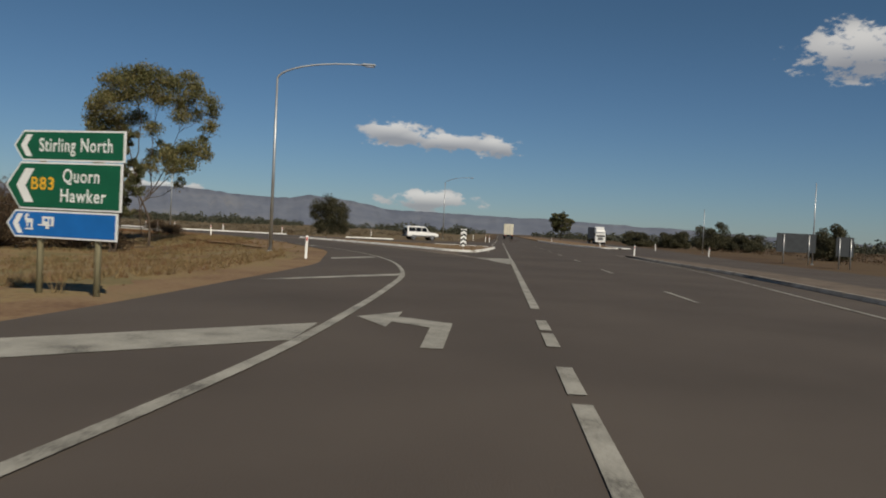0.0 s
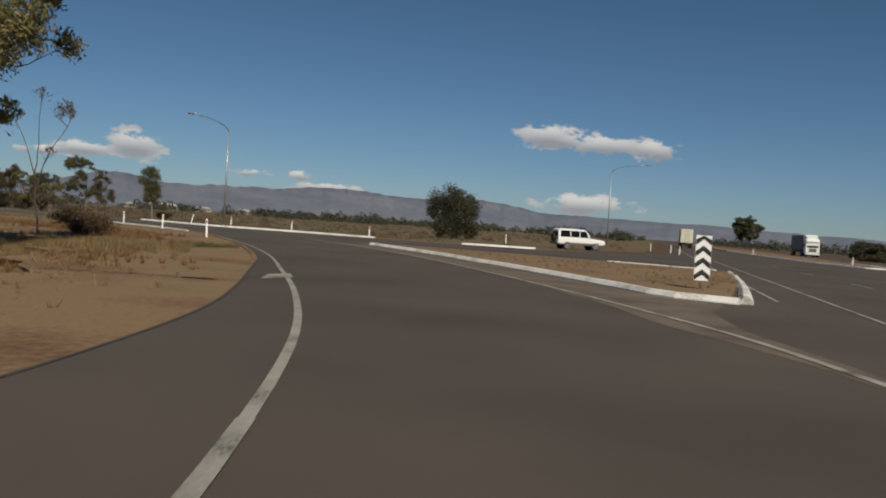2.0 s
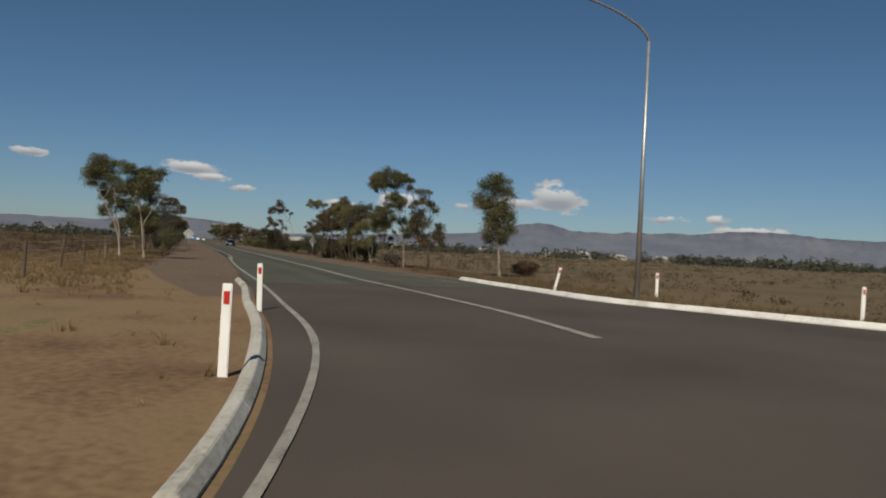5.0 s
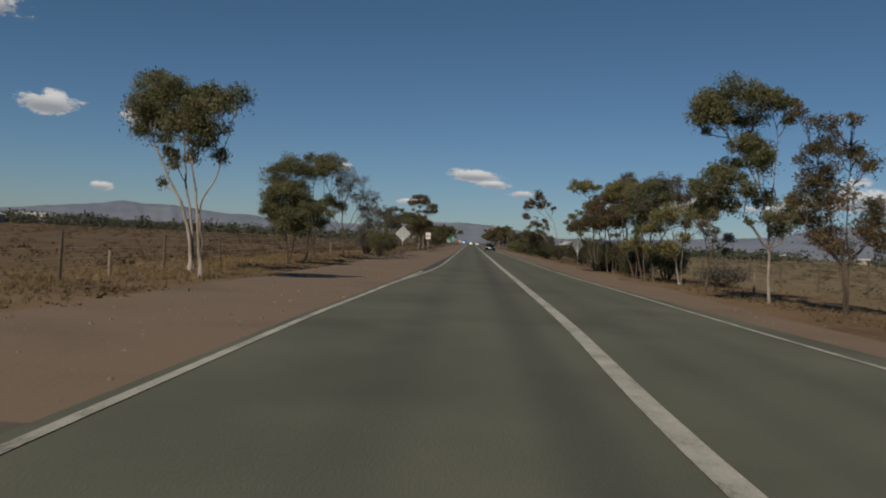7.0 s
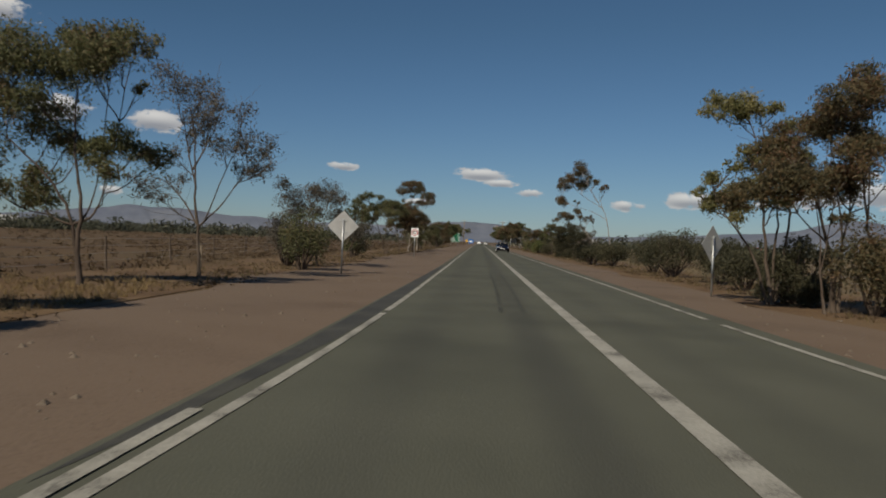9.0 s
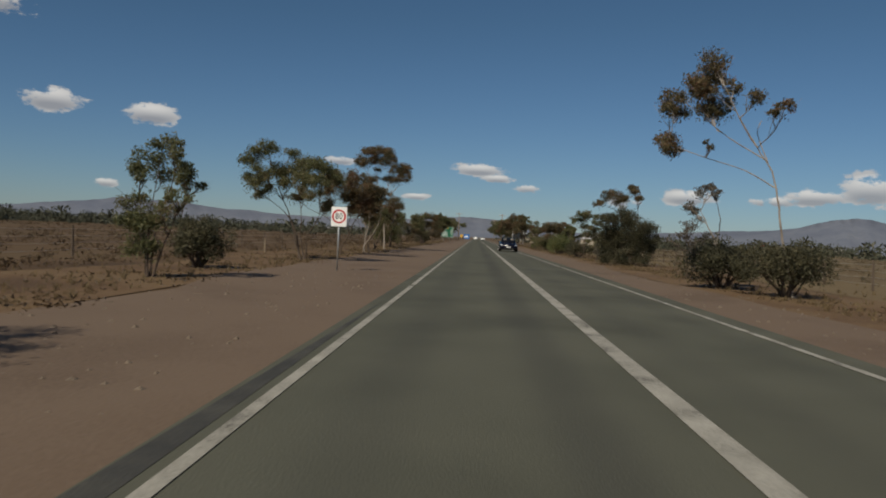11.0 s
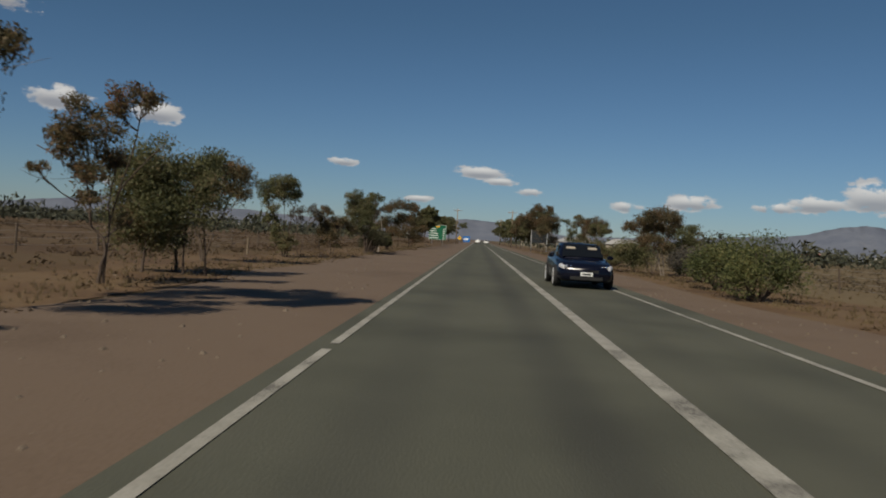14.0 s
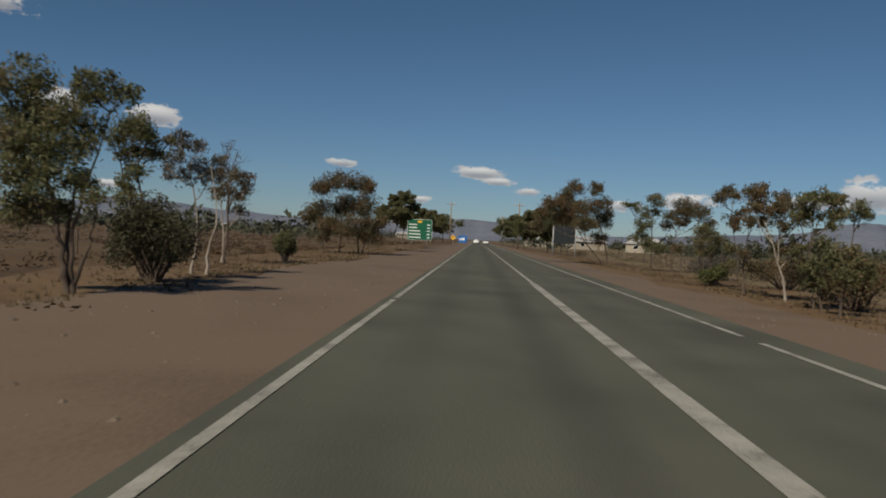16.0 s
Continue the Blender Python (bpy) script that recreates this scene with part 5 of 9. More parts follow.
mallee(242.5, 43.1, "forked gum with leafy shoots down its stems", 318, [[(-0.03, -0.03), (-0.24, 0.61), (-0.41, 1.43), (-0.73, 2.38), (-0.98, 3.33)], [(0.0, -0.03), (0.04, 0.76), (-0.07, 1.58), (-0.13, 3.09)], [(0.11, 0.0), (0.13, 0.9), (0.19, 1.59), (0.38, 2.57), (0.27, 3.52)]], [(-1.13, 3.39, 0.4), (-1.18, 2.98, 0.28), (-0.57, 3.49, 0.43), (-0.69, 3.07, 0.34), (-0.08, 3.58, 0.49), (-0.27, 3.16, 0.43), (0.19, 3.77, 0.3), (0.35, 3.46, 0.24), (0.09, 2.97, 0.42), (0.36, 3.09, 0.27), (-0.96, 2.64, 0.25), (-0.59, 2.29, 0.27), (-0.79, 1.93, 0.28), (-1.06, 1.78, 0.2), (-0.35, 1.54, 0.33), (-0.18, 0.89, 0.39), (0.05, 0.48, 0.33), (-0.48, 1.26, 0.27), (0.25, 0.77, 0.27)], leaf=M_leaf, bark=M_darkbark)
mallee(246.5, 42.9, "two-stemmed sapling with a thin crown", 319, [[(-0.02, -0.03), (-0.17, 0.71), (-0.13, 1.54), (-0.23, 2.12)], [(0.03, -0.03), (0.17, 0.73), (0.35, 1.32), (0.51, 2.24)]], [(-0.37, 2.28, 0.28), (0.05, 2.43, 0.28), (0.47, 2.37, 0.28), (0.67, 2.54, 0.23), (-0.1, 1.96, 0.18), (-0.44, 2.08, 0.16), (0.98, 2.23, 0.23)], leaf=M_leaf_grey, dens=0.6, twigs=2)
mallee(247.3, 44.5, "low bushy gum with brown crown", 320, [[(0.0, -0.03), (-0.08, 0.62), (-0.28, 1.29), (-0.5, 2.31)], [(0.03, 0.11), (0.17, 0.8), (0.04, 1.82)], [(-0.58, 0.16), (-0.74, 0.93), (-0.65, 1.79)]], [(-0.6, 2.53, 0.29), (-0.16, 2.46, 0.23), (-0.75, 2.09, 0.32), (-0.3, 1.77, 0.5), (0.21, 1.8, 0.39), (-0.54, 1.25, 0.39), (-0.02, 1.13, 0.39), (0.27, 0.63, 0.23), (-0.52, 0.77, 0.23), (0.64, 1.99, 0.32), (1.0, 1.66, 0.32)], leaf=M_leaf_rust)
mallee(257.4, 45.0, "dark spreading gum with stout base", 321, [[(-0.04, -0.03), (-0.11, 0.5), (-0.23, 1.22), (-0.42, 1.94), (-0.74, 3.26)], [(0.04, -0.01), (-0.01, 0.71), (0.03, 1.44), (0.25, 2.28), (0.66, 3.63)], [(-0.04, 0.09), (0.22, 0.73), (0.36, 0.99)], [(-0.07, 0.4), (-0.12, 1.23), (-0.05, 2.06), (-0.22, 3.29)]], [(-0.77, 3.86, 0.45), (-1.19, 3.74, 0.36), (0.18, 3.9, 0.32), (0.03, 3.66, 0.28), (-0.75, 3.34, 0.49), (-1.16, 3.22, 0.4), (-0.21, 3.27, 0.39), (0.16, 3.18, 0.32), (0.41, 3.81, 0.21), (0.71, 3.72, 0.29), (0.59, 4.02, 0.13), (-1.04, 2.82, 0.45), (-0.51, 2.74, 0.46), (0.02, 2.76, 0.39), (-1.12, 2.29, 0.4), (-0.69, 2.11, 0.44), (-0.17, 2.24, 0.41), (0.26, 2.05, 0.25), (-0.88, 1.68, 0.33), (-0.35, 1.61, 0.32), (0.59, 1.86, 0.25), (-1.19, 1.46, 0.38)], leaf=M_leaf, bark=M_darkbark, dens=0.85, thick=1.6)
mallee(262.0, 44.6, "olive gum behind a dark bush", 322, [[(0.04, -0.03), (-0.09, 1.29), (-0.34, 2.23), (-0.46, 3.31)], [(-0.02, 0.34), (-0.57, 1.26), (-0.85, 2.61), (-0.95, 3.29)]], [(-0.82, 3.54, 0.33), (-0.41, 3.7, 0.38), (-1.02, 3.33, 0.24), (-0.32, 3.16, 0.37), (-0.66, 3.01, 0.29), (-0.05, 3.44, 0.23), (-0.76, 2.32, 0.29), (-0.43, 2.61, 0.26), (-0.61, 1.92, 0.26), (0.23, 3.39, 0.15)], leaf=M_leaf)
mallee(265.5, 44.8, "thin pale mallee with open crown", 323, [[(0.0, -0.03), (0.03, 0.73), (0.19, 1.7), (-0.04, 3.13)], [(-0.46, 0.14), (-0.33, 1.35), (-0.59, 2.78), (-0.87, 3.57)]], [(-1.12, 3.69, 0.22), (-0.81, 3.87, 0.27), (-0.39, 3.64, 0.3), (-0.94, 3.3, 0.31), (-0.52, 3.08, 0.34), (-0.05, 3.34, 0.27), (-1.26, 3.04, 0.22), (-0.75, 2.74, 0.27), (-0.18, 2.77, 0.3), (-1.24, 2.72, 0.17)], leaf=M_leaf_grey, bark=M_pale, dens=0.65, twigs=3)
mallee(273.8, 42.6, "pale-stemmed mallee with thin rust crown", 324, [[(0.0, -0.03), (-0.03, 0.96), (-0.17, 2.5), (-0.1, 3.49)], [(-0.0, 0.52), (0.42, 1.87), (0.8, 3.2)]], [(-0.43, 3.43, 0.37), (0.12, 3.46, 0.37), (0.69, 3.26, 0.36), (-0.07, 2.79, 0.41), (0.5, 2.6, 0.36), (0.93, 2.95, 0.23), (-0.51, 2.66, 0.3), (0.41, 2.04, 0.3)], leaf=M_leaf_rust, bark=M_pale, dens=0.75, twigs=3)
mallee(297.3, 44.3, "broad dark gum with low canopy", 325, [[(0.12, -0.02), (-0.1, 1.9), (-0.66, 3.8)], [(-2.23, 0.24), (-2.5, 1.77), (-2.42, 4.1)], [(-1.25, 0.1), (-1.14, 1.84), (-1.45, 4.14)], [(0.31, 0.06), (0.77, 2.33)]], [(-2.44, 4.4, 0.67), (-1.49, 4.84, 0.78), (-0.13, 4.9, 0.78), (0.66, 4.56, 0.5), (-2.94, 2.72, 0.86), (-1.41, 3.3, 0.97), (0.15, 3.18, 0.97), (-3.51, 2.42, 0.51), (-2.11, 1.72, 0.86), (-0.56, 1.8, 0.85), (0.8, 1.86, 0.77), (1.74, 2.3, 0.5), (-2.46, 1.0, 0.39), (1.03, 1.18, 0.7)], leaf=M_leaf_rust, bark=M_darkbark, leaf_size=0.15, dens=1.2)
gum(272.7, 43.0, 5.0, 1.9, "dead tree with bare upright twigs", 33, bark=M_bark, crown_from=0.4, clumps=14, density=0, twigs=3)
gum(316.8, 44.9, 5.4, 3.8, "rounded gum near the green sign", 36, crown_from=0.4, clumps=16, leaf_size=0.2)
gum(344.5, 43.1, 6.6, 4.8, "tall gum beyond the green sign", 37, crown_from=0.4, clumps=16, leaf_size=0.22)
gum(370.5, 42.6, 6.0, 6.0, "broad gum far along the road", 38, crown_from=0.35, clumps=16, leaf_size=0.25)
gum(400.5, 42.6, 6.5, 7.0, "broad gum far along the road", 39, crown_from=0.35, clumps=16, leaf_size=0.28)
gum(443.5, 41.6, 7.0, 8.0, "broad gum far along the road", 40, crown_from=0.35, clumps=16, leaf_size=0.3)

# right side of the side road
mallee(100.5, 64.3, "narrow upright gum with one bare side limb", 326, [[(0.0, -0.03), (-0.13, 1.43), (-0.29, 2.44), (-0.55, 4.86)], [(-0.11, 1.43), (0.29, 2.87), (0.67, 3.91), (0.99, 5.15)]], [(-0.68, 5.36, 0.6), (-0.15, 5.25, 0.48), (-0.97, 4.64, 0.73), (-0.05, 4.65, 0.61), (-1.15, 4.12, 0.47), (-0.61, 3.84, 0.64), (0.13, 3.88, 0.56), (-0.79, 3.13, 0.51), (-0.05, 3.26, 0.69), (0.48, 3.39, 0.35), (-0.55, 2.53, 0.56), (0.09, 2.62, 0.56), (-0.63, 2.12, 0.34), (-0.06, 2.14, 0.39)], bark=M_pale, leaf=M_leaf, dens=0.85, flat=0.9)
mallee(108.1, 62.4, "narrow gum with dark gappy crown", 327, [[(0.0, -0.03), (-0.09, 0.83), (-0.21, 1.71), (-0.59, 2.73), (-0.97, 4.19)], [(0.06, 0.24), (0.04, 1.28), (-0.06, 2.31), (-0.06, 4.09)], [(-0.15, 1.27), (-0.84, 1.97), (-1.39, 2.54)], [(0.02, 0.83), (0.34, 1.74), (0.59, 2.49)], [(-0.05, 3.94), (-0.42, 4.81), (-0.73, 5.16)]], [(-0.72, 5.09, 0.33), (-0.43, 5.0, 0.22), (-0.26, 4.52, 0.37), (-0.02, 4.28, 0.33), (-0.0, 3.91, 0.3), (-0.97, 4.31, 0.33), (-1.25, 4.0, 0.21), (-1.0, 3.57, 0.36), (-0.49, 3.59, 0.43), (-0.9, 3.05, 0.43), (-0.32, 3.08, 0.43), (-0.58, 2.55, 0.43), (0.42, 2.82, 0.37), (0.59, 2.46, 0.34), (0.31, 2.3, 0.44), (-0.27, 2.12, 0.46), (-0.54, 1.81, 0.26), (0.48, 1.86, 0.3), (0.05, 1.69, 0.37), (-1.58, 5.24, 0.25)], bark=M_darkbark, leaf=M_leaf_rust, dens=0.8, twigs=4)
mallee(111.3, 61.6, "tall gum with white trunk and flat dark crown", 328, [[(0.0, -0.03), (-0.08, 1.08), (-0.16, 2.28), (-0.45, 3.46), (-0.67, 4.48), (-0.92, 5.83)], [(-0.45, 3.46), (-1.19, 4.62), (-1.73, 5.28), (-2.26, 5.69)], [(-0.16, 2.28), (-0.12, 3.65), (-0.11, 5.02), (-0.38, 5.86)], [(-0.15, 2.11), (0.06, 2.8)], [(-0.1, 1.42), (-0.54, 2.17), (-1.08, 2.74), (-1.62, 3.32)]], [(-2.28, 5.99, 0.48), (-2.43, 5.56, 0.36), (-1.86, 6.1, 0.52), (-1.36, 6.29, 0.48), (-1.92, 5.58, 0.4), (-0.85, 6.14, 0.41), (-0.34, 6.08, 0.41), (-0.13, 5.92, 0.3), (-1.42, 5.78, 0.41), (-0.74, 5.64, 0.41), (0.07, 5.5, 0.19), (-2.15, 5.14, 0.16), (-1.2, 4.79, 0.37), (-0.86, 4.86, 0.37), (-0.51, 4.62, 0.37), (-0.08, 4.56, 0.3), (-1.25, 4.24, 0.29), (-0.74, 4.18, 0.41), (-0.97, 3.83, 0.18), (-0.01, 3.19, 0.37), (0.25, 3.03, 0.37), (-0.07, 2.67, 0.37), (0.37, 2.53, 0.3), (0.13, 2.26, 0.3), (-2.31, 3.37, 0.36), (-1.95, 3.69, 0.4), (-1.44, 3.72, 0.4), (-1.12, 3.39, 0.33), (-2.03, 3.04, 0.33), (-1.57, 3.18, 0.4), (-1.29, 2.87, 0.26), (-2.17, 2.69, 0.18), (-1.03, 2.44, 0.15)], bark=M_pale, leaf=M_leaf, flat=0.75, thick=0.75, dens=1.2)
mallee(122.6, 61.8, "leafy golden mallee in the roadside thicket", 329, [[(0.0, -0.03), (-0.16, 0.8), (-0.28, 1.58), (-0.45, 2.37), (-0.67, 2.95)], [(0.08, 0.01), (0.06, 1.01), (0.06, 2.0), (0.21, 2.8)], [(-0.22, 1.19), (0.26, 2.01), (0.79, 2.83)]], [(-1.25, 2.82, 0.38), (-0.88, 3.1, 0.42), (-0.39, 3.2, 0.42), (0.1, 3.15, 0.43), (0.58, 3.17, 0.43), (1.02, 3.2, 0.39), (1.25, 3.35, 0.3), (-1.04, 2.5, 0.34), (-1.52, 2.41, 0.29), (-0.47, 2.76, 0.34), (0.21, 2.76, 0.3), (0.8, 2.73, 0.26), (-0.04, 2.09, 0.3), (-0.69, 1.56, 0.38), (-0.4, 1.58, 0.34), (-1.18, 1.64, 0.29)], leaf=M_leaf_gold, bark=M_pale, flat=0.8, dens=1.0)
mallee(123.8, 60.6, "tall grey-green mallee in the thicket", 330, [[(0.0, -0.03), (-0.14, 0.69), (-0.25, 1.56), (-0.4, 3.01)], [(-0.12, 0.4), (-0.55, 1.69), (-0.79, 3.57)], [(-0.07, 0.69), (0.28, 2.17), (0.34, 3.77)]], [(-0.82, 4.12, 0.35), (-0.4, 4.29, 0.35), (0.02, 4.45, 0.4), (0.52, 4.32, 0.4), (0.89, 4.12, 0.33), (-0.94, 3.68, 0.35), (-0.44, 3.78, 0.45), (0.12, 3.87, 0.45), (0.62, 3.75, 0.42), (-1.06, 3.24, 0.31), (-0.55, 3.19, 0.44), (-0.06, 3.28, 0.45), (0.36, 3.3, 0.35), (-0.31, 2.69, 0.41), (-0.58, 2.24, 0.25), (-0.01, 2.41, 0.29)], leaf=M_leaf, dens=0.9)
mallee(128.7, 61.1, "slim mallee with a flat umbrella crown", 331, [[(-0.05, -0.03), (-0.28, 0.64), (-0.63, 1.52), (-0.8, 3.14), (-0.86, 4.21)], [(0.04, -0.03), (0.06, 0.84), (0.07, 1.74), (-0.19, 3.34), (-0.34, 4.42)]], [(-1.49, 4.55, 0.34), (-1.06, 4.64, 0.38), (-0.53, 4.69, 0.43), (-0.14, 4.66, 0.21), (-1.35, 4.19, 0.25), (-0.86, 4.28, 0.25), (-0.21, 1.9, 0.35), (-0.55, 1.71, 0.31), (0.16, 1.56, 0.29)], leaf=M_leaf_gold, flat=0.45, thick=0.7)
mallee(135.0, 61.1, "spreading mallee with rust-tinged crown", 332, [[(0.0, -0.03), (-0.18, 1.26), (-0.59, 2.82), (-1.3, 3.68)], [(0.1, 0.15), (0.13, 1.73), (-0.22, 4.18)], [(-0.08, 0.6), (0.23, 1.96), (0.7, 3.55)]], [(-0.37, 5.02, 0.47), (-0.24, 4.58, 0.52), (-0.89, 4.33, 0.47), (-1.31, 3.86, 0.47), (-0.74, 3.66, 0.52), (-0.08, 3.69, 0.52), (-1.72, 3.17, 0.47), (-2.25, 2.81, 0.46), (-2.58, 2.57, 0.3), (-1.26, 2.96, 0.47), (-0.38, 3.01, 0.47), (0.56, 4.06, 0.48), (1.11, 4.08, 0.43), (1.35, 3.65, 0.38), (0.71, 3.39, 0.52), (0.17, 3.03, 0.43), (1.49, 3.2, 0.26)], leaf=M_leaf_rust, flat=0.7)
mallee(137.2, 60.4, "tall mallee with layered flat crowns", 333, [[(0.04, -0.03), (-0.14, 0.87), (-0.27, 2.08), (-0.41, 3.59), (-0.84, 5.08)], [(0.04, 0.12), (0.06, 1.34), (0.13, 2.4), (-0.04, 3.6), (-0.4, 5.1)], [(-0.04, 0.27), (-0.53, 1.31), (-1.17, 2.2), (-1.57, 2.79)], [(0.12, 0.58), (0.47, 2.11), (0.42, 3.46), (0.37, 4.59)]], [(-1.68, 5.48, 0.26), (-1.82, 5.17, 0.21), (-1.29, 5.19, 0.36), (-0.86, 5.43, 0.43), (-0.48, 5.25, 0.3), (-0.18, 5.22, 0.22), (-1.06, 5.05, 0.21), (-1.66, 4.91, 0.13), (0.07, 4.7, 0.26), (0.44, 4.72, 0.27), (0.67, 4.5, 0.15), (0.3, 4.41, 0.13), (-0.88, 4.1, 0.21), (-0.43, 4.16, 0.36), (-0.06, 4.1, 0.36), (-0.56, 3.78, 0.33), (-1.49, 2.76, 0.29), (-1.05, 2.93, 0.42), (-0.46, 3.18, 0.46), (0.12, 3.42, 0.46), (0.7, 3.75, 0.42), (0.98, 4.06, 0.3), (0.43, 3.13, 0.36), (-0.15, 2.81, 0.36), (-0.89, 2.63, 0.29), (-1.78, 2.52, 0.21), (-2.02, 2.97, 0.18), (-1.74, 3.36, 0.21), (-1.38, 3.6, 0.21), (-1.51, 3.29, 0.21), (-1.17, 2.24, 0.21)], leaf=M_leaf_gold, flat=0.6)
mallee(134.5, 60.7, "slender mallee with a flat rust-brown crown", 334, [[(0.0, -0.03), (-0.16, 0.72), (-0.21, 1.78), (-0.38, 2.83)], [(-0.09, 0.46), (-0.05, 1.78), (0.12, 3.11)]], [(-0.27, 3.2, 0.23), (0.05, 3.35, 0.32), (0.38, 3.23, 0.3), (0.65, 2.97, 0.19), (-0.39, 2.93, 0.18), (0.03, 2.22, 0.13), (0.42, 2.24, 0.19)], leaf=M_leaf_rust, flat=0.6, thick=0.8)
mallee(135.0, 62.5, "tall thin mallee leaning over the thicket", 335, [[(0.0, -0.03), (-0.38, 1.03), (-0.76, 2.37), (-0.95, 3.57), (-1.32, 4.57)], [(-0.69, 2.1), (-0.68, 3.45), (-0.68, 5.06)]], [(-1.92, 4.59, 0.33), (-1.59, 4.74, 0.4), (-1.71, 4.33, 0.3), (-1.19, 4.55, 0.4), (-0.96, 5.43, 0.4), (-0.71, 5.71, 0.41), (-0.75, 5.03, 0.34), (-1.08, 5.02, 0.2), (-0.52, 4.23, 0.28), (-0.36, 5.27, 0.44)], leaf=M_leaf_rust, flat=0.75, thick=0.7)
mallee(171.4, 62.0, "thin leaning gum with pinkish branches", 336, [[(0.0, -0.03), (-0.37, 1.38), (-0.63, 2.67), (-0.88, 3.7), (-1.37, 4.39), (-1.92, 5.21), (-2.5, 6.35)], [(-1.16, 4.08), (-2.15, 4.68), (-2.82, 5.17), (-3.49, 5.67)], [(-0.82, 3.25), (-1.59, 3.73), (-2.76, 4.07), (-3.81, 4.42)], [(-1.09, 3.95), (-1.27, 4.85), (-1.16, 5.24)], [(-1.37, 4.39), (-1.79, 5.09), (-2.21, 5.72)]], [(-2.65, 6.87, 0.41), (-2.82, 6.47, 0.29), (-2.38, 6.55, 0.41), (-2.04, 6.24, 0.26), (-3.37, 5.93, 0.37), (-3.75, 5.72, 0.4), (-3.17, 5.75, 0.29), (-4.05, 5.39, 0.23), (-3.48, 5.47, 0.26), (-2.53, 5.77, 0.35), (-2.14, 5.72, 0.38), (-2.38, 5.45, 0.23), (-1.7, 5.74, 0.26), (-1.17, 5.37, 0.24), (-1.35, 5.21, 0.16), (-3.88, 4.61, 0.34), (-3.99, 4.32, 0.22), (-3.61, 4.36, 0.25), (-3.03, 4.41, 0.09), (-2.71, 4.37, 0.11)], leaf=M_leaf_rust, bark=M_pale, thick=0.55, flat=0.75)
mallee(176.2, 61.1, "sparse young gum with thin stems", 337, [[(-0.03, -0.03), (-0.02, 1.25), (-0.31, 2.06), (-0.66, 2.7)], [(0.01, 0.1), (0.01, 1.58), (0.08, 2.4), (-0.13, 3.21)]], [(-0.46, 3.44, 0.19), (-0.73, 3.32, 0.19), (-0.25, 3.4, 0.2), (-0.2, 3.62, 0.14), (-1.0, 2.85, 0.19), (-0.74, 2.69, 0.19), (-0.05, 3.22, 0.12)], leaf=M_leaf_grey, bark=M_pale, dens=0.8)
mallee(201.0, 63.0, "umbrella gum rising out of a dark bush", 338, [[(0.0, -0.03), (-0.0, 1.64), (-0.65, 3.13), (-1.28, 4.33)], [(-0.0, 1.64), (0.17, 3.55), (-0.09, 4.77)], [(-0.61, 3.09), (-1.43, 3.66), (-2.39, 4.03)]], [(-2.57, 3.95, 0.26), (-2.2, 4.16, 0.26), (-1.85, 4.55, 0.41), (-1.48, 4.57, 0.41), (-1.09, 4.4, 0.37), (-0.72, 4.32, 0.27), (-0.38, 5.0, 0.33), (-0.1, 4.92, 0.33), (0.02, 4.45, 0.27), (0.3, 4.47, 0.19), (-1.17, 4.11, 0.21), (-2.11, 3.09, 0.2)], leaf=M_leaf_rust, flat=0.7)
mallee(198.6, 62.1, "large dark olive tree with foliage down to the ground", 339, [[(-0.17, -0.09), (-0.32, 1.03), (-0.64, 2.23)], [(0.21, -0.16), (0.19, 1.06), (0.21, 2.27)], [(0.08, 0.01), (0.61, 1.25), (0.9, 2.13)], [(-0.0, 0.0), (-0.74, 1.01), (-1.13, 1.85)]], [(-1.18, 2.72, 0.63), (-0.52, 3.1, 0.64), (0.17, 3.01, 0.53), (-1.3, 1.84, 0.63), (-0.64, 2.23, 0.71), (0.04, 2.26, 0.72), (0.71, 2.43, 0.65), (1.23, 2.29, 0.54), (1.43, 1.64, 0.54), (-1.09, 1.16, 0.71), (-0.42, 1.37, 0.71), (0.43, 1.42, 0.72), (1.12, 1.11, 0.65), (-1.23, 0.51, 0.52), (-0.54, 0.46, 0.53), (0.31, 0.51, 0.53), (0.99, 0.46, 0.42)], leaf=M_leaf_dark, bark=M_darkbark, dens=1.05, flat=0.95)
mallee(213.0, 62.3, "grey-green gum with leafy drooping side branches", 340, [[(0.23, -0.02), (0.11, 1.23), (-0.13, 2.3), (-0.63, 3.35)], [(-0.9, 0.28), (-0.96, 1.36), (-0.66, 2.27), (-0.98, 3.33)], [(-0.11, 1.94), (-0.08, 3.02)]], [(-1.35, 3.64, 0.35), (-1.0, 3.66, 0.39), (-1.69, 3.26, 0.31), (-1.94, 2.98, 0.19), (-1.06, 3.2, 0.39), (-0.64, 3.49, 0.19), (-0.2, 3.51, 0.25), (-0.95, 2.67, 0.31), (-0.26, 3.06, 0.25), (0.1, 2.9, 0.26), (-0.5, 2.6, 0.35), (0.04, 2.36, 0.31), (-0.38, 2.07, 0.39), (-0.01, 1.73, 0.31), (-2.52, 2.23, 0.15), (-2.17, 2.34, 0.19), (-1.81, 2.36, 0.15), (-0.91, 2.04, 0.25), (-1.95, 1.63, 0.19), (-1.25, 1.85, 0.19), (0.02, 1.19, 0.31), (-0.7, 1.51, 0.25), (-0.13, 0.68, 0.27)], leaf=M_leaf, dens=1.1)
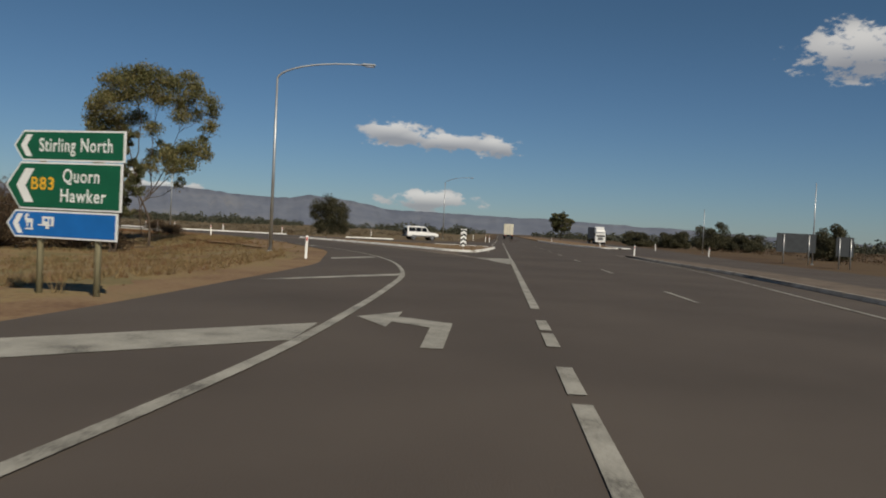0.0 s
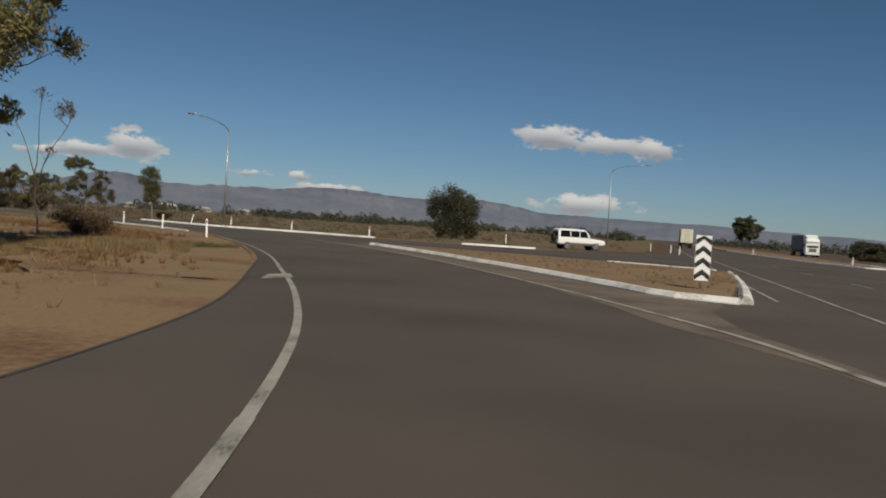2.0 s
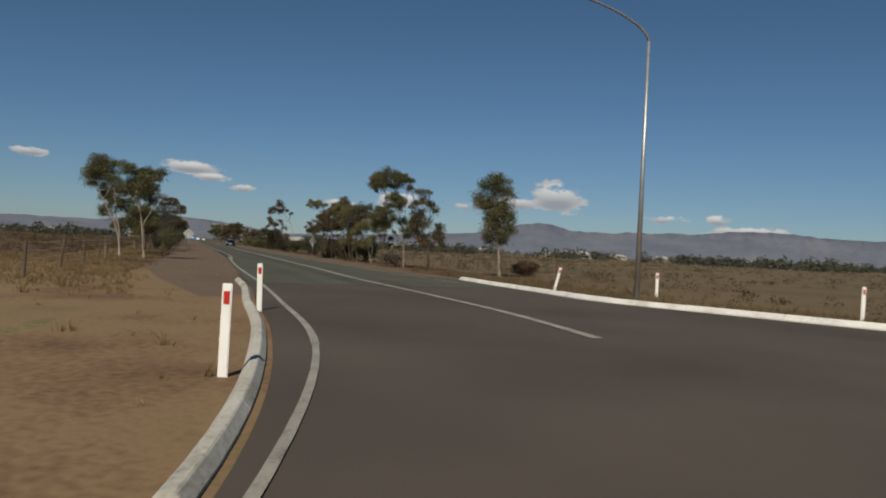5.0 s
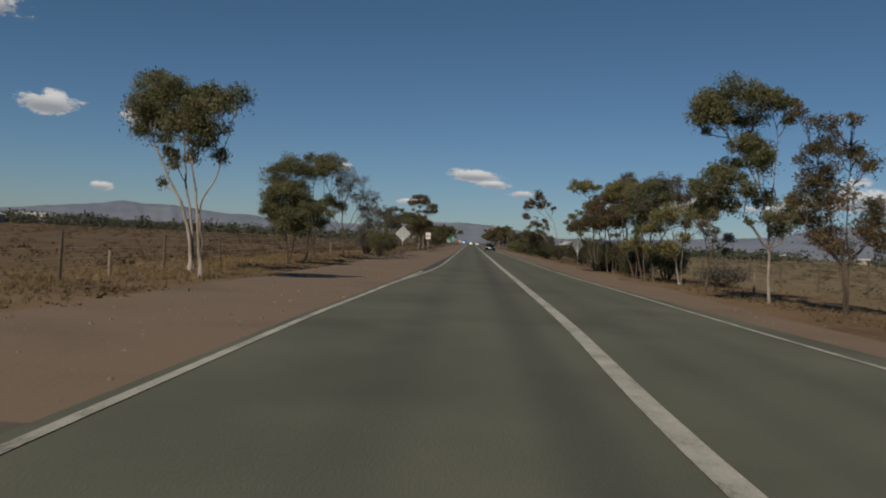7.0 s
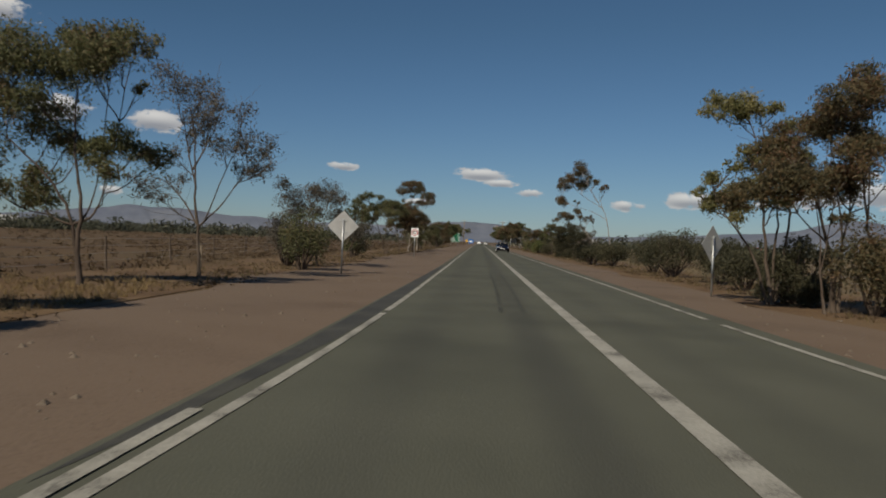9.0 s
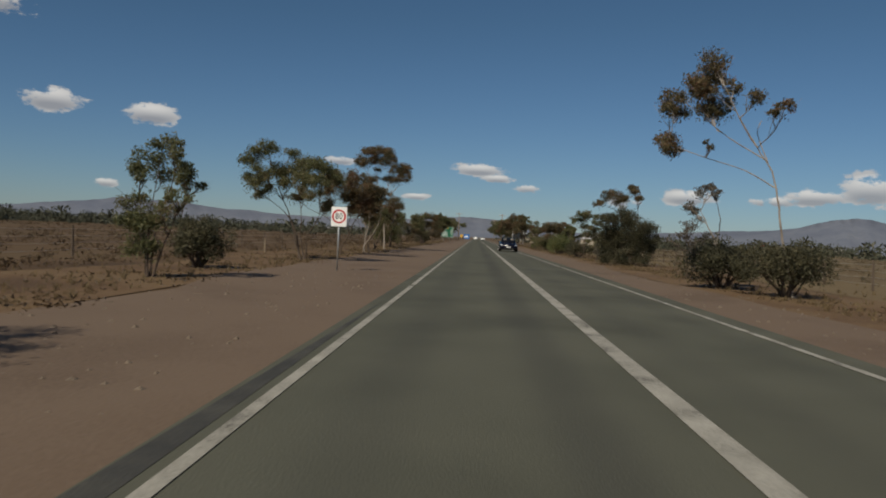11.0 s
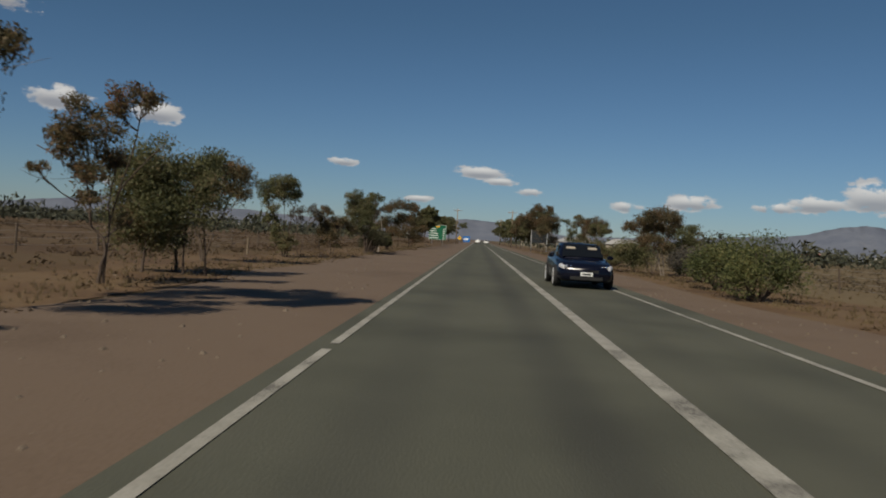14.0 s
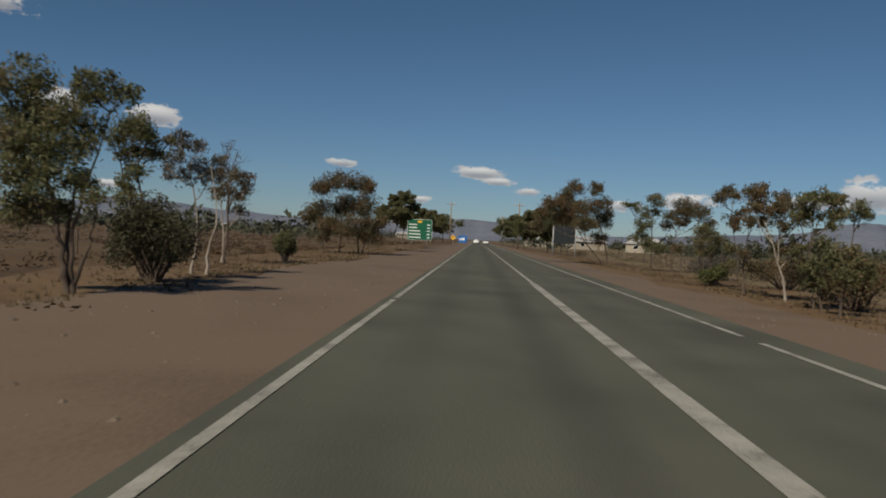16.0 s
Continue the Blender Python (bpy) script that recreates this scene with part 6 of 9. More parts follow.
mallee(258.0, 64.0, "grey mallee in the roadside scrub", 341, [[(-0.23, -0.16), (-0.2, 1.41), (-0.63, 2.84)], [(0.13, -0.14), (0.15, 1.67), (0.3, 3.12)], [(0.36, -0.01), (0.86, 1.7), (1.25, 3.17)]], [(-1.35, 2.88, 0.41), (-0.65, 3.15, 0.46), (-0.19, 3.41, 0.41), (0.52, 3.57, 0.52), (1.24, 3.36, 0.42), (0.08, 2.82, 0.52), (0.91, 2.86, 0.47), (1.61, 3.02, 0.26), (-0.61, 2.43, 0.33), (0.35, 2.23, 0.41), (-1.82, 2.73, 0.18), (1.97, 3.03, 0.18)], leaf=M_leaf_rust, flat=0.7)
mallee(264.5, 61.6, "dense mallee in the roadside scrub", 342, [[(0.0, -0.03), (-0.24, 0.85), (-0.43, 1.59), (-0.39, 2.18), (-0.43, 2.93)], [(-0.2, 0.11), (-0.5, 1.58), (-0.77, 2.39)], [(-0.36, 1.59), (-0.25, 2.34), (0.1, 2.65)]], [(-0.65, 2.89, 0.26), (-0.36, 3.0, 0.26), (-0.77, 2.49, 0.23), (-0.41, 2.55, 0.26), (-0.11, 2.87, 0.23), (0.03, 2.47, 0.26), (0.22, 2.96, 0.23), (0.35, 2.59, 0.23), (-0.02, 2.17, 0.16), (-0.22, 1.72, 0.26), (-0.48, 1.14, 0.26), (-0.04, 1.16, 0.3), (-0.3, 0.7, 0.26), (-0.79, 1.57, 0.2)], leaf=M_leaf, flat=0.7, twigs=4)
mallee(267.5, 61.8, "mallee with bare lower stems", 343, [[(0.0, -0.06), (-0.12, 0.56), (-0.32, 1.14), (-0.52, 1.73), (-0.8, 2.39)], [(-0.32, 1.23), (-0.29, 2.08), (-0.24, 2.76)], [(-0.52, 1.73), (-0.88, 2.22), (-1.08, 2.89)]], [(-1.1, 3.22, 0.33), (-0.86, 3.32, 0.29), (-0.91, 2.86, 0.29), (-0.57, 2.74, 0.33), (-0.18, 3.19, 0.26), (-0.24, 2.76, 0.33), (0.06, 2.49, 0.26), (-0.64, 2.37, 0.22), (-0.3, 2.3, 0.22), (0.03, 2.91, 0.19), (-1.16, 2.8, 0.18), (0.08, 1.59, 0.26), (-0.17, 1.57, 0.22)], leaf=M_leaf_rust, bark=M_pale, flat=0.75)
mallee(270.8, 61.6, "single thin mallee with a small crown", 344, [[(0.0, -0.05), (0.0, 0.57), (-0.04, 0.96), (0.02, 1.73), (0.08, 2.32)], [(-0.01, 0.76), (-0.36, 1.71), (-0.53, 3.06)]], [(-0.93, 3.23, 0.25), (-0.65, 3.44, 0.29), (-0.46, 3.35, 0.21), (-0.32, 2.59, 0.29), (0.01, 2.47, 0.29), (-0.43, 2.25, 0.16), (-0.04, 2.79, 0.21), (0.44, 0.98, 0.29), (-0.15, 1.34, 0.21)], leaf=M_leaf_rust, flat=0.75, twigs=4)
mallee(275.7, 61.8, "rust-crowned mallee beside the shoulder", 345, [[(0.0, -0.05), (0.04, 0.82), (0.05, 1.5), (-0.05, 2.06)], [(-0.16, -0.02), (-0.27, 0.8), (-0.47, 1.47)]], [(-0.39, 2.16, 0.33), (0.06, 2.07, 0.38), (-0.25, 1.67, 0.34), (0.41, 1.86, 0.29), (0.77, 1.54, 0.29), (0.21, 1.39, 0.29), (-0.46, 1.36, 0.19), (0.69, 0.85, 0.29)], leaf=M_leaf, bark=M_darkbark)
mallee(302.7, 62.2, "broad leaning gum beside the dark sign", 346, [[(0.0, -0.03), (-0.3, 1.63), (-1.02, 3.48), (-1.73, 5.11)], [(-0.21, -0.04), (-1.98, 1.96), (-3.13, 4.0), (-3.8, 4.8)], [(-0.17, 0.8), (-3.24, 2.11), (-4.75, 3.08)]], [(-2.59, 5.62, 0.68), (-1.54, 5.46, 0.55), (-3.39, 4.95, 0.68), (-4.41, 4.48, 0.68), (-4.99, 3.61, 0.55), (-5.36, 2.75, 0.55), (-3.32, 3.7, 0.85), (-1.89, 4.19, 0.77), (-0.86, 4.45, 0.55), (-0.21, 3.85, 0.43), (-0.8, 3.19, 0.68), (-2.03, 2.92, 0.77), (-0.52, 1.95, 0.55)], leaf=M_leaf_rust, leaf_size=0.15, dens=1.2)
mallee(123.5, 60.9, "grey-green mallee with a broad rounded crown", 350, [[(0.0, -0.03), (-0.12, 0.72), (-0.25, 1.53), (-0.15, 2.76), (0.19, 3.8)], [(-0.1, 1.13), (0.47, 2.39), (0.99, 3.84)], [(-0.24, 1.33), (-0.73, 2.33), (-0.79, 3.35)]], [(-0.82, 3.96, 0.39), (-0.4, 4.28, 0.43), (0.14, 4.62, 0.44), (0.74, 4.64, 0.44), (1.26, 4.36, 0.35), (-0.9, 3.44, 0.34), (-0.31, 3.68, 0.43), (0.28, 3.91, 0.48), (0.88, 3.94, 0.44), (1.39, 3.86, 0.4), (1.94, 3.99, 0.35), (2.11, 4.4, 0.27), (1.9, 3.58, 0.31)], leaf=M_leaf_grey, dens=0.7, flat=0.8)
mallee(116.0, 61.0, "thin bare mallee stems with a few leaf clumps", 351, [[(0.0, -0.03), (0.1, 0.86), (-0.0, 1.61), (-0.19, 2.36), (-0.33, 2.73)], [(0.03, 0.25), (0.11, 1.47), (-0.08, 2.21)], [(0.46, 0.5), (0.18, 1.47), (0.17, 2.23)]], [(0.11, 2.8, 0.17), (0.07, 2.22, 0.23), (0.44, 2.24, 0.17), (0.67, 2.03, 0.24), (0.77, 1.58, 0.17), (-0.32, 2.51, 0.15), (0.3, 1.93, 0.13)], leaf=M_leaf_grey, dens=0.7, twigs=6)
mallee(293.6, 63.4, "slim olive mallee with leaves down its stem", 352, [[(0.0, -0.03), (-0.04, 1.39), (-0.05, 2.8), (0.05, 4.22)], [(-0.02, 1.03), (-0.54, 2.07)]], [(0.04, 4.4, 0.51), (-0.45, 3.67, 0.44), (-0.58, 2.95, 0.51), (0.25, 3.7, 0.29), (-1.7, 4.14, 0.29), (-1.17, 3.99, 0.29), (-0.72, 2.24, 0.51), (-0.16, 1.56, 0.51), (0.55, 1.42, 0.44)], leaf=M_leaf, leaf_size=0.13)
mallee(262.4, 61.1, "dark bushy mallee with a leaning upper stem", 353, [[(0.0, -0.03), (0.08, 0.81), (0.18, 1.35)], [(0.2, 1.08), (0.22, 1.89), (0.26, 2.36)]], [(-0.21, 1.33, 0.3), (0.05, 1.47, 0.33), (0.31, 1.35, 0.3), (-0.06, 1.07, 0.3), (0.27, 0.95, 0.27), (0.53, 1.1, 0.24), (0.18, 2.62, 0.21), (0.03, 2.81, 0.15), (0.32, 2.43, 0.21), (0.51, 2.57, 0.15)], leaf=M_leaf, bark=M_darkbark, dens=0.8)
mallee(293.6, 64.7, "rust-crowned mallee with thin stems", 354, [[(0.0, -0.03), (-0.15, 1.45), (-0.49, 2.49)], [(-0.04, 0.75), (0.05, 2.17), (0.35, 3.24)]], [(-0.19, 3.39, 0.52), (0.31, 3.95, 0.59), (1.0, 4.05, 0.67), (1.72, 3.67, 0.52), (2.1, 3.16, 0.37), (-0.44, 2.92, 0.37), (0.69, 3.26, 0.44), (0.09, 1.46, 0.37)], leaf=M_leaf_rust, flat=0.8, leaf_size=0.12)
mallee(250.1, 64.3, "dense dark mallee bush with green top", 355, [[(-0.05, -0.03), (-0.2, 1.18), (-0.27, 2.19)], [(0.05, -0.03), (0.3, 1.21)]], [(-0.39, 2.18, 0.59), (0.09, 2.47, 0.49), (-0.1, 1.57, 0.65), (0.39, 1.72, 0.54), (-0.44, 0.91, 0.59), (0.2, 0.82, 0.6), (-0.86, 1.65, 0.43), (-0.28, 0.41, 0.38)], leaf=M_leaf, bark=M_darkbark, dens=1.0)
mallee(247.7, 62.5, "mallee with pale stems and a broad rust-tinged crown", 356, [[(-0.07, -0.06), (-0.29, 0.88), (-0.53, 2.06), (-1.0, 2.75)], [(0.07, -0.0), (-0.09, 1.37), (-0.0, 2.57)], [(-0.28, 0.64), (-0.81, 1.57), (-1.34, 2.49)]], [(-1.82, 2.7, 0.35), (-1.37, 3.08, 0.4), (-0.8, 3.23, 0.45), (-0.21, 3.27, 0.45), (0.26, 3.25, 0.4), (0.51, 2.95, 0.3), (-1.11, 2.62, 0.4), (-0.52, 2.65, 0.45), (0.06, 2.69, 0.4), (-0.72, 2.05, 0.4), (-0.22, 1.6, 0.45), (-1.17, 1.78, 0.35), (0.32, 2.35, 0.3)], leaf=M_leaf_rust, bark=M_pale, flat=0.8)
mallee(251.9, 61.8, "olive mallee bush beside the shoulder", 357, [[(0.05, -0.03), (-0.31, 0.7), (-0.76, 1.48)], [(-0.14, 0.04), (0.2, 1.0), (0.41, 1.82)]], [(-1.14, 1.19, 0.5), (-0.63, 1.49, 0.56), (-0.09, 1.39, 0.56), (0.43, 1.55, 0.5), (-0.72, 0.81, 0.5), (-0.05, 0.72, 0.56), (0.6, 0.89, 0.5), (-1.37, 0.64, 0.39)], leaf=M_leaf, bark=M_darkbark, dens=0.8, leaf_size=0.11)
gum(181.9, 61.6, 2.6, 1.9, "bare dry bush of upright twigs", 62, trunks=4, crown_from=0.3, clumps=14, density=47, leaf=M_leaf_grey, twigs=3, fork=0.2)
gum(346.0, 63.6, 7.2, 6.4, "broad gum beyond the dark sign", 71, trunks=2, crown_from=0.35, clumps=22, leaf_size=0.22)
for i, (u, c, h, w) in enumerate(((358, 62.5, 6, 6), (376, 61.5, 6.5, 7), (405, 62, 6.5, 7.5), (450, 62, 8, 9), (520, 63, 9, 12), (510, 41, 9, 12))):
    gum(u, c, h, w, "broad gum far along the road", 80 + i, crown_from=0.3, clumps=16, leaf_size=0.3)


def shrub(u, c, h, w, label, seed, leaf=M_leaf, density=1500, size=0.1, boxy=False):
    return build_shrub("shrub", at_road(u, c), h, w, label, seed, leaf, density, size, "roadside shrubs", boxy)


shrub(146.6, 45.6, 2.4, 2.3, "dark leafy bush beside the diamond sign", 101, M_leaf)
shrub(150.0, 44.2, 3.1, 2.6, "grey leafy bush behind the diamond sign", 102, M_leaf_grey)
shrub(172.6, 43.6, 1.75, 1.9, "dark leafy bush on red soil", 103, M_leaf_dark, 1900)
shrub(261.5, 44.9, 2.05, 1.9, "dark green bush under the gums", 104, M_leaf_dark, 2600)
shrub(277.9, 44.0, 1.3, 1.0, "small upright bush on red soil", 105, M_leaf)
shrub(174.9, 60.9, 1.9, 2.7, "dark round bush on the verge", 106, M_leaf_dark, 2300)
shrub(171.5, 61.8, 1.9, 2.6, "dark round bush on the verge", 107, M_leaf_dark, 2200)
shrub(155.4, 62.2, 2.6, 3.4, "dense dark bush beside the road", 109, M_leaf_dark, 2400)
shrub(149.5, 62.6, 2.2, 3.0, "dense dark bush beside the road", 110, M_leaf_dark, 2000)
shrub(161.0, 62.4, 2.3, 3.0, "dense olive bush beside the road", 111, M_leaf_dark, 2000)
shrub(144.2, 62.0, 1.7, 2.4, "low dark bush beside the road", 112, M_leaf_dark, 1500)
shrub(121.9, 63.4, 1.2, 2.2, "low grey bush under the mallees", 113, M_leaf_grey, 900)
shrub(129.9, 61.4, 1.7, 2.0, "dark bush under the mallees", 114, M_leaf_dark, 1800)
shrub(137.6, 61.2, 2.0, 2.0, "dark bush under the mallees", 115, M_leaf_dark, 2600, 0.1, True)
shrub(134.6, 61.9, 2.3, 2.2, "dark bush under the mallees", 215, M_leaf_rust, 2000)
shrub(127.0, 62.3, 2.0, 2.4, "dark bush under the mallees", 216, M_leaf, 2000)
shrub(217.6, 61.5, 1.6, 2.2, "leafy dark bush on the verge", 117, M_leaf_dark)
gum(218.6, 60.9, 2.7, 1.5, "sapling with bright green leaf tips", 222, crown_from=0.55, clumps=8, leaf=M_leaf_green, density=420)
shrub(228.9, 61.0, 2.0, 2.7, "bright green rounded bush on gravel", 118, M_leaf_green, 2200)
shrub(234.5, 61.6, 2.1, 2.8, "green bush with low spreading branches", 119, M_leaf_green, 2400)
shrub(241.0, 62.8, 2.2, 3.2, "grey roadside scrub bush", 120, M_leaf_grey, 1800)
shrub(264.8, 62.6, 1.5, 2.6, "grey-brown dry bush on the verge", 123, M_leaf_rust, 1300)
shrub(268.8, 63.6, 1.7, 2.6, "dusty olive bush among the mallees", 124, M_leaf_rust, 1300)
shrub(275.7, 62.0, 0.9, 1.3, "low green bush on the verge", 125, M_leaf_green, 900)
shrub(284.1, 64.6, 1.5, 3.0, "grey dusty bush among the mallees", 126, M_leaf_grey, 1200)
shrub(276.0, 65.0, 1.6, 3.2, "grey dusty bush among the mallees", 130, M_leaf_rust, 1200)
shrub(205.0, 62.0, 1.5, 2.2, "grey dusty bush on the verge", 127, M_leaf_grey)
shrub(102.2, 66.6, 1.0, 1.8, "low dark saltbush behind the kerb", 128, M_scrub, 900)
shrub(104.7, 67.8, 0.9, 1.7, "low dark saltbush behind the kerb", 129, M_scrub, 900)

# trees at the junction
J = "trees at the junction"
build_gum((-28.0, 41.6, -0.68), [[(-0.07, -0.68), (-0.13, 0.93), (-0.28, 2.24), (-0.94, 3.88), (-1.08, 5.73), (-0.93, 8.34), (-1.37, 10.89)], [(-0.16, 1.68), (-0.12, 3.56), (-0.19, 5.43), (-0.06, 8.43), (0.04, 10.67)], [(-0.19, 2.43), (0.44, 4.72), (1.24, 7.04), (2.04, 9.76)], [(-0.95, 4.25), (-1.75, 7.16), (-3.0, 8.51)], [(-0.12, 3.56), (0.97, 4.76), (2.02, 5.59)], [(-0.26, 1.49), (-0.88, 2.2)]], [(-0.7, 11.52, 0.81), (-1.55, 11.05, 0.81), (-2.4, 10.77, 0.81), (-3.05, 9.97, 0.73), (-3.69, 9.17, 0.65), (-3.84, 8.43, 0.57), (-2.85, 9.08, 0.89), (-2.03, 10.08, 0.89), (-1.0, 10.38, 0.97), (0.2, 11.07, 0.81), (0.92, 10.77, 0.65), (0.24, 9.95, 0.81), (1.98, 11.26, 0.81), (2.55, 10.57, 0.73), (1.67, 9.91, 0.81), (2.42, 9.23, 0.57), (3.39, 9.71, 0.65), (3.71, 9.17, 0.4), (3.38, 8.18, 0.56), (3.04, 7.5, 0.32), (-2.98, 7.96, 0.81), (-3.64, 7.54, 0.64), (-3.79, 6.98, 0.56), (-2.13, 8.04, 0.73), (-1.29, 8.68, 0.73), (1.53, 8.77, 0.56), (-0.21, 7.85, 0.56), (2.15, 6.74, 0.72), (2.71, 6.6, 0.72), (1.26, 6.48, 0.72), (0.93, 5.89, 0.72), (0.2, 6.2, 0.56), (-0.3, 5.42, 0.48), (1.31, 5.35, 0.64), (2.19, 5.68, 0.56), (3.44, 6.47, 0.4), (0.53, 6.98, 0.4), (-1.14, 4.61, 0.48), (-1.47, 4.21, 0.4), (1.7, 4.43, 0.4)], "tall spreading gum with golden-olive crown and reddish trunk", 347, right=Vector((0.869, 0.495, 0)), group=J, leaf=M_leaf_gold, leaf_size=0.17, thick=0.8, flat=0.8)
build_gum((-34.6, 51.7, -0.4), [[(0.0, -0.4), (-0.12, 1.21), (-0.22, 2.62), (-0.14, 4.04), (-0.13, 6.16)], [(-0.15, 1.91), (0.2, 3.6), (0.9, 4.87), (1.08, 5.61)], [(-0.22, 2.62), (-0.67, 4.21), (-1.35, 5.53)]], [(0.86, 5.77, 0.29), (0.54, 5.59, 0.29), (1.09, 5.49, 0.21), (0.3, 3.85, 0.19), (0.07, 1.81, 0.48), (-0.26, 2.14, 0.37), (0.72, 1.74, 0.32), (-1.36, 5.64, 0.27), (-0.09, 6.16, 0.24)], "thin dark-stemmed tree with sparse leaves", 348, right=Vector((0.677, 0.736, 0)), group=J, leaf=M_leaf_rust, bark=M_bark, dens=0.3, twigs=7, leaf_size=0.13, thick=0.7)
build_tree("gum_tree", (-25.2, 32.6, -0.68), 6.6, 3.6, "small gum with hanging leaves beside a dark bush", 133, M_leaf, M_darkbark, crown_from=0.25, clumps=22, density=600, trunks=2, group=J, leaf_size=0.15)
build_shrub("shrub", (-29.4, 35.4, -0.69), 5.2, 5.4, "tall dark bush behind the direction sign", 134, M_scrub, 5200, 0.14, J, True)
build_shrub("shrub", (-31.8, 32.2, -0.69), 5.0, 6.0, "tall dark bush behind the direction sign", 135, M_scrub, 4800, 0.14, J, True)
build_shrub("shrub", (-27.6, 36.8, -0.69), 1.0, 2.4, "low dark bush under the big gum", 234, M_scrub, 900, 0.09, J)
build_shrub("shrub", (-34.0, 53.4, -0.03 + float(dip(-34.0, 53.4))), 1.2, 2.6, "low dark bush at the tree's foot", 136, M_scrub, 1200, 0.1, J)
build_shrub("shrub", (-31.8, 51.6, -0.03 + float(dip(-31.8, 51.6))), 0.9, 1.6, "low dark bush beside the tree", 137, M_scrub, 900, 0.09, J)
build_gum((-39.0, 115.0, -0.03), [[(0.0, -0.03), (-0.24, 1.54), (-0.8, 3.35)], [(0.25, -0.01), (0.35, 1.85), (0.6, 3.72)], [(-0.11, 0.07), (-1.24, 1.19)]], [(-1.96, 4.22, 1.2), (-0.57, 4.9, 1.2), (0.89, 4.53, 1.2), (1.91, 3.87, 0.87), (-2.48, 2.96, 0.87), (-0.87, 2.98, 1.25), (0.71, 3.1, 1.25), (1.93, 3.03, 0.82), (-2.05, 1.61, 0.93), (-0.43, 1.37, 1.2), (1.15, 1.5, 1.2), (2.15, 1.1, 0.87), (-1.65, 0.57, 0.6), (1.83, 0.66, 0.65), (0.26, 0.52, 0.65)], "large dark green tree with foliage near the ground", 349, right=Vector((0.950, 0.312, 0)), group=J, leaf=M_leaf_dark, bark=M_darkbark, leaf_size=0.2, dens=1.15, flat=0.95)
build_tree("gum_tree", (-6.4, 275, -0.03), 9.5, 9.0, "lone dark gum on the highway median", 139, M_leaf, M_darkbark, crown_from=0.3, clumps=20, density=489, leaf_size=0.4, group=J)
for i, (x, y, h, w) in enumerate(((19.4, 163, 4.3, 7), (25.5, 152, 6.0, 8.5), (13, 175, 3.8, 7), (31, 150, 4.5, 7), (36, 118, 3.5, 5), (29, 92, 4.6, 4.5))):
    build_shrub("shrub", (x, y, -0.03), h, w, "dark bushy tree beyond the oncoming carriageway", 140 + i, M_leaf_dark, 4200, 0.3, J, True)


# ---- guide posts ----
def build_guide_post():
    root = thing("guide_post", "white plastic guide post with red reflector beside the kerb", "guide post", group="guide posts")
    bm = bmesh.new()
    add_box(bm, (0.10, 0.035, 1.02), (0, 0, 0.43), bevel=0.008)
    part("post", bm, M_white, root)
    part("reflector", box((0.06, 0.008, 0.13), (0, -0.021, 0.80), bevel=0.002), M_red, root, "red reflector")
    part("rear_reflector", box((0.06, 0.008, 0.11), (0, 0.021, 0.80), bevel=0.002), M_signwhite, root, "clear reflector")
    return root


first_post = build_guide_post()
first_post.matrix_basis = pose(-10.8, 23.3, -0.02, 0, 1.5, 18)
POSTS = [(-33.1, 60.9, 35), (-43.3, 69.7, 50), (-50.1, 73.6, 58), (4.4, 57.6, 5), (-35.9, 85.9, 40), (-44.8, 88.4, 45), (-52.2, 89.8, 50), (-29.3, 103.6, 30), (3.2, 115, 5), (-5.5, 160, 5), (-14.5, 118, 5), (-17.5, 126, 5), (14.1, 83.5, 5), (-13.0, 110, 5), (10.5, 106, 5)]
for i, (x, y, a) in enumerate(POSTS):
    copy_thing(first_post, pose(x, y, -0.02, (i * 37 % 5 - 2) * 0.8, (i * 53 % 7 - 3) * 0.7, a))
lp = copy_thing(first_post, pose(-55.6, 88.3, 0.0, 0, 14, 60))
tagged(lp, "white guide post knocked askew behind the kerb")


# ---- street lamps ----
def build_street_lamp(at, turn, h, arm, label):
    """A tapered steel pole with a curved outreach arm and a flat lamp head."""
    root = thing("street_lamp", label, "street lamp", Matrix.Translation(at) @ pose(0, 0, 0, 0, 0, turn), "street lamps")
    part("base_plate", box((0.34, 0.34, 0.03), (0, 0, 0.015), bevel=0.005), M_galv, root)
    part("pole", cyl(0.095, 0.05, 0.0, h * 0.9, 14), M_galv, root, smooth=True)
    bm = bmesh.new()
    pts = []
    for k in range(11):
        t = k / 10
        pts.append(Vector((arm * (t ** 1.7), 0, h * 0.9 + (h * 0.1) * math.sin(t * math.pi / 2))))
    tube(bm, pts, [0.055 - 0.022 * k / 10 for k in range(11)], 8)
    part("arm", bm, M_galv, root, smooth=True)
    bm = bmesh.new()
    add_box(bm, (0.72, 0.26, 0.12), (arm + 0.3, 0, h + 0.01), bevel=0.05)
    head = part("lamp_head", bm, M_galv, root)
    part("lens", box((0.4, 0.2, 0.06), (arm + 0.36, 0, h - 0.065), bevel=0.02), M_lens, head, "clear lamp lens")
    return root


build_street_lamp((-15.2, 30.5, -0.04 + float(dip(-15.2, 30.5))), 17, 9.6, 4.2, "tall galvanised street lamp on the dirt verge")
build_street_lamp((-52.3, 88.8, -0.03), -101, 9.8, 4.2, "tall galvanised street lamp behind the far kerb")
build_street_lamp((-24.4, 136, -0.03), 0, 11.2, 4.5, "galvanised street lamp beyond the junction")


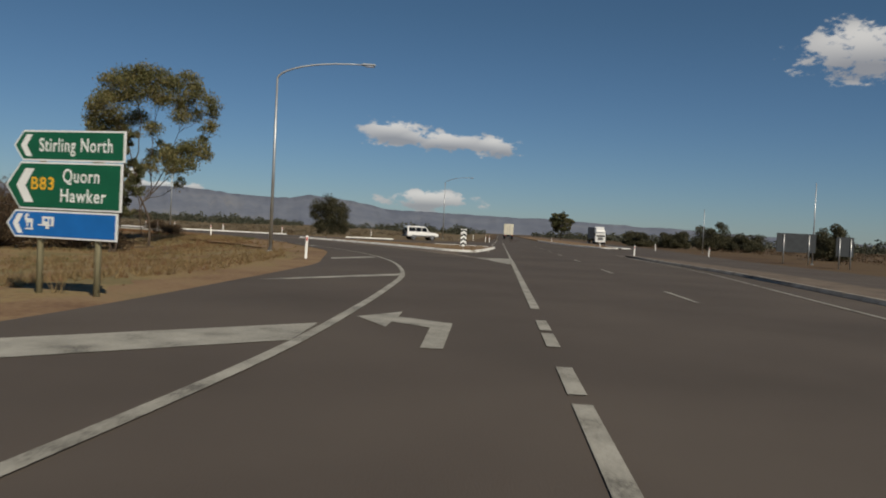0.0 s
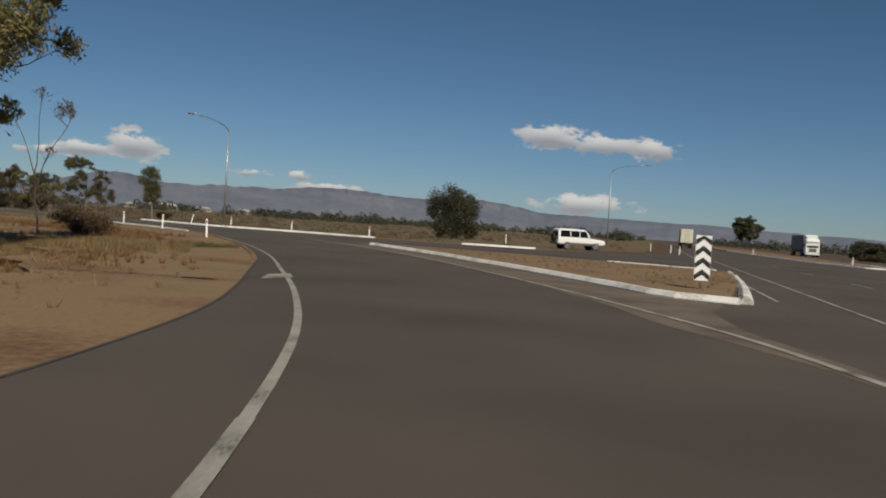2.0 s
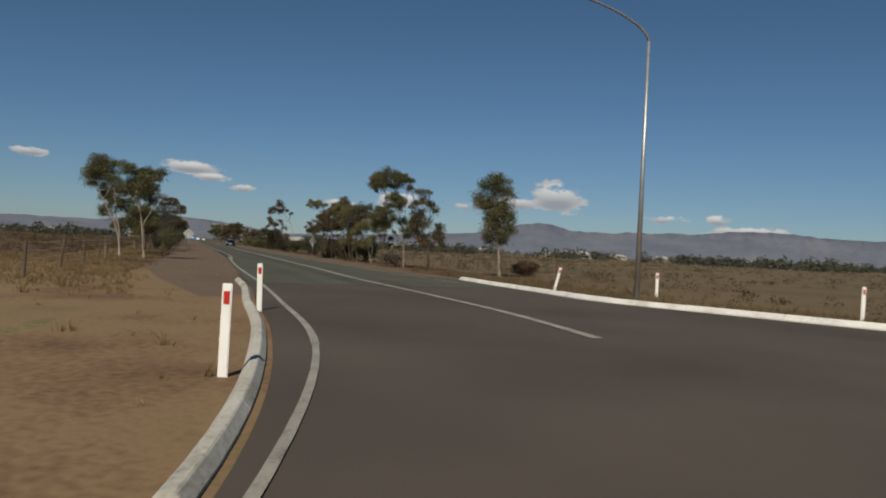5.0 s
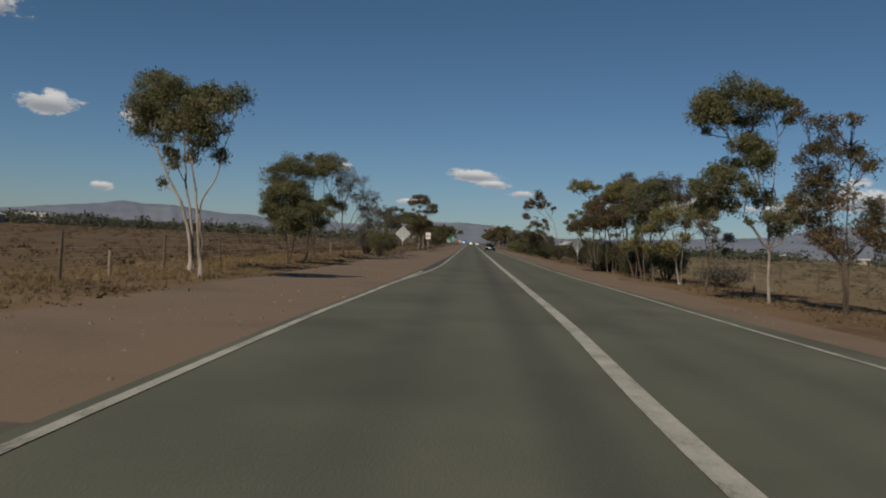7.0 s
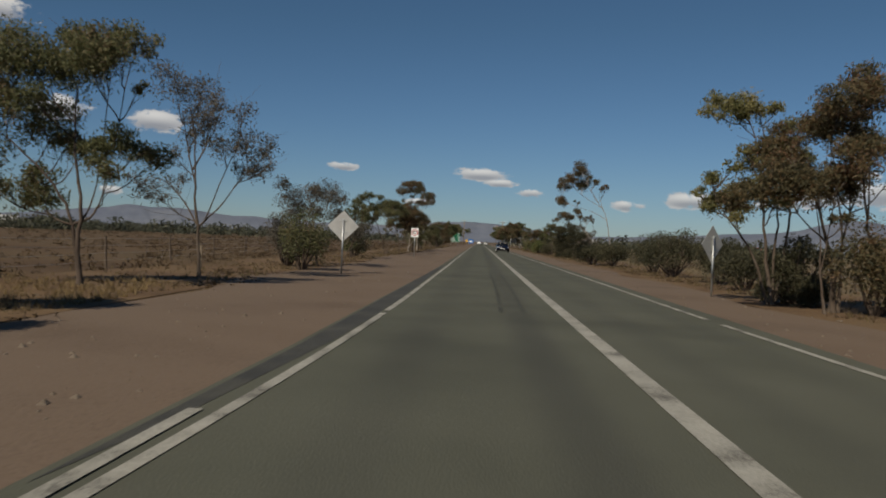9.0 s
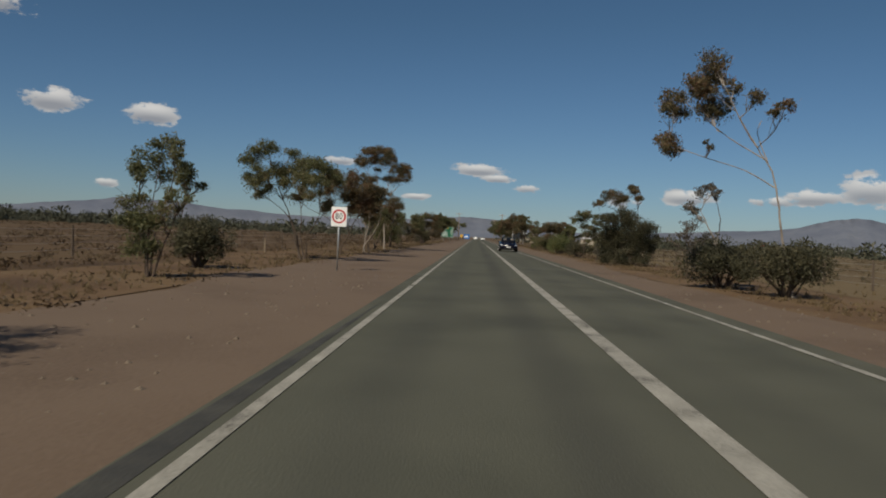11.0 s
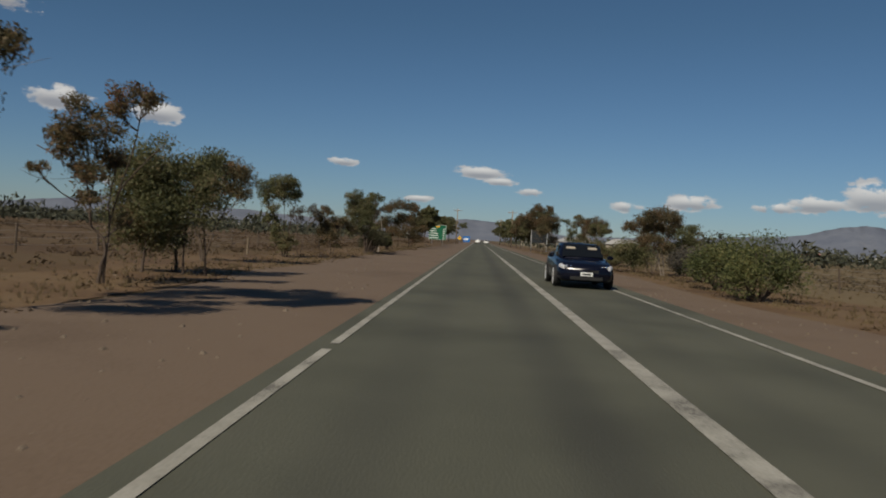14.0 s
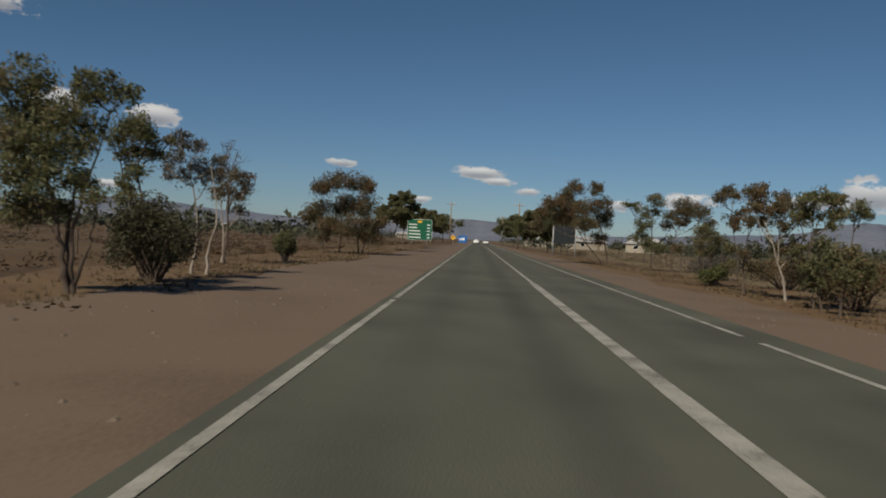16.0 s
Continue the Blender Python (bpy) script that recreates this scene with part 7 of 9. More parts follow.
def slim_pole(at, h):
    root = thing("pole", "slim bare galvanised pole beyond the oncoming carriageway", "pole", Matrix.Translation(at), "slim poles")
    part("base_plate", box((0.26, 0.26, 0.03), (0, 0, 0.015), bevel=0.005), M_galv, root)
    part("shaft", cyl(0.07, 0.035, 0.0, h, 10), M_galv, root, smooth=True)
    part("cap", cyl(0.045, 0.03, h, h + 0.08, 10), M_galv, root)


slim_pole((20.0, 66, -0.03), 7.0)
slim_pole((18.2, 116, -0.03), 6.4)


# ---- signs ----
def text_mesh(body, size, mat, parent, at, name="lettering", width=None):
    cu = bpy.data.curves.new(name, "FONT")
    cu.body, cu.size, cu.extrude, cu.offset = body, size, 0.002, size * 0.012
    cu.space_character = 1.12
    cu.align_x, cu.align_y = "CENTER", "CENTER"
    tmp = new("text_tmp", cu)
    bpy.context.view_layer.update()
    me = bpy.data.meshes.new_from_object(tmp)
    bpy.data.objects.remove(tmp)
    me.name = name
    me.materials.clear()
    me.materials.append(mat)
    xs = [v.co.x for v in me.vertices]
    s = width / (max(xs) - min(xs)) if width else 1.0
    # bolder strokes: the face is turned upright, facing -y
    me.transform(Matrix.Translation(at) @ pose(0, 0, 0, 90, 0, 0) @ Matrix.Diagonal((s, 1, 1, 1)))
    ob = new(name, me)
    ob.parent = parent
    return ob


def outline_panel(pts, thick, at_y, z0=0.0):
    """An upright plate with the outline pts (x, z), its face at y = at_y."""
    bm = bmesh.new()
    a = [bm.verts.new((x, at_y, z)) for x, z in pts]
    b = [bm.verts.new((x, at_y + thick, z)) for x, z in pts]
    bm.faces.new(a)
    bm.faces.new(list(reversed(b)))
    for i in range(len(pts)):
        bm.faces.new((a[i - 1], b[i - 1], b[i], a[i]))
    bmesh.ops.recalc_face_normals(bm, faces=bm.faces)
    return bm


def arrow_board(root, x0, x1, z0, z1, point, mat, name):
    zm = (z0 + z1) / 2
    rim = [(x0, zm), (x0 + point, z1), (x1, z1), (x1, z0), (x0 + point, z0)]
    b = 0.03
    inner = [(x0 + b * 1.3, zm), (x0 + point + b * 0.3, z1 - b), (x1 - b, z1 - b), (x1 - b, z0 + b), (x0 + point + b * 0.3, z0 + b)]
    board = part(name, outline_panel(rim, 0.03, -0.03), M_signwhite, root)
    part("face", outline_panel(inner, 0.004, -0.034), mat, board)
    ah = (z1 - z0) * 0.36
    ax = x0 + point * 0.75
    t = point * 0.62
    chev = [(ax, zm), (ax + ah * 0.62, zm + ah), (ax + ah * 0.62 + t, zm + ah), (ax + t, zm), (ax + ah * 0.62 + t, zm - ah), (ax + ah * 0.62, zm - ah)]
    bm = outline_panel([chev[0], chev[1], chev[2], chev[3]], 0.003, -0.038)
    b2 = outline_panel([chev[0], chev[3], chev[4], chev[5]], 0.003, -0.038)
    me = bpy.data.meshes.new("tmp")
    b2.to_mesh(me)
    b2.free()
    bm.from_mesh(me)
    bpy.data.meshes.remove(me)
    part("chevron", bm, M_signwhite, board)
    return board


def direction_sign():
    a, b = Vector((-9.05, 4.75, 0)), Vector((-7.9, 4.55, 0))
    d = (b - a).normalized()
    root = thing("direction_sign", "green and blue arrow-shaped direction sign on timber posts", "road sign", Matrix.Translation((a + b) / 2 + Vector((0, 0, -0.03))) @ pose(0, 0, 0, 0, 0, math.degrees(math.atan2(d.y, d.x)) + 4))
    for x in (-0.58, 0.58):
        part("post", cyl(0.055, 0.055, -0.1, 2.7, 10, (x, 0.06)), M_palepost, root, smooth=True)
    b1 = arrow_board(root, -1.12, 1.10, 2.255, 2.77, 0.2, M_green, "board")
    text_mesh("Stirling North", 0.32, M_signwhite, b1, (0.14, -0.036, 2.512), width=1.45)
    b2 = arrow_board(root, -1.26, 1.06, 1.435, 2.235, 0.3, M_green, "board")
    text_mesh("Quorn", 0.32, M_signwhite, b2, (0.27, -0.036, 2.0), width=0.72)
    text_mesh("Hawker", 0.32, M_signwhite, b2, (0.31, -0.036, 1.67), width=0.90)
    text_mesh("B83", 0.30, M_yellow, b2, (-0.5, -0.036, 1.86), width=0.46)
    b3 = arrow_board(root, -1.22, 1.0, 0.95, 1.415, 0.18, M_blue, "board")
    figure = part("symbol", box((0.15, 0.004, 0.07), (-0.74, -0.038, 1.235), bevel=0.02), M_signwhite, b3, "white visitor symbol")
    for x, z, w, h in ((-0.81, 1.285, 0.05, 0.09), (-0.785, 1.33, 0.07, 0.04), (-0.69, 1.165, 0.04, 0.1), (-0.78, 1.17, 0.035, 0.08), (-0.74, 1.095, 0.17, 0.03)):
        part("stroke", box((w, 0.004, h), (x, -0.038, z), bevel=0.012), M_signwhite, figure)
    caravan = part("symbol", box((0.24, 0.004, 0.16), (-0.36, -0.038, 1.235), bevel=0.05), M_signwhite, b3, "white caravan symbol")
    for x, z, w, h in ((-0.395, 1.255, 0.07, 0.05), (-0.31, 1.225, 0.035, 0.1)):
        part("symbol_window", box((w, 0.004, h), (x, -0.042, z), bevel=0.005), M_blue, caravan)
    part("stroke", box((0.07, 0.004, 0.07), (-0.37, -0.0385, 1.14), bevel=0.034), M_signwhite, caravan)
    part("stroke", box((0.1, 0.004, 0.025), (-0.51, -0.038, 1.17), bevel=0.008), M_signwhite, caravan)
    return root


direction_sign()


def hazard_marker():
    root = thing("hazard_marker", "black and white chevron hazard board on a steel post", "road sign", pose(-8.1, 49.0, 0.1, 0, 0, 17))
    part("post", cyl(0.03, 0.03, -0.1, 1.35, 8, (0, 0.03)), M_galv, root, smooth=True)
    part("board", box((0.42, 0.012, 1.22), (0, 0, 0.85), bevel=0.004), M_signwhite, root)
    for k in range(4):
        z = 0.30 + k * 0.32
        hi = min(1.455, z + 0.15)
        pts = [(-0.205, z - 0.06), (0, z + 0.10), (0.205, z - 0.06), (0.205, z + 0.09), (0, z + 0.25), (-0.205, z + 0.09)]
        pts = [(x, max(0.245, min(1.455, v))) for x, v in pts]
        bm = bmesh.new()
        for tri in (pts[0:2] + pts[4:6], pts[1:3] + pts[3:5]):
            vs = [bm.verts.new((x, -0.0085, zz)) for x, zz in tri]
            f = bm.faces.new(vs)
            f.normal_update()
            if f.normal.y > 0:
                f.normal_flip()
        part("chevron", bm, M_black, root, "black chevron stripe")


hazard_marker()


def diamond_sign(u, c, turn, h, s, label):
    p = rf(u, c, -0.03)
    root = thing("diamond_sign", label, "road sign", Matrix.Translation(p) @ pose(0, 0, 0, 0, 0, 67.5 + turn), "diamond signs")
    part("post", cyl(0.03, 0.03, -0.1, h - s * 0.4, 10), M_galv, root, smooth=True)
    r = s / math.sqrt(2)
    part("plate", outline_panel([(-r, h - r), (0, h - 2 * r), (r, h - r), (0, h)], 0.012, 0.035), M_signback, root, "unpainted grey sign back")
    for dz in (-0.2, 0.2):
        part("bracket", box((0.3, 0.025, 0.03), (0, 0.028, h - r + dz), bevel=0.004), M_galv, root)


diamond_sign(144.7, 47.5, 0, 2.35, 0.82, "grey back of a diamond sign beside the gravel shoulder")
diamond_sign(139.6, 59.5, 42, 2.15, 0.8, "grey back of a diamond sign turned aside by the thicket")


def ring(r0, r1, y, n=40, cx=0.0, cz=0.0):
    bm = bmesh.new()
    a = [bm.verts.new((cx + r0 * math.cos(t), y, cz + r0 * math.sin(t))) for t in (2 * math.pi * k / n for k in range(n))]
    b = [bm.verts.new((cx + r1 * math.cos(t), y, cz + r1 * math.sin(t))) for t in (2 * math.pi * k / n for k in range(n))]
    for k in range(n):
        f = bm.faces.new((a[k], a[(k + 1) % n], b[(k + 1) % n], b[k]))
        f.normal_update()
        if f.normal.y > 0:
            f.normal_flip()
    return bm


def speed_sign():
    root = thing("speed_sign", "white 80 speed limit sign with red ring on a steel post", "road sign", Matrix.Translation(rf(174.9, 47.7, -0.03)) @ pose(0, 0, 0, 0, 0, 67.5))
    part("post", cyl(0.03, 0.03, -0.1, 2.2, 10, (0, 0.04)), M_galv, root, smooth=True)
    plate = part("plate", box((0.54, 0.012, 0.68), (0, 0, 1.88), bevel=0.005), M_signwhite, root)
    part("red_ring", ring(0.185, 0.245, -0.009, cz=1.89), plain("red_sign_sheeting", (0.42, 0.02, 0.02), 0.45), plate, "red ring")
    text_mesh("80", 0.3, M_black, plate, (0, -0.008, 1.89), width=0.25)


speed_sign()


def town_sign():
    p = rf(338.0, 45.6, -0.03)
    root = thing("distance_sign", "large green distance sign with white lettering lines on steel posts", "road sign", Matrix.Translation(p) @ pose(0, 0, 0, 0, 0, 67.5))
    for x in (-0.9, 0.9):
        part("post", cyl(0.05, 0.05, -0.1, 3.0, 10, (x, 0.07)), M_galv, root, smooth=True)
    rim = part("board", box((2.9, 0.03, 2.45), (0, 0, 2.25), bevel=0.01), M_signwhite, root)
    part("face", box((2.84, 0.006, 2.39), (0, -0.017, 2.25), bevel=0.002), M_green, rim)
    part("route_plate", box((0.55, 0.006, 0.24), (0, -0.022, 3.2), bevel=0.002), M_yellow, rim)
    for k, wd in enumerate((0.95, 0.95, 1.35, 1.4, 1.4)):
        z = 2.85 - k * 0.38
        part("lettering_bar", box((wd, 0.006, 0.11), (-1.25 + wd / 2, -0.022, z)), M_signwhite, rim)
        part("lettering_bar", box((0.36, 0.006, 0.11), (1.05, -0.022, z)), M_signwhite, rim)


town_sign()


def dark_sign():
    root = thing("sign_back", "dark back of a large sign on two pale posts", "road sign", Matrix.Translation(rf(333.0, 62.2, -0.03)) @ pose(0, 0, 0, 0, 0, 67.5))
    for x in (-1.25, 1.25):
        part("post", cyl(0.07, 0.07, -0.1, 3.4, 10, (x, -0.09)), M_signback, root, smooth=True)
    part("board", box((2.5, 0.04, 2.0), (0, 0, 2.45), bevel=0.01), plain("dark_sign_back", (0.016, 0.02, 0.024), 0.7), root)


dark_sign()


def small_sign(u, c, w, z0, z1, mat, label, diamond=False):
    root = thing("small_sign", label, "road sign", Matrix.Translation(rf(u, c, -0.03)) @ pose(0, 0, 0, 0, 0, 67.5))
    part("post", cyl(0.035, 0.035, -0.1, z1 - 0.1, 8, (0, 0.04)), M_galv, root, smooth=True)
    if diamond:
        zm = (z0 + z1) / 2
        part("plate", outline_panel([(-w / 2, zm), (0, z0), (w / 2, zm), (0, z1)], 0.012, 0.0), mat, root)
        part("arrow_symbol", box((0.12, 0.006, (z1 - z0) * 0.4), (0, -0.005, zm), bevel=0.01), M_black, root)
    else:
        part("plate", box((w, 0.012, z1 - z0), (0, 0, (z0 + z1) / 2), bevel=0.004), mat, root)
        part("symbol", box((w * 0.5, 0.006, (z1 - z0) * 0.35), (0, -0.008, (z0 + z1) / 2), bevel=0.01), M_signwhite, root)


small_sign(390.5, 48.1, 1.0, 1.1, 2.1, M_yellow, "yellow diamond warning sign beside the shoulder", True)
small_sign(428.5, 49.2, 1.9, 0.6, 2.2, M_blue, "blue information sign beside the shoulder")
small_sign(424.5, 48.6, 0.5, 0.6, 2.0, M_blue, "narrow blue sign beside the shoulder")


def sign_back(x, y, w, z0, z1, turn, label):
    root = thing("sign_back", label, "road sign", pose(x, y, -0.03, 0, 0, turn))
    for dx in (-w * 0.32, w * 0.32):
        part("post", cyl(0.05, 0.05, -0.1, z1 - 0.1, 8, (dx, -0.06)), M_galv, root, smooth=True)
    part("board", box((w, 0.03, z1 - z0), (0, 0, (z0 + z1) / 2), bevel=0.006), plain("dark_board", (0.035, 0.04, 0.045), 0.6), root)


sign_back(17.6, 62, 3.3, 1.0, 2.55, 12, "dark back of a wide road sign on two posts")
sign_back(18.9, 54, 1.3, 0.9, 2.3, 12, "dark back of a small road sign on two posts")


# ---- vehicles ----
def loft(sections):
    """A closed skin through sections: (x, half outline [(y, z), ...] from the bottom middle to the top middle)."""
    bm = bmesh.new()
    rings = []
    for x, half in sections:
        ring_pts = [(y, z) for y, z in half] + [(-y, z) for y, z in reversed(half) if y > 1e-6]
        rings.append([bm.verts.new((x, y, z)) for y, z in ring_pts])
    n = len(rings[0])
    for a, b in zip(rings, rings[1:]):
        for k in range(n):
            bm.faces.new((a[k], a[(k + 1) % n], b[(k + 1) % n], b[k]))
    bm.faces.new(rings[0])
    bm.faces.new(list(reversed(rings[-1])))
    bmesh.ops.recalc_face_normals(bm, faces=bm.faces)
    return bm


def body_section(x, hw_, zb, zs, zt, crown=0.03):
    return (x, [(0.0, zb), (hw_ * 0.86, zb), (hw_ * 0.985, zb + 0.1), (hw_, zb + (zs - zb) * 0.55), (hw_ * 0.97, zs), (hw_ * 0.86, zt), (hw_ * 0.4, zt + crown), (0.0, zt + crown * 1.15)])


def cabin_section(x, hw_, z0, z1, taper=0.82):
    return (x, [(0.0, z0), (hw_, z0), (hw_ * (0.5 + taper / 2), z0 + (z1 - z0) * 0.55), (hw_ * taper, z1 - 0.06), (hw_ * taper * 0.9, z1), (0.0, z1 + 0.025)])


def build_wheel(parent, x, y, r, w, rim_mat=None):
    bm = bmesh.new()
    m = Matrix.Translation((x, y, r)) @ pose(0, 0, 0, 90, 0, 0)
    bmesh.ops.create_cone(bm, cap_ends=True, segments=26, radius1=r, radius2=r, depth=w, matrix=m)
    bmesh.ops.bevel(bm, geom=[e for e in bm.edges if len(e.link_faces) == 2 and any(len(f.verts) > 4 for f in e.link_faces)], offset=0.03, segments=2, affect="EDGES")
    wheel = part("wheel", bm, M_tyre, parent, "black rubber tyre", smooth=False)
    s = 1 if y > 0 else -1
    bm = bmesh.new()
    m2 = Matrix.Translation((x, y + s * (w / 2 - 0.01), r)) @ pose(0, 0, 0, 90, 0, 0)
    for k in range(9):
        a = 2 * math.pi * k / 9
        add_box(bm, (0.042, 0.03, r * 0.74), (x + math.sin(a) * r * 0.40, y + s * (w / 2 - 0.002), r + math.cos(a) * r * 0.40), Euler((0, a, 0)).to_matrix())
    for r0, r1 in ((0.0, 0.14), (0.70, 0.80)):
        add_ring = [(math.cos(2 * math.pi * k / 22), math.sin(2 * math.pi * k / 22)) for k in range(22)]
        yy = y + s * (w / 2 + 0.012)
        if r0 == 0.0:
            bm.faces.new([bm.verts.new((x + cx * r * r1, yy, r + cz * r * r1)) for cx, cz in add_ring])
        else:
            va = [bm.verts.new((x + cx * r * r0, yy, r + cz * r * r0)) for cx, cz in add_ring]
            vb = [bm.verts.new((x + cx * r * r1, yy, r + cz * r * r1)) for cx, cz in add_ring]
            for k in range(22):
                bm.faces.new((va[k], va[k - 1], vb[k - 1], vb[k]))
    rim = part("rim", bm, rim_mat or M_rim, wheel, "alloy rim")
    return wheel


def slab(bm, quad, thick, nrm):
    """A thin plate over four corners."""
    v0 = [bm.verts.new(Vector(q) + Vector(nrm) * 0.008) for q in quad]
    v1 = [bm.verts.new(Vector(q) - Vector(nrm) * thick) for q in quad]
    bm.faces.new(v0)
    bm.faces.new(list(reversed(v1)))
    for i in range(4):
        bm.faces.new((v0[i - 1], v1[i - 1], v1[i], v0[i]))
    bmesh.ops.recalc_face_normals(bm, faces=bm.faces)


def plate(name, quad, mat, parent, nrm, label=""):
    bm = bmesh.new()
    slab(bm, quad, 0.015, nrm)
    return part(name, bm, mat, parent, label)


def arch_bm(x, s, r, y):
    bm = bmesh.new()
    bmesh.ops.create_cone(bm, cap_ends=True, segments=24, radius1=r, radius2=r, depth=0.06, matrix=Matrix.Translation((x, s * y, 0.34)) @ pose(0, 0, 0, 90, 0, 0))
    return bm


def sedan(m, label, paint, name="sedan", tray=False):
    root = thing(name, label, "car", m)
    S = [(-2.38, 0.72, 0.42, 0.72, 0.86), (-2.2, 0.86, 0.30, 0.80, 1.00), (-1.7, 0.91, 0.20, 0.86, 1.04), (-0.8, 0.92, 0.18, 0.86, 0.98), (0.6, 0.92, 0.18, 0.84, 0.96), (1.1, 0.91, 0.18, 0.82, 0.93), (1.8, 0.89, 0.20, 0.74, 0.84), (2.2, 0.84, 0.22, 0.66, 0.76), (2.40, 0.70, 0.28, 0.56, 0.66)]
    if tray:
        S[:4] = [(-2.46, 0.78, 0.40, 0.78, 0.96), (-2.36, 0.87, 0.30, 0.86, 1.03), (-1.7, 0.92, 0.20, 0.90, 1.05), (-0.8, 0.92, 0.18, 0.88, 1.0)]
    part("body", loft([body_section(*s) for s in S]), paint, root, smooth=True)
    C = [(-1.95, 0.70, 0.96, 1.06), (-1.35, 0.76, 0.94, 1.36), (-0.7, 0.79, 0.92, 1.43), (0.1, 0.79, 0.92, 1.43), (0.5, 0.78, 0.92, 1.36), (1.25, 0.74, 0.90, 0.96)]
    if tray:
        C[:3] = [(-1.02, 0.70, 0.96, 1.10), (-0.82, 0.77, 0.94, 1.37), (-0.5, 0.79, 0.92, 1.43)]
        part("tray_cover", box((1.25, 1.46, 0.03), (-1.72, 0, 1.075), None, 0.012), M_black, root, "black soft tray cover")
        for y in (-0.36, 0.36):
            part("sun_visor", box((0.012, 0.30, 0.13), (0.80, y, 1.278), Euler((0, radians(-60), 0)).to_matrix(), 0.005), M_wallpaint, root, "pale lowered sun visor")
    part("cabin", loft([cabin_section(*c) for c in C]), paint, root, smooth=True)
    plate("windscreen", [(1.25, -0.68, 1.0), (1.25, 0.68, 1.0), (0.56, 0.57, 1.40), (0.56, -0.57, 1.40)], M_window, root, (0.5, 0, 0.86), "dark glass windscreen")
    xr = (-0.99, -0.84) if tray else (-1.85, -1.38)
    plate("rear_window", [(xr[0], -0.58, 1.12), (xr[0], 0.58, 1.12), (xr[1], 0.52, 1.34), (xr[1], -0.52, 1.34)], M_window, root, (-0.7, 0, 0.6), "dark rear glass")
    for s in (-1, 1):
        plate("side_window", [(0.62, s * 0.745, 0.99), (-0.28, s * 0.77, 0.99), (-0.28, s * 0.675, 1.37), (0.32, s * 0.675, 1.34)], M_window, root, (0, s, 0.25), "dark side glass")
        if not tray:
            plate("side_window", [(-0.36, s * 0.77, 0.99), (-1.25, s * 0.75, 1.0), (-1.1, s * 0.66, 1.34), (-0.36, s * 0.675, 1.37)], M_window, root, (0, s, 0.25), "dark side glass")
        mir = part("mirror", box((0.12, 0.2, 0.13), (0.72, s * 0.98, 1.0), bevel=0.03), paint, root)
        lamp = part("headlight", box((0.34, 0.40, 0.15), (2.14, s * 0.62, 0.67), Euler((0, radians(12), s * radians(-24))).to_matrix(), 0.04), M_lens, root, "clear headlight")
        for dx, dy, rr in ((0.0, 0.0, 0.055), (-0.09, 0.14, 0.045), (0.07, -0.13, 0.035)):
            bm = bmesh.new()
            bmesh.ops.create_icosphere(bm, subdivisions=2, radius=rr, matrix=Matrix.Translation((2.27 + dx, s * (0.62 + dy), 0.70)))
            part("reflector", bm, M_chrome, lamp, "bright chrome reflector")
        part("tail_light", box((0.12, 0.32, 0.16), (-2.28, s * 0.62, 0.78), None, 0.03), M_red, root, "red tail light")
        part("fog_lamp", box((0.06, 0.16, 0.08), (2.34, s * 0.58, 0.36), None, 0.02), M_black, root)
        for x in (-1.42, 1.46):
            part("wheel_arch", arch_bm(x, s, 0.375, 0.885), M_black, root, "black wheel arch")
            build_wheel(root, x, s * 0.835, 0.34, 0.23, M_brightrim)
        part("door_handle", box((0.16, 0.03, 0.03), (-0.2, s * 0.915, 0.78), None, 0.01), paint, root)
    part("grille", box((0.06, 0.8, 0.13), (2.37, 0, 0.56), None, 0.02), M_black, root, "black grille")
    part("air_intake", box((0.06, 1.05, 0.14), (2.385, 0, 0.34), None, 0.02), M_black, root, "black lower intake")
    np_ = part("number_plate", box((0.02, 0.38, 0.12), (2.43, 0, 0.47), None, 0.005), M_signwhite, root, "white plate")
    part("plate_bar", box((0.006, 0.28, 0.05), (2.443, 0, 0.47)), M_black, np_)
    return root


CAR_SPOT = rf(231.8, 55.9, 0.006)
sedan(Matrix.Translation(CAR_SPOT) @ pose(0, 0, 0, 0, 0, math.degrees(math.atan2(-ALONG.y, -ALONG.x))), "dark navy utility car facing along the far lane", M_paint_navy, "utility_car", True)
sedan(Matrix.Translation(rf(520, 55.7, 0.006)) @ pose(0, 0, 0, 0, 0, math.degrees(math.atan2(-ALONG.y, -ALONG.x))), "small white sedan far along the road", M_paint_white)
sedan(Matrix.Translation(rf(500, 52.4, 0.006)) @ pose(0, 0, 0, 0, 0, math.degrees(math.atan2(ALONG.y, ALONG.x))), "white sedan driving away along the road", M_paint_white)


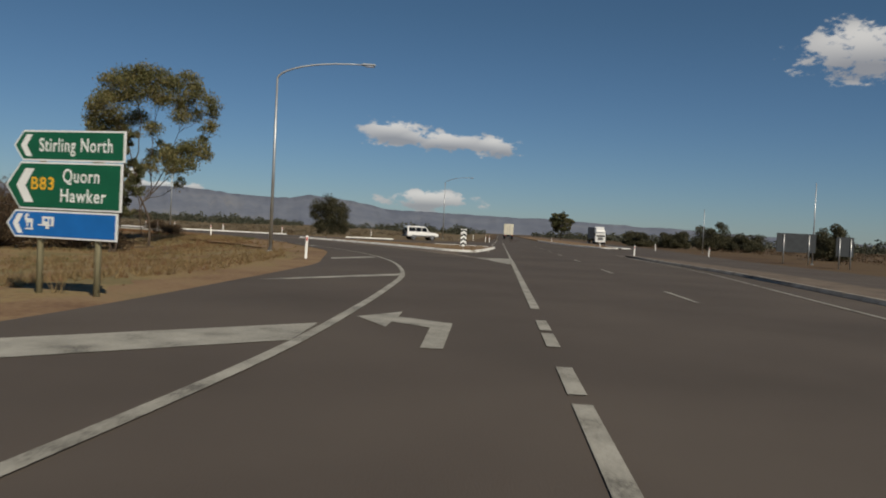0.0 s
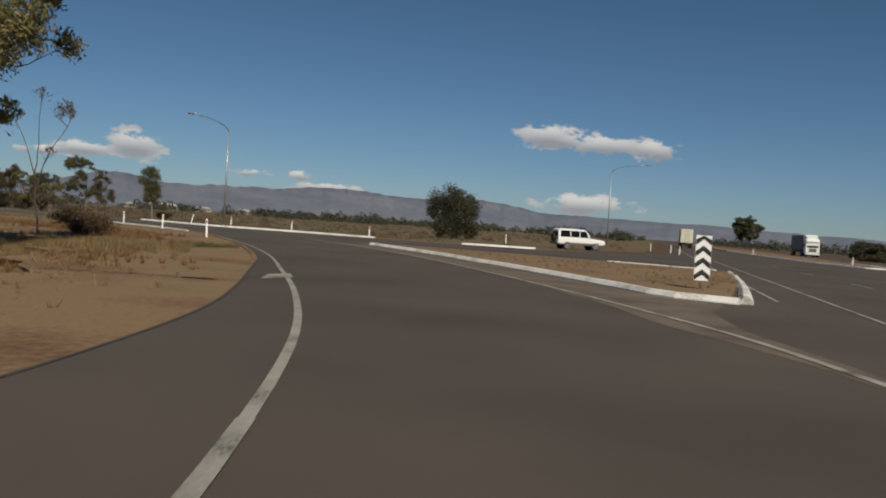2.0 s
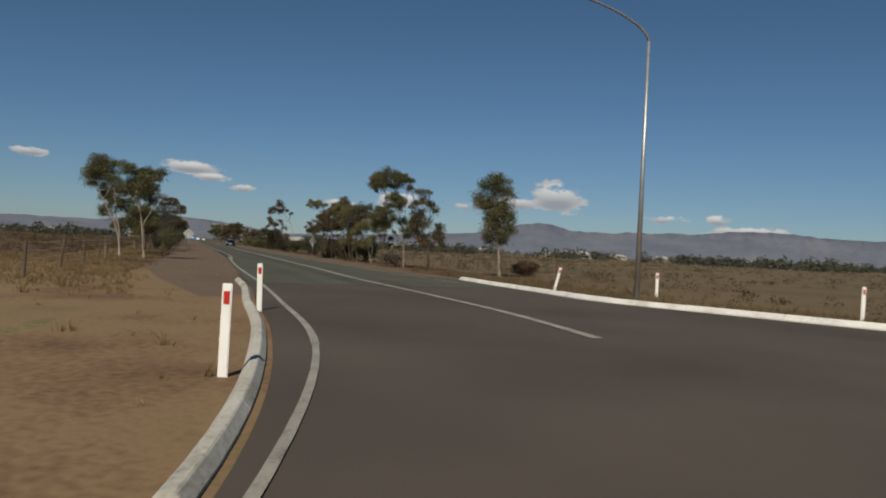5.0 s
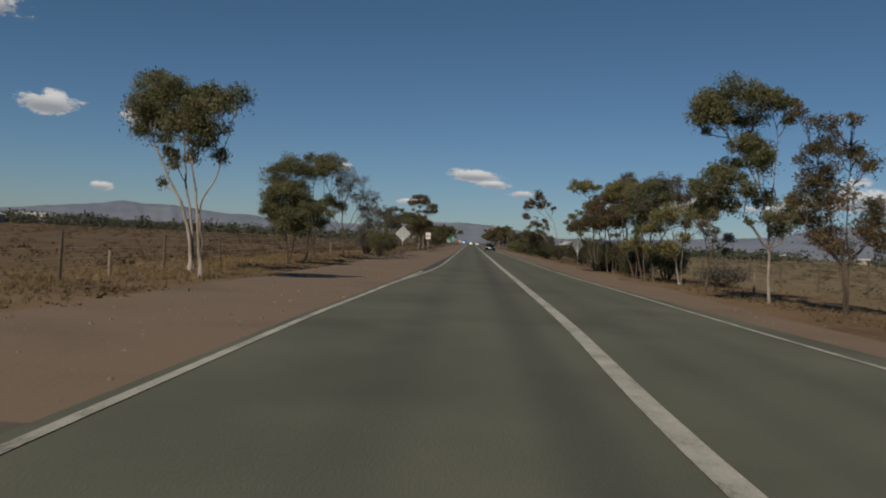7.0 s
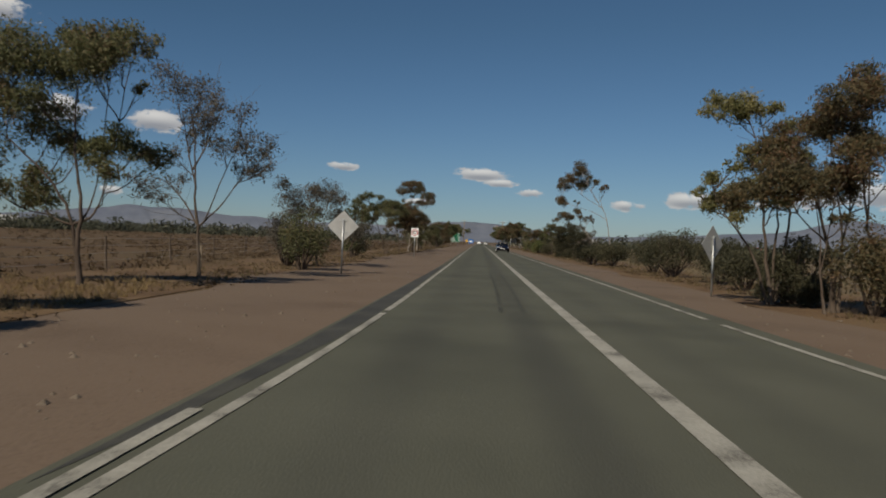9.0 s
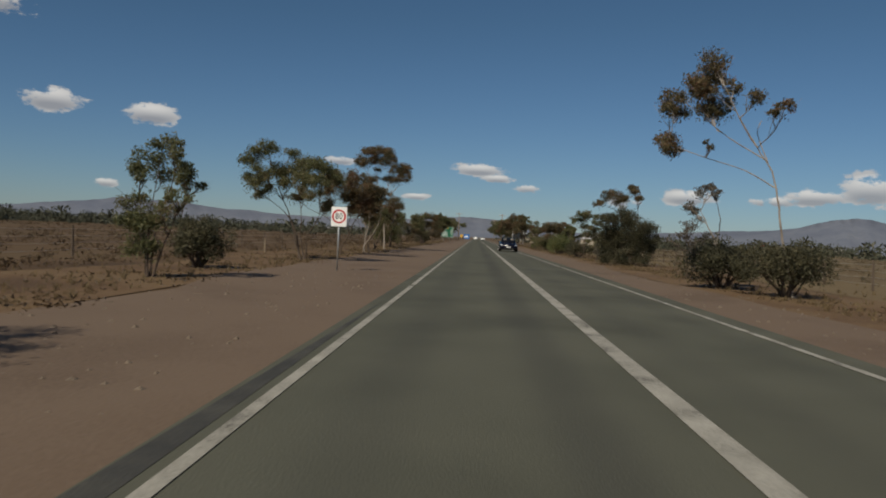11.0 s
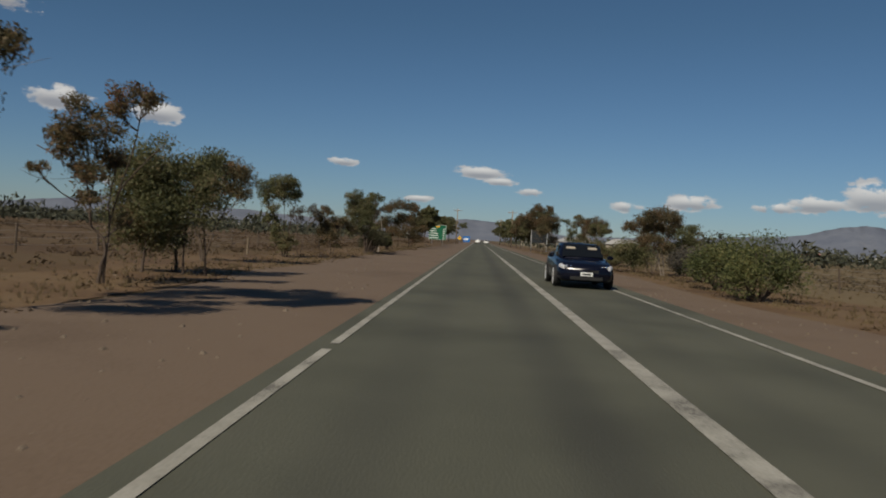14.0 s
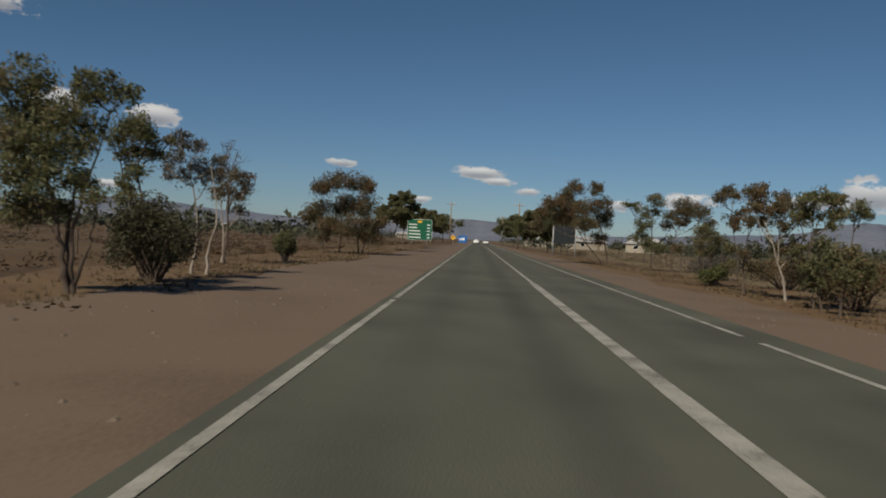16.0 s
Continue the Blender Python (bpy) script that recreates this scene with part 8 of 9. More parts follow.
def four_wheel_drive(m):
    root = thing("four_wheel_drive", "white boxy four-wheel drive with spare wheel behind", "car", m)
    S = [(-2.25, 0.84, 0.50, 0.92, 1.06), (-2.1, 0.88, 0.42, 0.98, 1.10), (-1.0, 0.90, 0.42, 0.98, 1.10), (0.7, 0.90, 0.42, 0.98, 1.10), (1.0, 0.89, 0.42, 0.96, 1.08), (1.9, 0.87, 0.44, 0.90, 1.0), (2.25, 0.84, 0.46, 0.84, 0.95), (2.35, 0.80, 0.50, 0.80, 0.90)]
    part("body", loft([body_section(*s) for s in S]), M_paint_white, root)
    C = [(-2.22, 0.80, 1.06, 1.72, 0.88), (-2.05, 0.82, 1.04, 1.86, 0.88), (-0.5, 0.82, 1.04, 1.88, 0.88), (0.3, 0.82, 1.04, 1.84, 0.88), (0.55, 0.80, 1.04, 1.72, 0.88), (1.1, 0.78, 1.02, 1.10, 0.9)]
    part("cabin", loft([cabin_section(*c) for c in C]), M_paint_white, root)
    plate("windscreen", [(1.06, -0.70, 1.15), (1.06, 0.70, 1.15), (0.58, 0.64, 1.70), (0.58, -0.64, 1.70)], M_window, root, (0.75, 0, 0.66), "dark glass windscreen")
    plate("rear_window", [(-2.245, -0.62, 1.16), (-2.245, 0.62, 1.16), (-2.235, 0.6, 1.62), (-2.235, -0.6, 1.62)], M_window, root, (-1, 0, 0.05), "dark rear glass")
    for s in (-1, 1):
        for x0, x1 in ((0.72, -0.12), (-0.2, -1.0), (-1.08, -2.0)):
            xt = x0 - 0.28 if x0 > 0.5 else x0
            plate("side_window", [(x0, s * 0.815, 1.14), (x1, s * 0.815, 1.14), (x1, s * 0.755, 1.70), (xt, s * 0.755, 1.70)], M_window, root, (0, s, 0.1), "dark side glass")
        part("lower_trim", box((3.0, 0.03, 0.16), (-0.1, s * 0.905, 0.56), None, 0.01), M_curtain, root, "grey lower trim")
        part("mirror", box((0.1, 0.18, 0.16), (0.8, s * 0.98, 1.18), None, 0.03), M_black, root)
        part("headlight", box((0.1, 0.26, 0.16), (2.32, s * 0.62, 0.78), None, 0.02), M_lens, root, "clear headlight")
        part("tail_light", box((0.05, 0.14, 0.26), (-2.26, s * 0.76, 0.92), None, 0.01), M_red, root, "red tail light")
        for x in (-1.35, 1.42):
            build_wheel(root, x, s * 0.78, 0.37, 0.25)
    bm = bmesh.new()
    bmesh.ops.create_cone(bm, cap_ends=True, segments=24, radius1=0.35, radius2=0.35, depth=0.22, matrix=Matrix.Translation((-2.38, 0.1, 1.05)) @ pose(0, 0, 0, 0, 90, 0))
    part("spare_wheel", bm, M_tyre, root, "black covered spare wheel")
    part("front_bumper", box((0.18, 1.7, 0.2), (2.38, 0, 0.56), None, 0.04), M_curtain, root)
    part("rear_bumper", box((0.18, 1.7, 0.2), (-2.34, 0, 0.56), None, 0.04), M_curtain, root)
    return root


four_wheel_drive(pose(-21.3, 99.5, -0.03, 0, 0, 34))


def box_truck(m):
    root = thing("semi_trailer", "cream box trailer seen from behind on the highway", "truck", m)
    part("trailer_body", box((12.5, 2.5, 2.9), (0, 0, 2.55), None, 0.04), M_trailer, root)
    for s in (-1, 1):
        door = part("rear_door", box((0.05, 1.2, 2.75), (-6.27, s * 0.61, 2.55), None, 0.01), M_trailer, root)
        for y in (0.25, 0.4):
            part("lock_bar", cyl(0.02, 0.02, 1.25, 3.85, 6, (-6.32, s * y)), M_galv, door)
        part("tail_light", box((0.06, 0.3, 0.14), (-6.28, s * 0.95, 0.95), None, 0.01), M_red, root, "red tail light")
        for x in (-5.0, -3.8, -2.6, 4.6, 7.3):
            build_wheel(root, x, s * 1.02, 0.5, 0.42)
    part("bumper_bar", box((0.1, 2.4, 0.16), (-6.2, 0, 0.6), None, 0.02), M_black, root)
    part("chassis", box((14.5, 0.9, 0.25), (1.0, 0, 0.98), None, 0.02), M_black, root)
    part("cab", box((2.2, 2.45, 2.6), (7.6, 0, 1.95), None, 0.12), M_paint_white, root)
    part("roof_fairing", loft([(6.5, [(0, 3.2), (1.1, 3.2), (1.1, 3.75), (0, 3.8)]), (8.6, [(0, 3.2), (1.0, 3.2), (0.9, 3.3), (0, 3.35)])]), M_paint_white, root)
    return root


box_truck(Matrix.Translation((-18.9, 209, 0.01)) @ pose(0, 0, 0, 0, 0, 95.7))


def oncoming_truck(m):
    root = thing("semi_trailer", "white-cabbed truck with grey curtain trailer facing the junction", "truck", m)
    part("cab", loft([(-2.0, [(0, 0.7), (1.22, 0.7), (1.24, 2.0), (1.22, 3.3), (1.1, 3.5), (0, 3.55)]), (-0.2, [(0, 0.6), (1.23, 0.6), (1.25, 1.9), (1.23, 3.2), (1.08, 3.4), (0, 3.45)]), (0.25, [(0, 0.5), (1.2, 0.5), (1.22, 1.8), (1.15, 2.7), (1.0, 3.0), (0, 3.05)])]), M_paint_white, root)
    plate("windscreen", [(0.27, -1.0, 1.75), (0.27, 1.0, 1.75), (0.2, 0.95, 2.65), (0.2, -0.95, 2.65)], M_window, root, (1, 0, 0.06), "dark glass windscreen")
    part("sun_visor", box((0.3, 2.2, 0.12), (0.28, 0, 2.85), None, 0.03), M_paint_white, root)
    part("grille", box((0.06, 1.3, 0.7), (0.27, 0, 1.25), None, 0.03), M_curtain, root, "dark grille")
    part("bumper_bar", box((0.25, 2.45, 0.45), (0.3, 0, 0.62), None, 0.05), M_paint_white, root)
    part("wind_deflector", loft([(-1.9, [(0, 3.4), (1.15, 3.4), (1.1, 4.15), (0, 4.2)]), (-0.4, [(0, 3.4), (1.0, 3.4), (0.9, 3.6), (0, 3.65)])]), M_paint_white, root)
    for s in (-1, 1):
        plate("side_window", [(0.05, s * 1.245, 1.8), (-0.9, s * 1.245, 1.8), (-0.9, s * 1.235, 2.6), (-0.05, s * 1.235, 2.6)], M_window, root, (0, s, 0), "dark side glass")
        part("headlight", box((0.08, 0.4, 0.22), (0.4, s * 0.9, 0.8), None, 0.03), M_lens, root, "clear headlight")
        part("mirror", box((0.1, 0.22, 0.6), (0.2, s * 1.42, 2.2), None, 0.03), M_black, root)
        part("exhaust_stack", cyl(0.08, 0.08, 1.0, 3.9, 10, (-2.15, s * 1.05)), M_galv, root)
        for x in (-0.5, -3.9, -5.2, -13.0, -14.2, -15.4):
            build_wheel(root, x, s * 1.02, 0.5, 0.4)
    part("curtain_trailer", box((13.2, 2.5, 2.9), (-9.4, 0, 2.65), None, 0.05), M_curtain, root, "grey curtain-sided trailer")
    part("chassis", box((15.5, 0.9, 0.3), (-8.2, 0, 0.95), None, 0.02), M_black, root)
    return root


oncoming_truck(Matrix.Translation((5.2, 192, 0.01)) @ pose(0, 0, 0, 0, 0, -84))


# ---- fences ----
def fence(name, pts, label, spacing=4.0, h=1.15, seed=1):
    """Timber posts with four sagging wires."""
    rng = random.Random(seed)
    root = thing(name, label, "fence")
    bm = cyl(0.05, 0.042, -0.3, h, 8)
    me = bpy.data.meshes.new("post")
    bm.to_mesh(me)
    bm.free()
    me.materials.append(M_oldwood)
    run = smooth_line(pts, spacing)
    for p in run:
        o = new("post", me)
        o.matrix_world = Matrix.Translation((p.x, p.y, -0.03 + rng.uniform(-0.12, 0.05))) @ pose(0, 0, 0, rng.uniform(-4, 4), rng.uniform(-4, 4), rng.uniform(0, 360))
        o.parent = root
    for z in (0.25, 0.5, 0.75, 1.0):
        bm = bmesh.new()
        line = []
        for a, b in zip(run, run[1:]):
            for k in range(4):
                t = k / 4
                q = a.lerp(b, t)
                line.append(Vector((q.x, q.y, z - 0.03 * math.sin(math.pi * t))))
        tube(bm, line, [0.004] * len(line), 3)
        part("wire", bm, M_galv, root)
    return root


fence("wire_fence", [tuple(rf(u, c)[:2]) for u, c in ((84, 43.0), (112, 42.7), (135, 40.5), (170, 38.0), (330, 36.5))], "old timber post and wire fence on the plain", 6.0, seed=3)
fence("wire_fence", [tuple(rf(u, 67.8)[:2]) for u in (96, 140, 200, 260, 330)], "old timber post and wire fence behind the mallees", 4.2, seed=4)
for u, c, hh in ((144.5, 42.3, 0.85), (190.5, 41.0, 0.8), (243.5, 41.0, 0.85), (117.8, 63.4, 0.8), (107.5, 43.0, 0.7)):
    o = finish("marker_post", cyl(0.05, 0.045, -0.15, hh, 8), M_timber)
    o.matrix_world = Matrix.Translation(rf(u, c, -0.03))
    tagged(o, "short pale timber marker post in dry grass", "post", "marker posts")


# ---- houses on the plain ----
def house(x, y, turn, L, W, H, roof_mat, label):
    root = thing("house", label, "house", pose(x, y, -0.03, 0, 0, turn), "houses on the plain")
    part("wall", box((L, W, H), (0, 0, H / 2), None, 0.02), M_wallpaint, root)
    bm = bmesh.new()
    e = 0.5
    rh = W * 0.22
    v = [bm.verts.new(p) for p in ((-L / 2 - e, -W / 2 - e, H - 0.05), (L / 2 + e, -W / 2 - e, H - 0.05), (L / 2 + e, W / 2 + e, H - 0.05), (-L / 2 - e, W / 2 + e, H - 0.05), (-L / 2 + W * 0.3, 0, H + rh), (L / 2 - W * 0.3, 0, H + rh))]
    for f in ((0, 1, 5, 4), (1, 2, 5), (2, 3, 4, 5), (3, 0, 4), (3, 2, 1, 0)):
        bm.faces.new([v[i] for i in f])
    bmesh.ops.recalc_face_normals(bm, faces=bm.faces)
    part("roof", bm, roof_mat, root)
    n = max(2, int(L / 4))
    for s in (-1, 1):
        for k in range(n):
            xx = -L / 2 + (k + 0.5) * L / n
            if k == n // 2:
                part("door", box((0.95, 0.06, 2.05), (xx, s * (W / 2 + 0.01), 1.03), None, 0.01), M_timber, root)
            else:
                w = part("window", box((1.4, 0.06, 1.1), (xx, s * (W / 2 + 0.005), 1.55), None, 0.01), M_signwhite, root)
                part("pane", box((1.26, 0.04, 0.96), (xx, s * (W / 2 + 0.025), 1.55), None, 0.004), M_window, w)
    return root


def polar(az, d):
    return (-60 - d * math.sin(radians(az)), 70 + d * math.cos(radians(az)))


hr = random.Random(77)
for az, d, big in ((22, 330, 0), (25.5, 300, 0), (27.5, 320, 1), (33, 290, 0), (36, 270, 1), (38.5, 210, 1), (41, 280, 0), (45.5, 260, 0), (49, 240, 2), (52, 300, 0), (56, 320, 0), (76, 330, 0), (78.5, 350, 1), (81, 330, 0), (84, 300, 0), (87, 320, 1), (90, 330, 0), (94, 300, 0), (98, 320, 0), (70.6, 300, 0), (63.2, 330, 1)):
    x, y = polar(az, d * 2.3)
    L = hr.uniform(10, 15) * (1.4 if big == 1 else 1)
    house(x, y, az + hr.uniform(-25, 25), L, hr.uniform(7, 9), 2.7, M_rooftile if big == 2 else M_roofiron, "low red-roofed country house on the plain" if big == 2 else "low white country house with pale iron roof")


# ---- power poles far along the road ----
def power_pole(u, c, h):
    root = thing("power_pole", "slim power pole with crossarm beside the road", "power pole", Matrix.Translation(rf(u, c, -0.03)) @ pose(0, 0, 0, 0, 0, 67.5), "power poles")
    part("pole", cyl(0.16, 0.11, -0.3, h, 10), M_timber, root, smooth=True)
    part("crossarm", box((2.2, 0.1, 0.12), (0, 0, h - 0.5), None, 0.01), M_timber, root)
    for x in (-0.95, -0.4, 0.4, 0.95):
        part("insulator", cyl(0.04, 0.03, h - 0.44, h - 0.26, 8, (x, 0)), M_white, root)


power_pole(420, 46.5, 9.5)
power_pole(400, 60.5, 9.0)
power_pole(500, 60.5, 9.5)


# ---- scrub, grass and far woods ----
def scatter(name, label, category, centres, sizes, per, leaf_size, mat, seed, squash=0.55, blades=False):
    """Many small plants in one mesh: per leaves round each centre."""
    nr = np.random.default_rng(seed)
    n = len(centres)
    v = nr.normal(size=(n, per, 3))
    if blades:
        v *= np.array([0.35, 0.35, 0.0])
        base = centres[:, None, :] + v * sizes[:, None, None] * 0.5
        tip = base + np.stack([nr.normal(size=(n, per)) * 0.35, nr.normal(size=(n, per)) * 0.35, nr.uniform(0.6, 1.2, (n, per))], 2) * sizes[:, None, None]
        base = base.reshape(-1, 3)
        tip = tip.reshape(-1, 3)
        s = nr.normal(size=(len(base), 3))
        s[:, 2] = 0
        s /= np.linalg.norm(s, axis=1)[:, None]
        s *= leaf_size * np.repeat(sizes, per)[:, None]
        co = np.stack([base - s * 0.5, base + s * 0.5, tip], 1)
    else:
        v /= np.linalg.norm(v, axis=2)[:, :, None]
        v *= nr.uniform(0.2, 1.0, (n, per, 1)) ** 0.5
        v[:, :, 2] = np.abs(v[:, :, 2]) * squash * 1.6
        pts = (centres[:, None, :] + v * sizes[:, None, None]).reshape(-1, 3)
        co = leaf_quads(nr, pts, 1.1, 0.9, 0.1)
        mid = pts[:, None, :]
        co = mid + (co - mid) * (leaf_size * np.repeat(sizes, per))[:, None, None]
    ob = new(name, quads_mesh(name, co, mat))
    return tagged(ob, label, category, "", "stuff")


rs = np.random.default_rng(9)


def on_road_frame(u, c, z=-0.04):
    A, L = np.array(ACROSS), np.array(ALONG)
    p = u[:, None] * L + c[:, None] * A
    p[:, 2] = z
    return p


def clumpy(n, lo, hi, pw):
    return lo + (hi - lo) * rs.uniform(0, 1, n) ** pw


# saltbush over the plain left of the side road
n = 8200
u = rs.uniform(30, 420, n)
c = 40.5 - clumpy(n, 0, 170, 1.7)
p = on_road_frame(u, c)
p[:, 2] += dip(p[:, 0], p[:, 1])
edge_x = np.interp(p[:, 1], [e.y for e in LEFT_EDGE], [e.x for e in LEFT_EDGE])
keep = ((np.sin(u * 0.11) + np.sin(c * 0.17 + u * 0.05) + rs.normal(0, 0.8, n)) > -0.6) & ((p[:, 0] < edge_x - 26) | (p[:, 1] > 78))
scatter("saltbush_field", "low brown-grey saltbush covering the plain", "scrub", p[keep], rs.uniform(0.16, 0.48, n)[keep], 30, 0.32, M_scrub, 21, squash=0.42)
# the plain beyond the turn and right of the side road
n = 6000
u = rs.uniform(-60, 420, n)
c = 67.5 + clumpy(n, 0, 210, 1.7)
p = on_road_frame(u, c)
keep = ((np.sin(u * 0.12) + np.sin(c * 0.15 + u * 0.06) + rs.normal(0, 0.8, n)) > -0.7) & (p[:, 0] < -22 - 0.1 * p[:, 1]) & (p[:, 1] > 88) & ((p[:, 0] < -26) | (p[:, 1] > 125))
scatter("saltbush_field", "low brown-grey saltbush beyond the turn", "scrub", p[keep], rs.uniform(0.2, 0.6, n)[keep], 34, 0.30, M_palescrub, 22)
# larger mounds of old saltbush
for lo, hi, u0, seed in ((41.0, -60.0, 78, 24), (66.5, 150.0, 60, 25)):
    n = 420
    u = rs.uniform(u0, 330, n)
    c = lo + (hi - lo) * rs.uniform(0, 1, n) ** 1.6
    p = on_road_frame(u, c)
    keep = (np.sin(u * 0.13 + 1) + np.sin(c * 0.3 + u * 0.07) + rs.normal(0, 0.6, n)) > -0.1
    scatter("saltbush_mounds", "dark rounded saltbush mounds on the plain", "scrub", p[keep], rs.uniform(0.35, 0.95, n)[keep], 150, 0.13, M_scrub, seed, squash=0.5)
n = 3400
u = rs.uniform(80, 136, n)
c = 44.8 - rs.uniform(0, 1, n) ** 1.3 * 5.5 + 0.8 * np.sin(u * 0.35)
scatter("dry_grass", "yellowed grass between the gravel and the plain", "grass", on_road_frame(u, c, -0.03), rs.uniform(0.06, 0.2, n), 12, 0.10, M_straw, 55, blades=True)
# plain right of the highway
n = 2200
p = np.stack([rs.uniform(24, 160, n), rs.uniform(10, 330, n), np.full(n, -0.04)], 1)
keep = p[:, 0] > 24 - 0.06 * p[:, 1]
scatter("saltbush_field", "low dark scrub beyond the oncoming carriageway", "scrub", p[keep], rs.uniform(0.3, 0.9, n)[keep], 30, 0.30, M_scrub, 23)


def in_corner(n, seed):
    """Places on the grassy corner inside the turn."""
    r = np.random.default_rng(seed)
    out = []
    edge = [(e.x, e.y) for e in LEFT_EDGE]
    ey = np.array([e[1] for e in edge])
    ex = np.array([e[0] for e in edge])
    y = r.uniform(-14, 76, n)
    x = np.interp(y, ey, ex) - 1.2 - r.uniform(0, 1, n) ** 1.25 * 34
    return np.stack([x, y, -0.04 + dip(x, y)], 1)


def off_verge(p, low, seed):
    """Keeps the bare dirt near the kerb thinly grown."""
    r = np.random.default_rng(seed)
    ey = np.array([e.y for e in LEFT_EDGE])
    ex = np.array([e.x for e in LEFT_EDGE])
    d = np.interp(p[:, 1], ey, ex) - p[:, 0]
    bare = np.interp(p[:, 1], [-20, 22, 30, 50, 80], [1.2, 1.3, 2.0, 3.6, 7.0])
    patch = np.sin(p[:, 0] * 0.55 + 1.0) + np.sin(p[:, 1] * 0.43) + np.sin(p[:, 0] * 0.21 - p[:, 1] * 0.31)
    return (d > bare + 0.7 * patch) & (patch + r.normal(0, 0.6, len(p)) > low) | (r.uniform(0, 1, len(p)) < 0.02)


p = in_corner(21000, 31)
k = off_verge(p, -0.6, 32)
scatter("dry_grass", "straw-coloured dry grass on the corner", "grass", p[k], np.random.default_rng(33).uniform(0.06, 0.2, k.sum()), 12, 0.12, M_straw, 34, blades=True)
p = in_corner(9000, 35)
k = off_verge(p, 0.1, 36)
scatter("rusty_grass", "rust-coloured dry grass on the corner", "grass", p[k], np.random.default_rng(37).uniform(0.06, 0.18, k.sum()), 12, 0.12, M_redgrass, 38, blades=True)
p = in_corner(900, 39)
k = off_verge(p, 0.2, 40) & (p[:, 1] < 52) & (p[:, 0] < np.interp(p[:, 1], [-20, 25, 50], [-9.5, -14, -26]))
grassy = in_corner(5200, 71)
k2 = off_verge(grassy, 0.5, 72) & (grassy[:, 1] < 45)
scatter("tall_grass", "knee-high pale dry grass on the corner", "grass", grassy[k2], np.random.default_rng(73).uniform(0.2, 0.42, k2.sum()), 14, 0.05, M_straw, 74, blades=True)
scatter("green_weeds", "low green weeds among the dry grass", "weeds", p[k], np.random.default_rng(41).uniform(0.1, 0.3, k.sum()), 60, 0.2, M_leaf_green, 42)
# tufts along the gravel shoulders
n = 5200
u = rs.uniform(84, 330, n)
c = 45.6 - rs.exponential(2.2, n)
scatter("dry_grass", "dry straw grass behind the gravel shoulder", "grass", on_road_frame(u, c, -0.03), rs.uniform(0.05, 0.18, n), 10, 0.12, M_dullstraw, 51, blades=True)
u = rs.uniform(90, 330, n)
c = 60.8 + rs.exponential(2.2, n)
scatter("dry_grass", "dry straw grass under the mallees", "grass", on_road_frame(u, c, -0.03), rs.uniform(0.05, 0.2, n), 10, 0.12, M_dullstraw, 52, blades=True)
n = 1700
u = rs.uniform(66, 102, n)
kerb_u, kerb_c = [along(q) for q in FAR_KERB], [q.dot(ACROSS) for q in FAR_KERB]
c = np.interp(u, kerb_u, kerb_c) + 0.7 + rs.exponential(1.6, n)
scatter("dry_grass", "tall pale grass behind the far kerb", "grass", on_road_frame(u, c, -0.03), rs.uniform(0.12, 0.32, n), 10, 0.09, M_dullstraw, 53, blades=True)
# litter of bark and twigs below the trees, and low weeds on the island
n = 900
ip = np.stack([rs.uniform(-27, -7, n), rs.uniform(46, 68, n), np.full(n, 0.10)], 1)
keep = (ip[:, 1] > 47.5 + (-7.5 - ip[:, 0]) * 1.12) & (ip[:, 1] < 65.0 + (-7.5 - ip[:, 0]) * 0.14)
scatter("dry_grass", "thin dry grass on the traffic island", "grass", ip[keep], rs.uniform(0.05, 0.16, n)[keep], 10, 0.12, M_straw, 54, blades=True)


def far_woods():
    nr = np.random.default_rng(61)
    n = 3400
    az = nr.uniform(-70, 135, n)
    d = nr.uniform(260, 820, n)
    x = -60 - d * np.sin(np.radians(az))
    y = 70 + d * np.cos(np.radians(az))
    p = np.stack([x, y, np.full(n, 0.3)], 1)
    q = p @ np.array(ACROSS)
    hwx = x - (0.1 - 0.1 * y)
    keep = ~((q > 36) & (q < 70)) & ~((hwx > -14) & (hwx < 34))
    keep &= (np.sin(az * 0.7) + np.sin(az * 0.23 + 2) + nr.normal(0, 0.5, n)) > -0.7
    scatter("far_woods", "dark line of trees on the far plain", "woods", p[keep], nr.uniform(1.6, 4.4, n)[keep], 90, 0.34, M_farleaf, 62, squash=0.75)


far_woods()
for uu, cc, ln in ((505, 88, 11), (475, 101, 11), (545, 76, 9)):
    q = rf(uu, cc)
    house(q.x, q.y, 67.5 + hr.uniform(-15, 15), ln, 8.0, 2.6, M_roofiron, "white country house behind the roadside trees")
# a nearer belt of trees along the far side of the left plain
n = 900
u = rs.uniform(40, 560, n)
c = -95 - rs.uniform(0, 1, n) ** 1.3 * 90 + 14 * np.sin(u * 0.021)
keep = (np.sin(u * 0.09) + np.sin(u * 0.037 + 1.0) + rs.normal(0, 0.5, n)) > -0.9
scatter("tree_belt", "dark belt of trees along the far side of the plain", "woods", on_road_frame(u, c, 0.2)[keep], rs.uniform(1.5, 3.8, n)[keep], 200, 0.22, M_farleaf, 66, squash=0.8)
for uu, cc in ((238, -98), (262, -96), (290, -104), (330, -100), (372, -106)):
    q = rf(uu, cc)
    house(q.x, q.y, 67.5 + hr.uniform(-20, 20), hr.uniform(10, 16), 7.5, 2.6, M_roofiron, "low cream country house before the tree belt")


